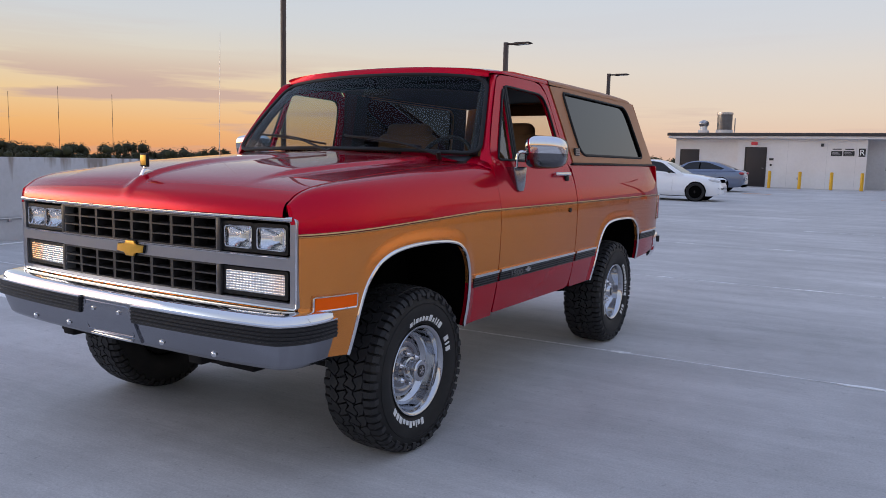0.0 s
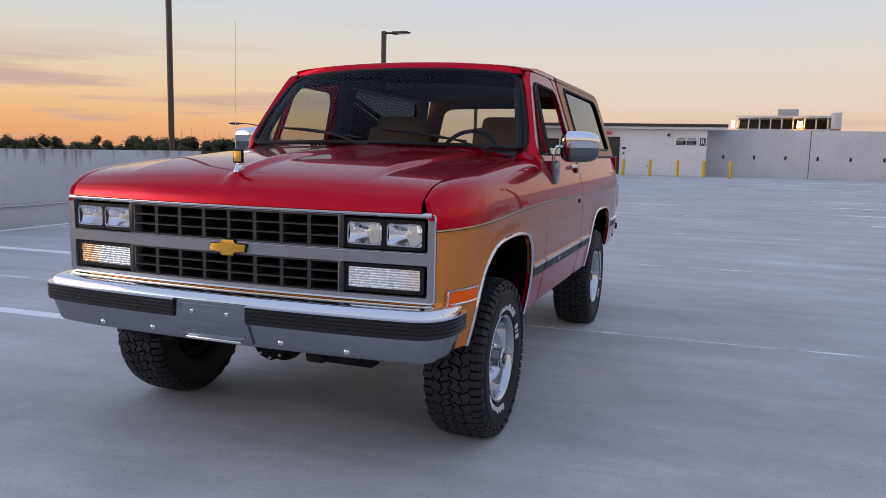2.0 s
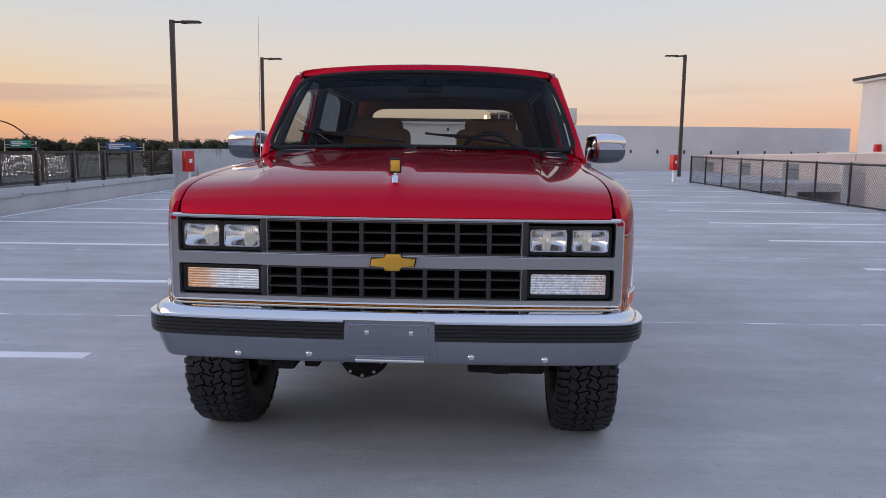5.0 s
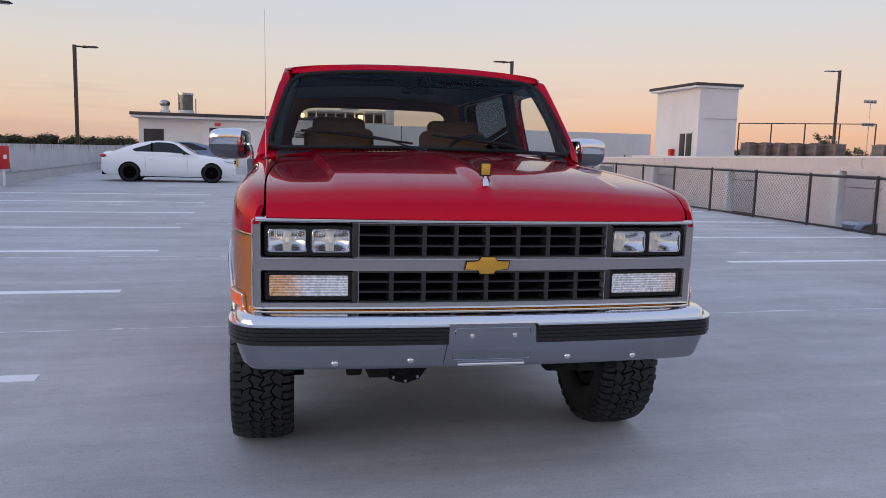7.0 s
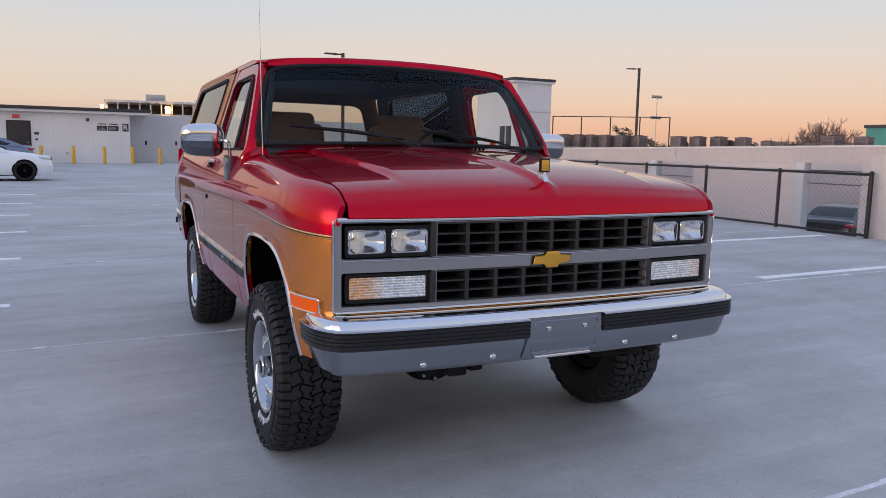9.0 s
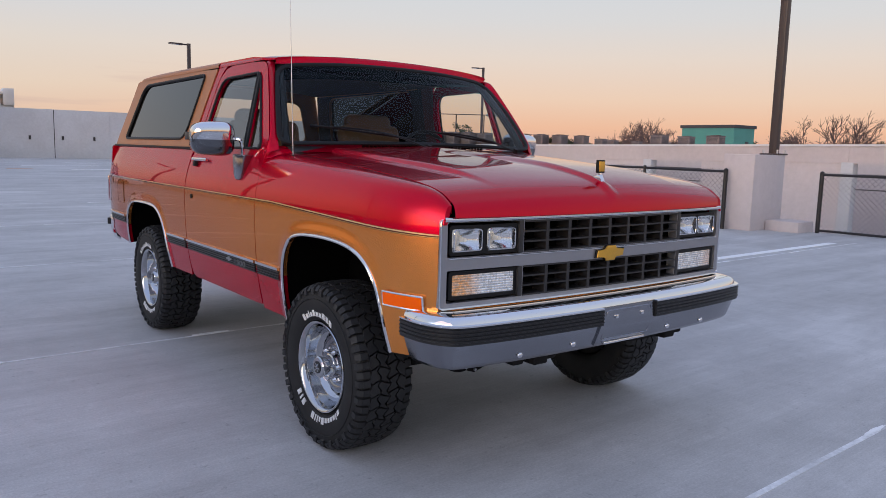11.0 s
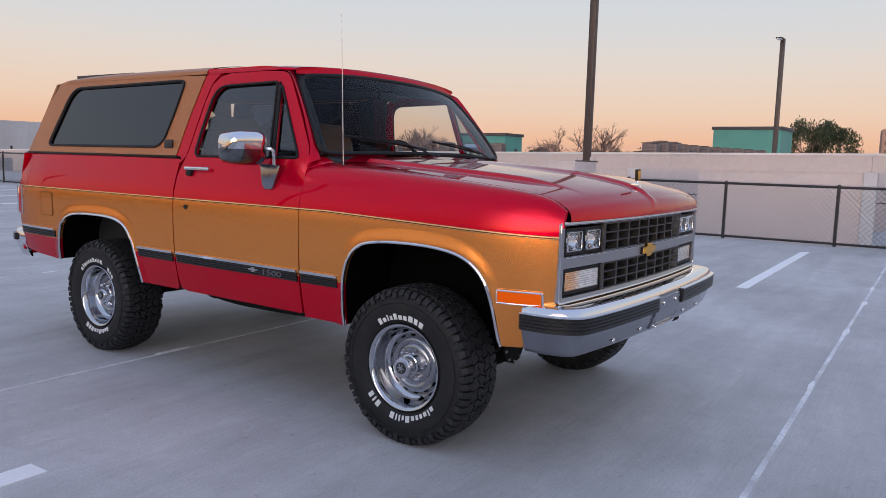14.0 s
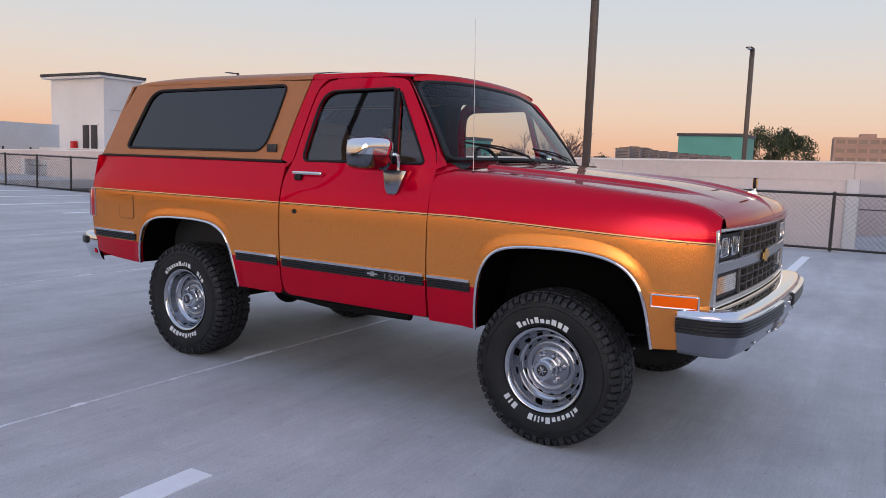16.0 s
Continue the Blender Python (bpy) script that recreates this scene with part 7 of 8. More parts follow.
far_wall = root("wall_east", FRAME, "cream painted concrete ramp wall with recessed bays", "wall", kind="structure")


def beam_top(v):
    return 1.72 - 0.0125 * (v - 2.0)


for k in range(-4, 7):
    # panel, opening, column, and the sloping beam over them
    v0 = 5.12 + 5.86 * k
    top = beam_top(v0)
    bm = bmesh.new()
    box(bm, (17.0, v0 + 0.302, -5.0), (17.218, v0 + 4.20, beam_top(v0 + 4.2) - 0.36), 0.006)
    part("panel", bm, PINK_WALL, far_wall)
    bm = bmesh.new()
    box(bm, (16.93, v0, -5.0), (17.218, v0 + 0.30, top - 0.40), 0.02)
    part("column", bm, CONCRETE_WALL, far_wall)
    for z in (0.62, 0.98):
        bm = bmesh.new()
        cyl(bm, (17.15, v0 - 1.7, z), (17.15, v0 + 0.04, z), 0.014, n=6)
        part("cable", bm, POLE_PAINT, far_wall)
    bm = bmesh.new()
    a, b = v0 + 0.15, v0 + 6.004
    ends = [[bm.verts.new((u, v, beam_top(v) + z)) for u, z in ((16.985, -0.42), (17.6, -0.42), (17.6, 0.0), (16.985, 0.0))] for v in (a, b)]
    bridge(bm, ends, False, True, True)
    part("beam", bm, PINK_WALL, far_wall)
    bm = bmesh.new()
    ends = [[bm.verts.new((u, v, beam_top(v) + z)) for u, z in ((16.955, 0.002), (17.7, 0.002), (17.7, 0.05), (16.955, 0.05))] for v in (a, b)]
    bridge(bm, ends, False, True, True)
    part("coping", bm, WHITE_WALL, far_wall)
    if k % 2:
        bm = bmesh.new()
        w = v0 + 5.0
        tube(bm, curve_through([(16.975, w, beam_top(w)), (16.96, w + 0.03, beam_top(w) - 0.16), (16.975, w - 0.04, beam_top(w) - 0.34)], 4), 0.012, 6)
        part("drip_loop", bm, STEEL, far_wall)
# the wall on the far side of the next ramp lane, seen through the openings
bm = bmesh.new()
ends = [[bm.verts.new((u, v, z)) for u, z in ((24.7, -5.0), (24.98, -5.0), (24.98, 1.5), (24.7, 1.5))] for v in (-24.0, 43.0)]
bridge(bm, ends, False, True, True)
part("back_wall", bm, PINK_WALL, far_wall)
bm = bmesh.new()
box(bm, (17.12, 21.2, -1.9), (17.218, 22.6, -0.6), 0.02)
part("brown_hatch", bm, material("brown hatch", (0.10, 0.05, 0.035), 0.7, fine=0.1), far_wall)

# pier with the tall light pole
bm = bmesh.new()
box(bm, (10.48, 4.2, -1.0), (11.62, 4.82, 1.41), 0.02)
ob = finish("pier", bm, PINK_WALL)
ob.matrix_world = FRAME
tagged(ob, "cream concrete pier under the light pole", "pier", kind="structure")
bm = bmesh.new()
box(bm, (11.0, 3.55, -1.6), (11.6, 4.19, 0.2), 0.02)
ob = finish("pier_foot", bm, PINK_WALL)
ob.matrix_world = FRAME
tagged(ob, "low concrete curb beside the pier", "curb", kind="structure")
light_pole(11.5, 4.38, 1.41 - deck_z(4.38), 9.0, 180, "tall bronze light pole on a concrete pier", 0.072)

# neighbouring flat roof
bm = bmesh.new()
box(bm, (25.0, -40, -9.0), (120, 75, 1.55))
ob = finish("neighbour_roof", bm, WHITE_WALL)
ob.matrix_world = FRAME
tagged(ob, "white flat roof of the neighbouring building", "building", kind="structure")
bm = bmesh.new()
box(bm, (38, -30, 1.552), (38.4, 60, 1.78), 0.02)
box(bm, (95, -30, 1.552), (95.4, 60, 1.95), 0.02)
ob = finish("roof_curb", bm, WHITE_WALL)
ob.matrix_world = FRAME
tagged(ob, "white roof curb on the neighbouring building", "curb", kind="structure")
ROOF = 1.552


def lift_tower():
    u0, u1, v0, v1, top = 32.7, 36.1, 50.45, 57.05, 6.95
    ob = root("lift_tower", FRAME, "white rendered lift tower with a dark overhanging roof", "building")
    bm = bmesh.new()
    box(bm, (u0, v0, ROOF), (u1, v1, top))
    part("wall", bm, TOWER_WALL, ob)
    bm = bmesh.new()
    box(bm, (u0 - 0.5, v0 - 0.25, top + 0.003), (u1 + 0.15, v1 + 0.5, top + 0.16))
    part("soffit", bm, TOWER_WALL, ob)
    bm = bmesh.new()
    box(bm, (u0 - 0.56, v0 - 0.31, top + 0.163), (u1 + 0.21, v1 + 0.56, top + 0.38), 0.02)
    part("roof", bm, DARK_ROOF, ob)
    for a, b in ((51.25, 52.0), (52.25, 53.0)):
        bm = bmesh.new()
        box(bm, (u0 - 0.06, a, ROOF), (u0 - 0.005, b, ROOF + 1.85), 0.01)
        d = part("door", bm, DOOR_DARK, ob, "dark glazed door")
    bm = bmesh.new()
    box(bm, (u0 - 0.09, 51.1, ROOF + 1.86), (u0 - 0.005, 53.15, ROOF + 1.98), 0.01)
    part("door_head", bm, TOWER_WALL, ob)
    bm = bmesh.new()
    box(bm, (u0 - 0.4, 53.65, ROOF), (u0 - 0.06, 54.1, ROOF + 0.6), 0.02)
    part("red_cabinet", bm, RED_BOX, ob, "red hose cabinet")
    bm = bmesh.new()
    box(bm, (u0 + 0.5, v0 - 0.05, ROOF + 3.0), (u1, v0 - 0.004, ROOF + 3.06))
    part("trim_line", bm, STEEL, ob)


lift_tower()


def roof_fence():
    a, b = Vector((35.9, 49.8, ROOF)), Vector((43.3, 43.9, ROOF))
    ob = root("roof_fence", FRAME, "tall dark wire fence on the neighbouring roof", "fence")
    n = 5
    for i in range(n):
        p = a.lerp(b, i / (n - 1))
        bm = bmesh.new()
        cyl(bm, p, p + Vector((0, 0, 2.75)), 0.05, n=8)
        part("post", bm, FENCE_BLACK, ob)
    for z in (0.1, 2.72):
        bm = bmesh.new()
        cyl(bm, a + Vector((0, 0, z)), b + Vector((0, 0, z)), 0.035, n=8)
        part("rail", bm, FENCE_BLACK, ob)


roof_fence()


def ac_unit():
    ob = root("rooftop_unit", pose(0, 0, 0), "weathered brown rooftop condenser unit", "condenser", "rooftop condensers")
    bm = bmesh.new()
    box(bm, (-0.42, -0.42, 0.06), (0.42, 0.42, 0.96), 0.04)
    part("casing", bm, AC_METAL, ob)
    for k in range(9):
        bm = bmesh.new()
        z = 0.13 + 0.085 * k
        box(bm, (-0.428, -0.34, z), (0.428, 0.34, z + 0.03))
        box(bm, (-0.34, -0.428, z), (0.34, 0.428, z + 0.03))
        part("louvre", bm, DARK_ROOF, ob)
    bm = bmesh.new()
    box(bm, (-0.45, -0.45, 0.96), (0.45, 0.45, 1.02), 0.015)
    part("lid", bm, AC_METAL, ob)
    bm = bmesh.new()
    cyl(bm, (0, 0, 1.02), (0, 0, 1.06), 0.32, n=20)
    part("fan_guard", bm, DARK_ROOF, ob)
    bm = bmesh.new()
    box(bm, (-0.4, -0.4, -0.1), (0.4, 0.4, 0.058))
    part("stand", bm, STEEL, ob)
    return ob


def bearing(x0, y0, az, d):
    return x0 + d * math.cos(radians(az)), y0 + d * math.sin(radians(az))


unit = ac_unit()
spots = []
for i in range(11):
    az, d = 21.2 - 0.76 * i, 45.0 + 1.6 * i
    spots.append((*bearing(-3.2, -2.7, az, d), 1.0 if i < 3 else 0.92))
for az, d in ((36.2, 47), (34.4, 49), (32.4, 46)):
    spots.append((*bearing(-3.2, -2.7, az, d), 0.92))
for az, d in ((47.8, 50), (46.5, 50), (45.1, 50), (43.5, 51), (41.9, 62), (41.0, 66), (39.2, 70), (37.2, 72)):
    spots.append((*bearing(-1.7, -3.4, az, d), 0.88))
for az in (56.8, 55.8, 54.9, 53.9, 52.7, 51.5):
    spots.append((*bearing(-0.8, -3.7, az, 56), 1.05))
for i, (x, y, k) in enumerate(spots):
    m = pose(x, y, ROOF + 0.12, 0, 0, 3 + (i * 7) % 11) @ Matrix.Diagonal((k, k, k, 1))
    if i == 0:
        unit.matrix_world = m
    else:
        c = copy_thing(unit, pose(x, y, ROOF + 0.12, 0, 0, 3 + (i * 7) % 11))
        c.scale = (k, k, k * (1.12 if i < 11 else 0.84))


def green_box(name, x0, x1, y0, y1, top, label):
    ob = root(name, pose(0, 0, 0), label, "building")
    bm = bmesh.new()
    box(bm, (x0, y0, ROOF), (x1, y1, top))
    part("wall", bm, GREEN_WALL, ob)
    bm = bmesh.new()
    box(bm, (x0 - 0.15, y0 - 0.15, top + 0.003), (x1 + 0.15, y1 + 0.15, top + 0.3), 0.02)
    part("roof", bm, DARK_ROOF, ob)
    bm = bmesh.new()
    box(bm, (x0 + 2.0, y0 - 0.06, ROOF + 0.6), (x0 + 2.5, y0 - 0.005, ROOF + 1.2))
    part("meter_box", bm, DARK_ROOF, ob)


green_box("plant_room", 73.5, 78.5, 13.9, 20.2, 5.1, "teal metal rooftop plant room with a dark roof")
green_box("plant_room", 63.5, 67.0, 38.2, 44.0, 4.0, "low teal metal rooftop plant room")

# more poles beyond
light_pole(0, 0, 0, 6.6, 180, "bronze light pole on the neighbouring roof", 0.11, world_m=pose(39.5, 7.1, ROOF))
light_pole(0, 0, 0, 6.15, 160, "bronze light pole beyond the ramp", 0.075, world_m=pose(36.4, 43.3, ROOF))

# ---- ground and distance ----
bm = bmesh.new()
bmesh.ops.create_circle(bm, cap_ends=True, segments=64, radius=4000)
ob = finish("ground", bm, FIELD)
ob.matrix_world = pose(0, 0, -11.0)
tagged(ob, "dark distant ground far below the deck", "ground", kind="structure")
bm = bmesh.new()
box(bm, (LEFT - 0.2, FRONT - 0.2, -11), (RIGHT, BACK + 4.5, -0.36))
ob = finish("garage_storeys", bm, CONCRETE_WALL)
ob.matrix_world = FRAME
tagged(ob, "concrete storeys of the garage under the deck", "building", kind="structure")


def leaf_clumps(verts, faces, rng, centre, size, count, leaf):
    """Small bent leaf cards scattered through a rounded, uneven crown."""
    for _ in range(count):
        while True:
            p = Vector((rng.uniform(-1, 1), rng.uniform(-1, 1), rng.uniform(-1, 1)))
            if 0.15 < p.length < 1:
                break
        bump = 0.78 + 0.3 * noise.noise(p * 2.3 + Vector(centre) * 0.13)
        q = Vector((p.x * size[0], p.y * size[1], p.z * size[2])) * bump + Vector(centre)
        a = Vector((rng.gauss(0, 1), rng.gauss(0, 1), rng.gauss(0, 1))).normalized()
        b = a.orthogonal().normalized()
        k = leaf * rng.uniform(0.6, 1.3)
        i = len(verts)
        verts += [q - a * k, q + b * k * 0.6, q + a * k, q - b * k * 0.6 + Vector((0, 0, -0.15 * k))]
        faces.append((i, i + 1, i + 2, i + 3))


core = bmesh.new()
bmesh.ops.create_icosphere(core, subdivisions=1, radius=0.86)
core.verts.index_update()
LUMP_VERTS = [v.co.copy() for v in core.verts]
LUMP_FACES = [tuple(v.index for v in f.verts) for f in core.faces]
core.free()


def d_scale(x, y):
    return math.hypot(x, y) / 200


def woods(name, az0, az1, step, d0, d1, top0, top1, label, seed, leaf=0.21, gap=(0, 0)):
    rng = random.Random(seed)
    verts, faces = [], []
    az = az0
    while az < az1:
        d = rng.uniform(d0, d1)
        x, y = bearing(0, 0, az, d)
        top = rng.uniform(top0, top1) * d / d0
        if gap[0] < az < gap[1]:
            az += step
            continue
        w = rng.uniform(4.0, 7.5) * d / 220
        h = rng.uniform(4.5, 8)
        for _ in range(13):
            # one lump of foliage with leaves close over it
            a, out = rng.uniform(0, 2 * math.pi), rng.uniform(0.0, 0.75)
            rise = rng.uniform(-0.55, 0.78) * math.sqrt(1 - out * out)
            r = rng.uniform(0.16, 0.30) * w
            c = Vector((x + w * out * math.cos(a), y + w * out * math.sin(a), top - h * 0.9 + h * rise))
            base = len(verts)
            for q in LUMP_VERTS:
                verts.append(c + q * r * (0.85 + 0.35 * noise.noise(q * 2.2 + c * 0.4)))
            faces += [tuple(i + base for i in f) for f in LUMP_FACES]
            for _ in range(64):
                d = Vector((rng.gauss(0, 1), rng.gauss(0, 1), rng.gauss(0.3, 1))).normalized()
                q = c + d * r * rng.uniform(0.92, 1.12)
                e = d.orthogonal().normalized()
                f = d.cross(e)
                t = rng.uniform(0, 6.28)
                e, f = e * math.cos(t) + f * math.sin(t) + d * rng.uniform(-0.5, 0.5), f * math.cos(t) - e * math.sin(t)
                k = leaf * d_scale(x, y) * rng.uniform(0.6, 1.4)
                i = len(verts)
                verts += [q - e * k, q + f * k * 0.6, q + e * k, q - f * k * 0.6]
                faces.append((i, i + 1, i + 2, i + 3))
        az += step * rng.uniform(0.6, 1.4)
    me = bpy.data.meshes.new(name)
    me.from_pydata([tuple(v) for v in verts], [], faces)
    ob = dress(name, me, FAR_LEAVES, None, "", 0)
    return tagged(ob, label, "woods", kind="stuff")


woods("far_woods", 98, 132, 0.7, 700, 860, 3.0, 5.6, "low dark line of trees beyond the road", 3)
woods("far_woods", 128, 215, 0.7, 230, 300, 1.9, 4.0, "dark line of distant trees behind the parapet", 4)
woods("far_woods", 98, 215, 1.0, 180, 210, -0.6, 1.6, "nearer band of dark trees behind the parapet", 5, gap=(114, 128.5))
woods("far_woods", -30, 60, 0.9, 330, 420, 4.0, 8.0, "low distant trees beyond the neighbouring roof", 8, 0.24)


def tree_limbs(bm, rng, p, d, length, r, depth, tips, sturdy=True):
    q = p + d * length
    mid = p.lerp(q, 0.5) + Vector((rng.gauss(0, 1), rng.gauss(0, 1), 0)) * length * 0.05
    tube(bm, [p, mid, q], lambda t: r * (1 - 0.4 * t), 5 if depth > 1 else 3)
    if depth == 0:
        tips.append(q)
        return
    for k in range(3 if depth > 1 else 4):
        turn = Vector((rng.gauss(0, 1), rng.gauss(0, 1), rng.gauss(0.25, 0.6)))
        e = (d * 1.1 + turn * (0.62 if r > 0.05 else 0.5)).normalized()
        tree_limbs(bm, rng, p.lerp(q, rng.uniform(0.55, 1.0)), e, length * rng.uniform(0.62, 0.8), r * (0.56 if sturdy else 0.66), depth - 1, tips, sturdy)


def tree(x, y, base, height, label, seed, leafy=0, leaf=0.35, slim=1.0, depth=4, clump=0.085):
    rng = random.Random(seed)
    ob = root("tree", pose(x, y, base) @ Matrix.Diagonal((slim, slim, 1, 1)), label, "tree")
    bm = bmesh.new()
    tips = []
    tree_limbs(bm, rng, Vector((0, 0, 0)), Vector((0, 0, 1)), height * 0.36, height * (0.028 if leafy > 5 else 0.017), depth, tips, leafy > 5)
    part("trunk", bm, BARK, ob, sharp=0)
    verts, faces = [], []
    if leafy:
        for p in tips:
            leaf_clumps(verts, faces, rng, tuple(p), (height * clump, height * clump, height * clump * 0.7), leafy, leaf)
        me = bpy.data.meshes.new("crown")
        me.from_pydata([tuple(v) for v in verts], [], faces)
        tagged(dress("crown", me, LEAVES, ob, "", 0), kind="stuff")
    return ob


for i, (az, d, h) in enumerate(((40.2, 105, 16.5), (36.6, 112, 14.5), (28.2, 118, 15.5), (25.4, 112, 17.5), (23.2, 122, 15.0), (38.0, 130, 15.5), (27.0, 130, 15.5))):
    tree(*bearing(-3.2, -2.7, az, d), -11.0, h + 2.6, "bare grey-brown tree beyond the neighbouring roof", 20 + i, 0, 0.12, depth=6)
tree(*bearing(-4.3, -1.5, 8.9, 118), -11.0, 25.0, "round green tree beyond the neighbouring roof", 41, 190, 0.19, slim=0.62)
tree(*bearing(-4.3, -1.5, 5.9, 140), -11.0, 17.0, "dark green tree beyond the neighbouring roof", 42, 120, 0.2)
for i, (az, d, h) in enumerate(((53.5, 120, 18.5), (55.2, 125, 17.0), (51.2, 118, 19.0), (57.2, 130, 16.5))):
    tree(*bearing(-0.8, -3.7, az, d), -11.0, h - 1.2, "dark flat-topped tree beyond the lift tower", 50 + i, 46, 0.15, clump=0.036)


OFFICE_WALL = material("dusty pink office cladding", (0.42, 0.27, 0.22), 0.8, second=(0.34, 0.21, 0.17), scale=0.2, amount=0.5)
OFFICE_GLASS = material("dim office glass", (0.16, 0.10, 0.09), 0.3)


def office_block():
    ob = root("office_block", pose(*bearing(-4.3, -1.5, 2.6, 300), 0, 0, 0, 8), "distant pinkish office block with rows of dark windows", "building")
    bm = bmesh.new()
    box(bm, (-8, -15, -11), (8, 16, 15.5))
    part("wall", bm, OFFICE_WALL, ob)
    bm = bmesh.new()
    box(bm, (-3, 3, 15.5), (3, 8, 17.0), 0.1)
    part("roof_box", bm, OFFICE_WALL, ob)
    for f in range(5):
        for k in range(9):
            bm = bmesh.new()
            y = -14.2 + 3.35 * k
            box(bm, (-8.05, y, 1.4 + 3.0 * f), (-7.9, y + 2.6, 2.7 + 3.0 * f))
            part("window", bm, OFFICE_GLASS, ob)


office_block()


def far_hall():
    """The open-framed building past the tall wall, with a lit lamp."""
    ob = root("far_building", pose(15.8, 216, 0, 0, 0, -4), "distant open-framed building with a lit orange lamp", "building")
    bm = bmesh.new()
    box(bm, (-12.5, 0, -11), (12.5, 14, 9.2))
    part("wall", bm, CONCRETE_WALL, ob)
    bm = bmesh.new()
    box(bm, (-12.7, -0.6, 12.0), (11.4, 14, 12.6), 0.05)
    part("roof", bm, WHITE_WALL, ob)
    bm = bmesh.new()
    box(bm, (10.2, -0.7, 9.2), (12.6, 14, 13.4), 0.05)
    part("end_wall", bm, WHITE_WALL, ob)
    bm = bmesh.new()
    box(bm, (-12.4, 12, 9.203), (10.1, 13.9, 11.99))
    part("back_wall", bm, DARK_ROOF, ob)
    for k in range(9):
        bm = bmesh.new()
        x = -12.3 + 2.7 * k
        box(bm, (x, -0.4, 9.203), (x + 0.35, 0.1, 11.99))
        part("column", bm, WHITE_WALL, ob)
        bm = bmesh.new()
        tube(bm, [(x + 0.4, -0.1, 9.3), (x + 2.6, -0.1, 11.9)], 0.06, 5)
        part("brace", bm, POLE_PAINT, ob)
    bm = bmesh.new()
    box(bm, (-2.5, 2, 12.6), (2.5, 6, 14.4), 0.05)
    part("roof_unit", bm, STEEL, ob)
    bm = bmesh.new()
    box(bm, (2.3, -1.4, 9.4), (3.6, -0.65, 11.2), 0.05)
    part("lamp", bm, LAMP_GLOW, ob, "lit orange flood lamp")
    bm = bmesh.new()
    box(bm, (-13.6, -1.4, 9.3), (-12.8, -0.65, 11.2), 0.05)
    part("lamp", bm, LAMP_GLOW, ob, "lit orange flood lamp")


far_hall()

# thin masts on the western horizon
for az, d, h in ((151.2, 420, 40), (148.3, 420, 44), (145.0, 430, 42), (129.5, 600, 24), (128.8, 600, 26), (127.9, 600, 26), (126.9, 600, 22)):
    ob = root("radio_mast", pose(*bearing(2.5, -3, az, d), -11), "thin distant radio mast", "mast", "radio masts")
    bm = bmesh.new()
    cyl(bm, (0, 0, 0), (0, 0, h), 0.14, 0.1, 6)
    part("mast", bm, POLE_PAINT, ob)
    bm = bmesh.new()
    for z in (h * 0.4, h * 0.7):
        box(bm, (-0.5, -0.1, z), (0.5, 0.1, z + 0.3))
    part("crossarm", bm, POLE_PAINT, ob)

ob = root("floodlight_mast", pose(*bearing(-0.8, -3.7, 49.7, 190), -11), "distant lattice floodlight mast", "mast")
bm = bmesh.new()
cyl(bm, (0, 0, 0), (0, 0, 25.5), 0.14, 0.08, 8)
part("mast", bm, STEEL, ob)
for z in (20.5, 25.4):
    bm = bmesh.new()
    for k in range(4):
        box(bm, (-1.5 + 0.8 * k, -0.3, z), (-1.15 + 0.8 * k, 0.3, z + 0.6), 0.05)
    box(bm, (-1.6, -0.06, z - 0.1), (1.4, 0.06, z))
    part("lamp_bank", bm, STEEL, ob)

# street beyond the railing: a curved street lamp, a road sign and queued cars' lights
ob = root("street_lamp", pose(*bearing(1.2, -3.7, 120.8, 62), -11), "dark street lamp with a long curved arm", "street lamp")
bm = bmesh.new()
side_dir = Vector((math.cos(radians(212)), math.sin(radians(212)), 0))
tube(bm, curve_through([(0, 0, 0), (0, 0, 10.5), side_dir * 0.5 + Vector((0, 0, 12.2)), side_dir * 1.8 + Vector((0, 0, 13.6)), side_dir * 3.2 + Vector((0, 0, 14.1)), side_dir * 4.6 + Vector((0, 0, 14.15))], 6), lambda t: 0.07 - 0.035 * t, 8)
part("post", bm, POLE_PAINT, ob)
bm = bmesh.new()
e = side_dir * 4.6 + Vector((0, 0, 14.15))
bmesh.ops.create_uvsphere(bm, u_segments=10, v_segments=6, radius=1.0, matrix=Matrix.Translation(e) @ pose(0, 0, 0, 0, 0, 212) @ Matrix.Diagonal((0.5, 0.18, 0.1, 1)))
part("lamp_head", bm, POLE_PAINT, ob)

rng = random.Random(12)
bm = bmesh.new()
p = [bearing(1, -3.7, a, d) for a, d in ((127, 150), (117, 150), (118.5, 900), (122.5, 900))]
bm.faces.new([bm.verts.new((x, y, -10.9)) for x, y in p])
ob = finish("road", bm, material("far asphalt", (0.06, 0.06, 0.062), 0.8, fine=0.1, scale=0.2))
tagged(ob, "wide asphalt road far below the deck", "road", kind="structure")
bm_body, bm_light = bmesh.new(), bmesh.new()
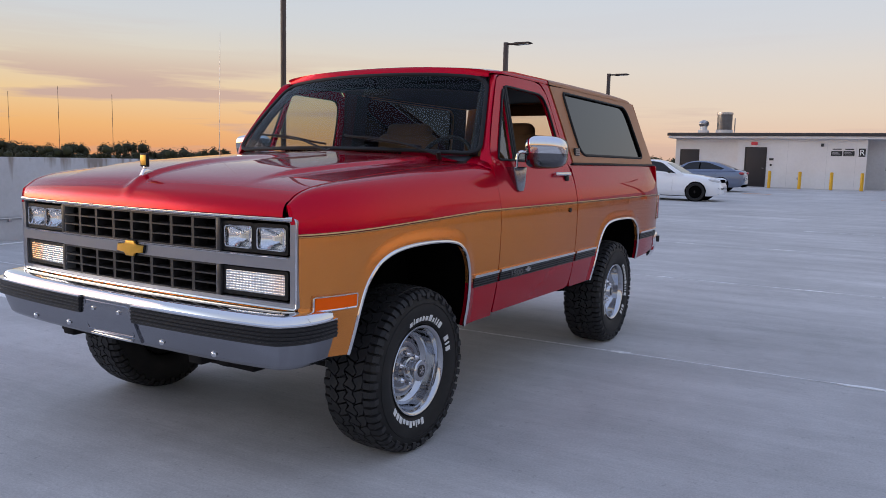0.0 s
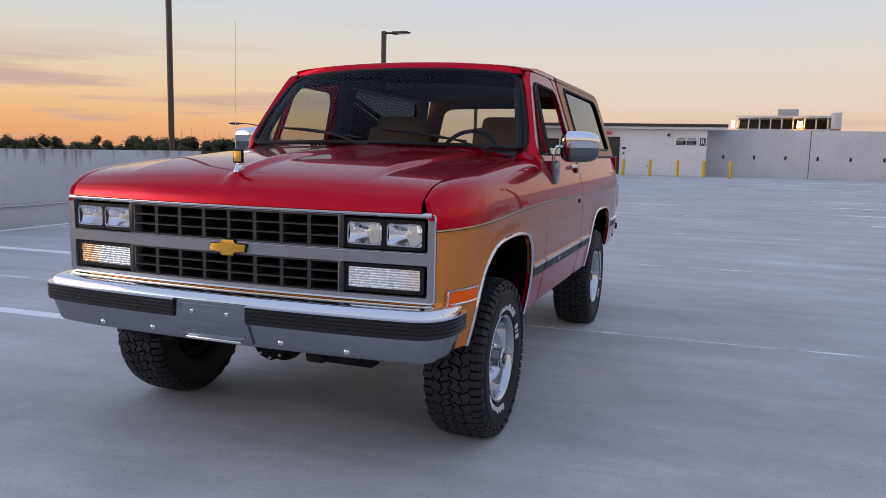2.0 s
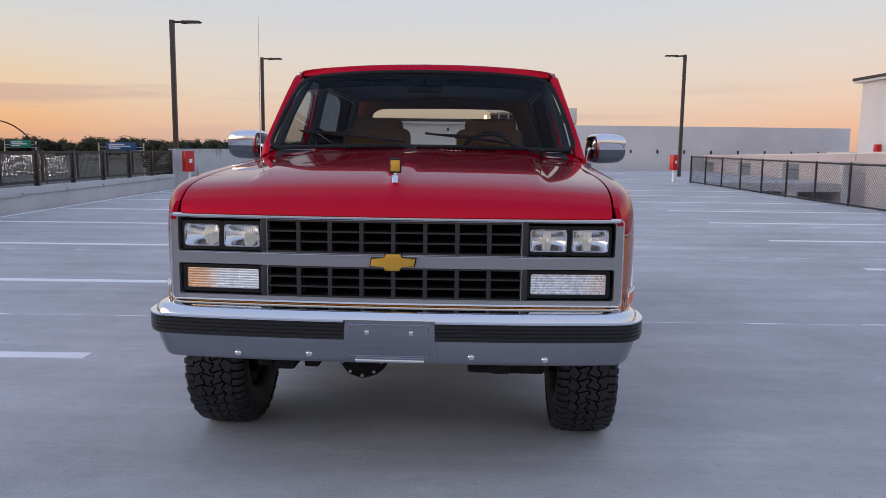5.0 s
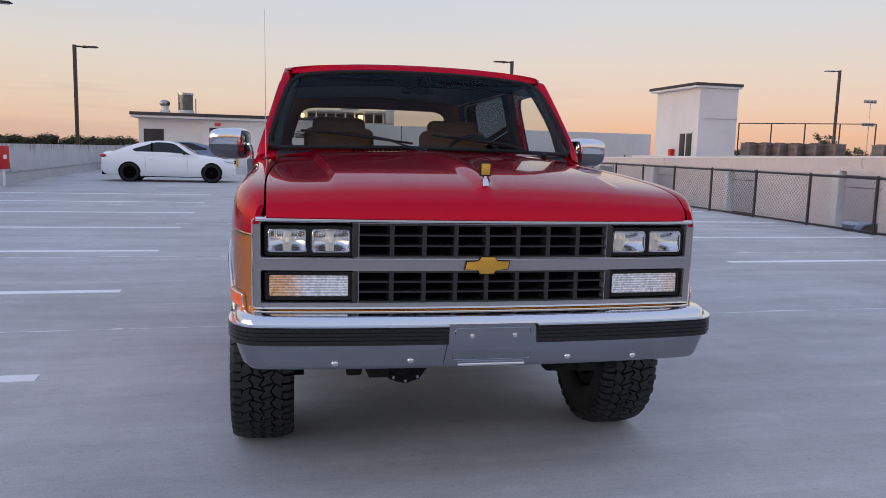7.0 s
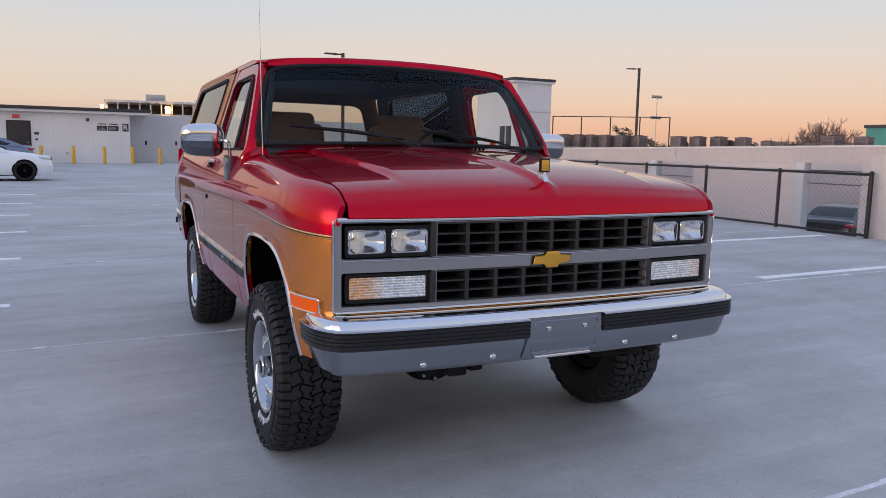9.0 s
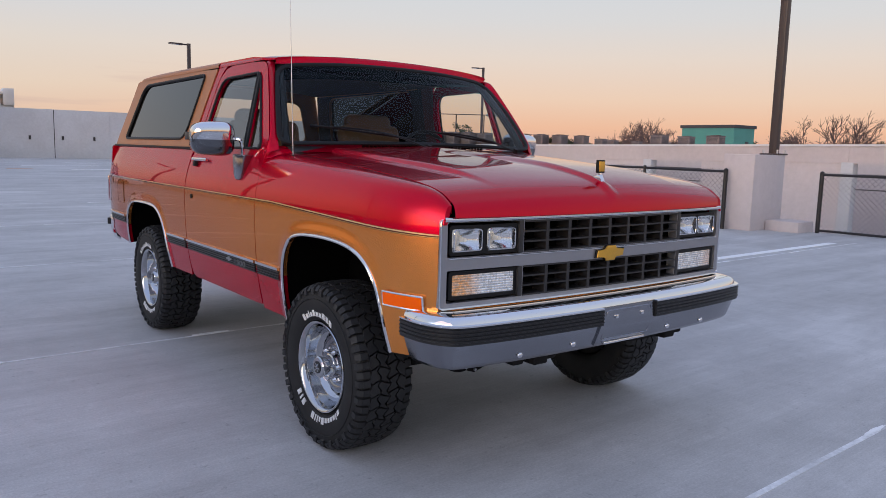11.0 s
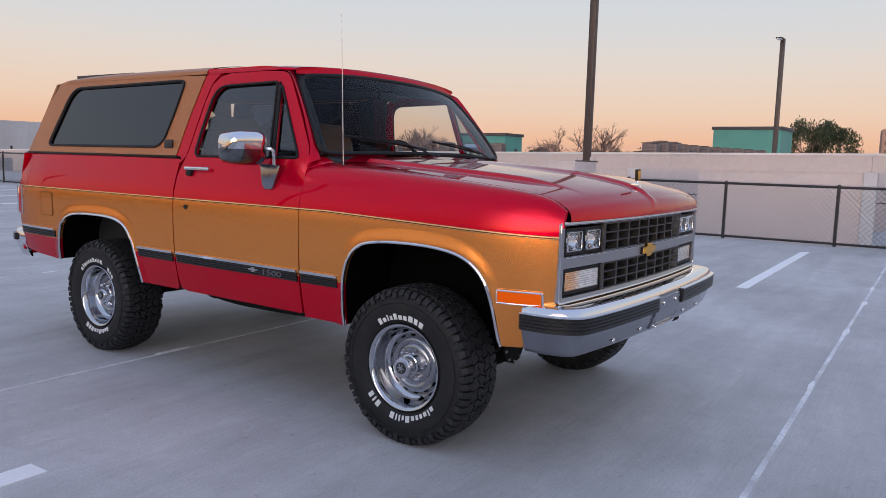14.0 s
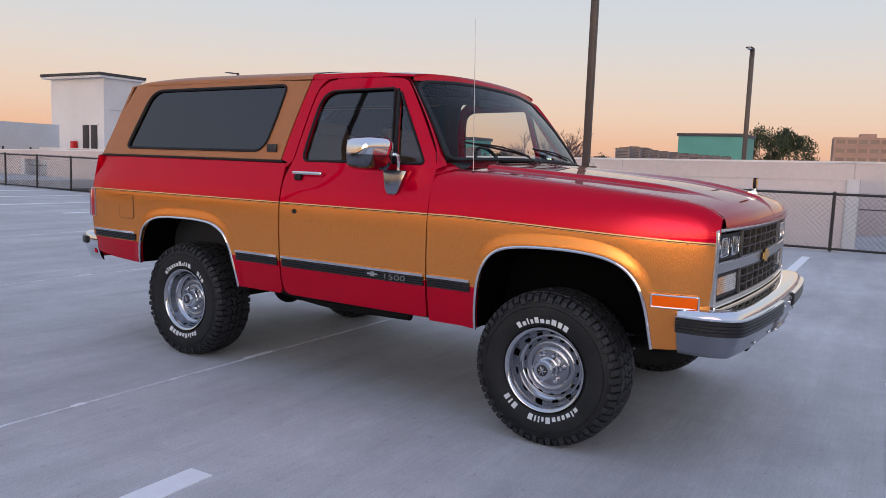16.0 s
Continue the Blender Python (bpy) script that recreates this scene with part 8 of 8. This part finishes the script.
for i in range(170):
    d = 330 + 620 * rng.random() ** 1.3
    az = rng.uniform(119.0, 124.0 - 2.0 * (d - 330) / 620)
    x, y = bearing(1, -3.7, az, d)
    turn = radians(121 + rng.uniform(-2, 2))
    m = Matrix.Translation((x, y, -10.9)) @ Matrix.Rotation(turn, 4, "Z")
    box(bm_body, (-2.2, -0.9, 0.3), (2.2, 0.9, 0.95), 0, m)
    box(bm_body, (-1.2, -0.8, 0.95), (1.3, 0.8, 1.5), 0, m)
    for s in (-1, 1):
        bmesh.ops.create_icosphere(bm_light, subdivisions=1, radius=0.08 + 0.00034 * d, matrix=m @ Matrix.Translation((-2.3, s * 0.65, 0.7)))
ob = finish("traffic", bm_body, material("distant car bodies", (0.10, 0.10, 0.11), 0.5, island=0.8))
tagged(ob, "queue of distant cars on the road", "cars", kind="stuff")
ob = finish("traffic_lights_far", bm_light, material("distant headlamps", (1.0, 0.92, 0.80), 0.4, emit=2.2))
ob.name = "headlamps"
tagged(ob, "white headlamps of the distant queue", "headlamps", kind="stuff")
SIGN_GREEN = material("green highway sign sheeting", (0.02, 0.26, 0.17), 0.5, fine=0.05)
SIGN_BLUE = material("blue highway sign sheeting", (0.03, 0.10, 0.26), 0.5, fine=0.05)
for az, d, w, h, z, sheet, what in ((121.6, 380, 8.0, 3.2, 1.6, SIGN_GREEN, "green"), (115.5, 330, 11.0, 3.0, 1.1, SIGN_BLUE, "blue")):
    ob = root("highway_sign", pose(*bearing(1, -3.7, az, d), -11, 0, 0, az - 90), what + " highway sign on a steel gantry over the road", "road sign")
    for x in (-w * 0.75, w * 0.75):
        bm = bmesh.new()
        cyl(bm, (x, 0.4, 0), (x, 0.4, 11 + z + 1.2), 0.22, n=8)
        part("post", bm, STEEL, ob)
    for q in (0.4, 1.6):
        bm = bmesh.new()
        cyl(bm, (-w * 0.75, 0.4, 11 + z - q), (w * 0.75, 0.4, 11 + z - q), 0.13, n=8)
        part("gantry_beam", bm, STEEL, ob)
    bm = bmesh.new()
    box(bm, (-w / 2, -0.1, 11 + z - h / 2), (w / 2, 0.1, 11 + z + h / 2), 0.05)
    panel = part("panel", bm, sheet, ob)
    for k, (a, b) in enumerate(((-0.42, 0.1), (-0.42, 0.3), (-0.42, -0.05))):
        bm = bmesh.new()
        zz = 11 + z + h * (0.25 - 0.25 * k)
        box(bm, (a * w, -0.16, zz - 0.22), (b * w, -0.11, zz + 0.22))
        part("bar", bm, SIGN_WHITE, panel)


# fire extinguisher cabinets
def hose_cabinet(u, v, turn):
    ob = root("extinguisher_cabinet", on_deck(u, v, 0, turn), "red fire extinguisher cabinet on a white post", "cabinet", "extinguisher cabinets")
    bm = bmesh.new()
    box(bm, (-0.05, -0.05, 0), (0.05, 0.05, 0.55), 0.008)
    part("post", bm, SIGN_WHITE, ob)
    bm = bmesh.new()
    box(bm, (-0.16, -0.11, 0.5), (0.16, 0.11, 1.15), 0.02)
    body = part("body", bm, RED_BOX, ob)
    bm = bmesh.new()
    box(bm, (-0.06, -0.118, 0.78), (0.06, -0.112, 0.9), 0.002)
    part("pane", bm, SIGN_WHITE, body)


hose_cabinet(9.75, 28.5, 30)
hose_cabinet(-8.0, 20.2, 60)

# conduits along the parapets
for v0, v1, dz in ((-10.0, 10.28, 0.31), (10.36, 19.6, 0.33), (22.0, 43.0, 0.33)):
    ob = root("conduit", FRAME, "thin grey conduit clipped to the parapet", "conduit")
    z0, z1 = deck_z(v0) + dz, deck_z(v1) + dz
    bm = bmesh.new()
    if v0 < 10.3:
        line = [(LEFT + 0.03, v0, z0), (LEFT + 0.03, v1 - 0.4, z1), (LEFT + 0.03, v1 - 0.12, z1 + 0.03), (LEFT + 0.03, v1, z1 + 0.18), (LEFT + 0.03, v1, 0.72)]
    else:
        line = [(LEFT + 0.03, v0, 0.72), (LEFT + 0.03, v0, z0 + 0.18), (LEFT + 0.03, v0 + 0.12, z0 + 0.03), (LEFT + 0.03, v0 + 0.4, z0), (LEFT + 0.03, v1, z1)]
    tube(bm, curve_through(line, 5), 0.017, 6)
    part("pipe", bm, STEEL, ob)
    v = v0 + 1.0
    while v < v1 - 0.6:
        bm = bmesh.new()
        box(bm, (LEFT + 0.002, v - 0.02, deck_z(v) + dz - 0.03), (LEFT + 0.052, v + 0.02, deck_z(v) + dz + 0.03), 0.004)
        part("clip", bm, STEEL, ob)
        v += 1.8
ob = root("socket_box", FRAME, "grey steel socket box on the parapet", "socket")
bm = bmesh.new()
box(bm, (LEFT + 0.002, 10.22, 0.72), (LEFT + 0.10, 10.42, 0.92), 0.012)
part("box", bm, STEEL, ob)
bm = bmesh.new()
box(bm, (LEFT + 0.102, 10.25, 0.75), (LEFT + 0.112, 10.39, 0.89), 0.004)
part("cover", bm, STACK_GREY, ob)


# ---- parked cars ----
def car(name, m, label, paint, glass, length, width, height, wheelbase, front, coupe, wheel_mat, lamp=True, tail=True):
    """A passenger car along +x, its origin on the ground at its middle. front: overhang ahead of the front axle."""
    ob = root(name, m, label, "car")
    L, W = length / 2, width / 2
    fa, ra = L - front, L - front - wheelbase
    r = 0.325
    hood, belt, deck = height * 0.64, height * 0.66, height * 0.715
    top = [(-L, 0.52 * height), (-L + 0.06, deck - 0.06), (-L + 0.25, deck), (-L + 0.75, deck + 0.01), (-0.6, belt + 0.06), (0.75, belt + 0.03), (fa - 0.15, hood + 0.01), (fa + 0.35, hood - 0.07), (L - 0.18, hood - 0.17), (L - 0.02, 0.47 * height), (L, 0.40 * height)]
    wid = [(-L, W * 0.80), (-L + 0.12, W * 0.93), (-L + 0.7, W * 0.995), (0.0, W * 0.985), (fa, W), (L - 0.35, W * 0.93), (L - 0.1, W * 0.82), (L, W * 0.70)]
    bot = [(-L, 0.36), (-L + 0.25, 0.22), (0, 0.19), (L - 0.3, 0.19), (L, 0.24)]
    bm = bmesh.new()
    rings = []
    for i in range(61):
        x = -L + length * i / 60
        w, zt, zb = interp(wid, x), interp(top, x), interp(bot, x)
        zs = zt - 0.09
        sec = [(w * 0.90, zb), (w * 0.975, zb + 0.08), (w * 0.99, zb + 0.24), (w, (zb + zs) / 2 + 0.06), (w * 0.975, zs - 0.04), (w * 0.93, zs + 0.03), (w * 0.80, zt - 0.015), (w * 0.45, zt), (0.0, zt + 0.008)]
        full = sec + [(-a, b) for a, b in sec[-2::-1]]
        rings.append([bm.verts.new((x, a, b)) for a, b in full])
    bridge(bm, rings, False, True, True)
    body = part("body", bm, paint, ob, sharp=50)
    # cabin: painted house with set-in panes
    back, fore = (-L + 0.40, 0.98) if coupe else (-L + 0.36, 1.02)
    bt = belt + 0.02
    roofline = [(back, deck - 0.02), (back + 0.30, deck + 0.12), (back + 0.80, height - 0.10), (back + 1.25, height - 0.015), (-0.35, height), (0.0, height - 0.012), (0.32, height - 0.10), (0.62, bt + 0.19), (fore, bt - 0.03)]

    def house_at(x):
        z = interp(roofline, x)
        base = interp(top, x) - 0.06
        return base, max(0.01, z - base), interp(wid, x) * 0.95

    def flank(s, out=0.0):
        def fn(x, f):
            base, h, wb = house_at(x)
            return (x, s * (wb - 0.44 * h * f + out), base + 0.9 * h * f + out * 0.4)
        return fn

    bm = bmesh.new()
    rings = []
    for i in range(49):
        x = back + (fore - back) * i / 48
        base, h, wb = house_at(x)
        sec = [(wb, base), (wb - 0.132 * h, base + 0.27 * h), (wb - 0.286 * h, base + 0.585 * h), (wb - 0.44 * h, base + 0.9 * h), (wb - 0.56 * h, base + 0.965 * h), ((wb - 0.56 * h) * 0.5, base + 0.992 * h), (0, base + h)]
        full = sec + [(-a, b) for a, b in sec[-2::-1]]
        rings.append([bm.verts.new((x, a, b)) for a, b in full])
    bridge(bm, rings, False, True, True)
    part("cabin_shell", bm, paint, ob, sharp=55)

    def lid(x, q):
        base, h, wb = house_at(x)
        return (x, q * (wb - 0.50 * h), base + h * (1 - 0.03 * q * q) + 0.006)

    patch("windscreen", rounded([(0.34, -0.93), (fore - 0.08, -0.90), (fore - 0.08, 0.90), (0.34, 0.93)], 0.05), [], lid, glass, ob, "dark car windscreen", (0.1, 0.3), 0.0)
    patch("rear_window", rounded([(back + 0.22, -0.80), (back + 0.82, -0.88), (back + 0.82, 0.88), (back + 0.22, 0.80)], 0.06), [], lid, glass, ob, "dark car rear window", (0.1, 0.3), 0.0)
    for s in (-1, 1):
        tail_x = back + (0.62 if coupe else 0.50)
        low = 0.20
        outline = rounded([(tail_x, 0.52), (tail_x + 0.12, low + 0.02), (0.74, low), (0.60, 0.50), (0.22, 0.95), (-0.4, 0.965), (tail_x + 0.75, 0.95)], [0.06, 0.05, 0.05, 0.05, 0.1, 0.3, 0.3], 4)
        patch("side_window", outline, [], flank(s, 0.004), glass, ob, "dark tinted side windows", (0.12, 0.2), 0.0, flip=(s > 0))
        for x in ((-0.55,) if coupe else (-0.30,)):
            patch("window_post", [(x - 0.03, low), (x + 0.03, low), (x + 0.01, 0.95), (x - 0.05, 0.95)], [], flank(s, 0.007), LINER, ob, "", (0.1, 0.2), 0.0, flip=(s > 0))
        bm = bmesh.new()
        y = s * (interp(wid, 0.45) + 0.07)
        bmesh.ops.create_uvsphere(bm, u_segments=12, v_segments=8, radius=1, matrix=Matrix.Translation((0.52, y, bt + 0.05)) @ Matrix.Diagonal((0.06, 0.10, 0.065, 1)))
        part("door_mirror", bm, paint if not coupe else BLACK_PLASTIC, ob)
        # door joints and handles
        for x in ((0.62, -0.75) if coupe else (0.68, -0.28, -1.05)):
            bm = bmesh.new()
            w = interp(wid, x)
            tube(bm, [(x, s * (w * 0.992), 0.36), (x, s * (w * 1.001), 0.62), (x - 0.02, s * (w * 0.985), belt - 0.08)], 0.003, 4)
            part("door_joint", bm, LINER, ob)
        for x in ((-0.55,) if coupe else (-0.12, -0.95)):
            bm = bmesh.new()
            box(bm, (x - 0.09, s * interp(wid, x) - 0.015, belt - 0.17), (x + 0.09, s * interp(wid, x) + 0.015, belt - 0.14), 0.008)
            part("door_handle", bm, paint, ob)
        for x in (fa, ra):
            bm = bmesh.new()
            w = interp(wid, x)
            tube(bm, [(x + 0.35 * math.cos(a), s * (w * 0.99), r + 0.35 * math.sin(a)) for a in [math.pi * k / 20 for k in range(21)]], 0.012, 6)
            # a near-black disc on the solid body stands for the shaded wheel opening
            cyl(bm, (x, s * (w - 0.28), r), (x, s * (w + 0.003), r), 0.345, n=32)
            part("wheel_arch", bm, LINER, ob)
            wheel = new("wheel")
            wheel.parent = ob
            bm = bmesh.new()
            lathe(bm, [(-0.1, 0.22), (-0.11, 0.30), (-0.08, 0.325), (0.08, 0.325), (0.105, 0.30), (0.105, 0.235), (0.09, 0.232)], 32)
            bm.transform(pose(x, s * (w - 0.085), r, 0, 0, 90 * s))
            part("tyre", bm, RUBBER, wheel)
            bm = bmesh.new()
            lathe(bm, [(0.09, 0.235), (0.10, 0.23), (0.085, 0.215), (0.03, 0.20)], 32)
            bm.transform(pose(x, s * (w - 0.085), r, 0, 0, 90 * s))
            rim = part("rim", bm, wheel_mat, wheel)
            bm = bmesh.new()
            for k in range(5):
                a = 2 * math.pi * k / 5
                box(bm, (0.055, -0.025, 0.03), (0.08, 0.025, 0.22), 0.004, Matrix.Rotation(a, 4, "X"))
            cyl(bm, (0.05, 0, 0), (0.088, 0, 0), 0.05, n=14)
            bm.transform(pose(x, s * (w - 0.085), r, 0, 0, 90 * s))
            part("spokes", bm, wheel_mat, rim)
        # lamps
        bm = bmesh.new()
        bmesh.ops.create_uvsphere(bm, u_segments=16, v_segments=8, radius=1, matrix=Matrix.Translation((L - 0.22, s * W * 0.76, hood - 0.17)) @ pose(0, 0, 0, 0, 8, -s * 28) @ Matrix.Diagonal((0.22, 0.10, 0.07, 1)))
        part("headlamp", bm, LENS_CLEAR, ob)
        bm = bmesh.new()
        bmesh.ops.create_uvsphere(bm, u_segments=16, v_segments=8, radius=1, matrix=Matrix.Translation((-L + 0.13, s * W * 0.78, deck - 0.15)) @ pose(0, 0, 0, 0, 0, s * 28) @ Matrix.Diagonal((0.16, 0.17, 0.075, 1)))
        part("tail_lamp", bm, LENS_RED, ob)
        bm = bmesh.new()
        box(bm, (L - 0.30, s * W * 0.62 - 0.12, 0.24), (L - 0.02 - 0.04, s * W * 0.62 + 0.12, 0.40), 0.03)
        part("air_intake", bm, LINER, ob)
        bm = bmesh.new()
        box(bm, (L - 0.10, s * 0.16 - 0.13, hood - 0.26), (L - 0.012, s * 0.16 + 0.13, hood - 0.15), 0.02)
        part("grille", bm, LINER, ob)
    bm = bmesh.new()
    box(bm, (-L - 0.012, -0.24, 0.56), (-L + 0.03, 0.24, 0.68), 0.006)
    plate = part("number_plate", bm, SIGN_WHITE, ob)
    bm = bmesh.new()
    for k in range(5):
        box(bm, (-L - 0.016, -0.19 + 0.08 * k, 0.59), (-L - 0.0125, -0.14 + 0.08 * k, 0.65))
    part("bars", bm, SIGN_BLACK, plate)
    bm = bmesh.new()
    box(bm, (-L + 0.02, -W * 0.7, 0.22), (-L + 0.12, W * 0.7, 0.36), 0.02)
    part("rear_apron", bm, LINER, ob)
    bm = bmesh.new()
    box(bm, (ra - 0.1, -W * 0.86, 0.16), (fa + 0.1, W * 0.86, 0.26))
    part("underside", bm, LINER, ob)
    return ob


def car_paint(name, color, metal=0.2):
    return material(name, color, 0.28, metal, coat=1.0, fine=0.02, scale=20)


DARK_WHEEL = material("satin black alloy wheel", (0.045, 0.045, 0.048), 0.3, 0.7)
CAR_GLASS = material("dark car glass", (0.010, 0.011, 0.013), 0.03, 0.0, spec=0.5)
car("coupe", on_deck(-3.97, 24.95), "white two-door coupe with black wheels", car_paint("white car paint", (0.88, 0.90, 0.93), 0.0), CAR_GLASS, 4.43, 1.77, 1.42, 2.69, 0.80, True, DARK_WHEEL)
car("sedan", on_deck(-4.75, 35.2, 0, 180), "grey-blue sedan parked by the stair building", car_paint("grey-blue car paint", (0.16, 0.20, 0.29), 0.5), CAR_GLASS, 4.6, 1.8, 1.42, 2.70, 0.92, False, ALLOY)
for u, v, turn, what, color in ((21.28, 12.49, 18, "black sedan parked in the next ramp lane", (0.012, 0.012, 0.014)), (20.3, 19.5, 18, "dark blue sedan further down the ramp", (0.05, 0.09, 0.16))):
    car("sedan", FRAME @ pose(u, v, ramp_z(v) - 0.02, 0, 0, turn), what, car_paint("dark car paint", color), CAR_GLASS, 4.8, 1.84, 1.52, 2.8, 0.95, False, ALLOY)
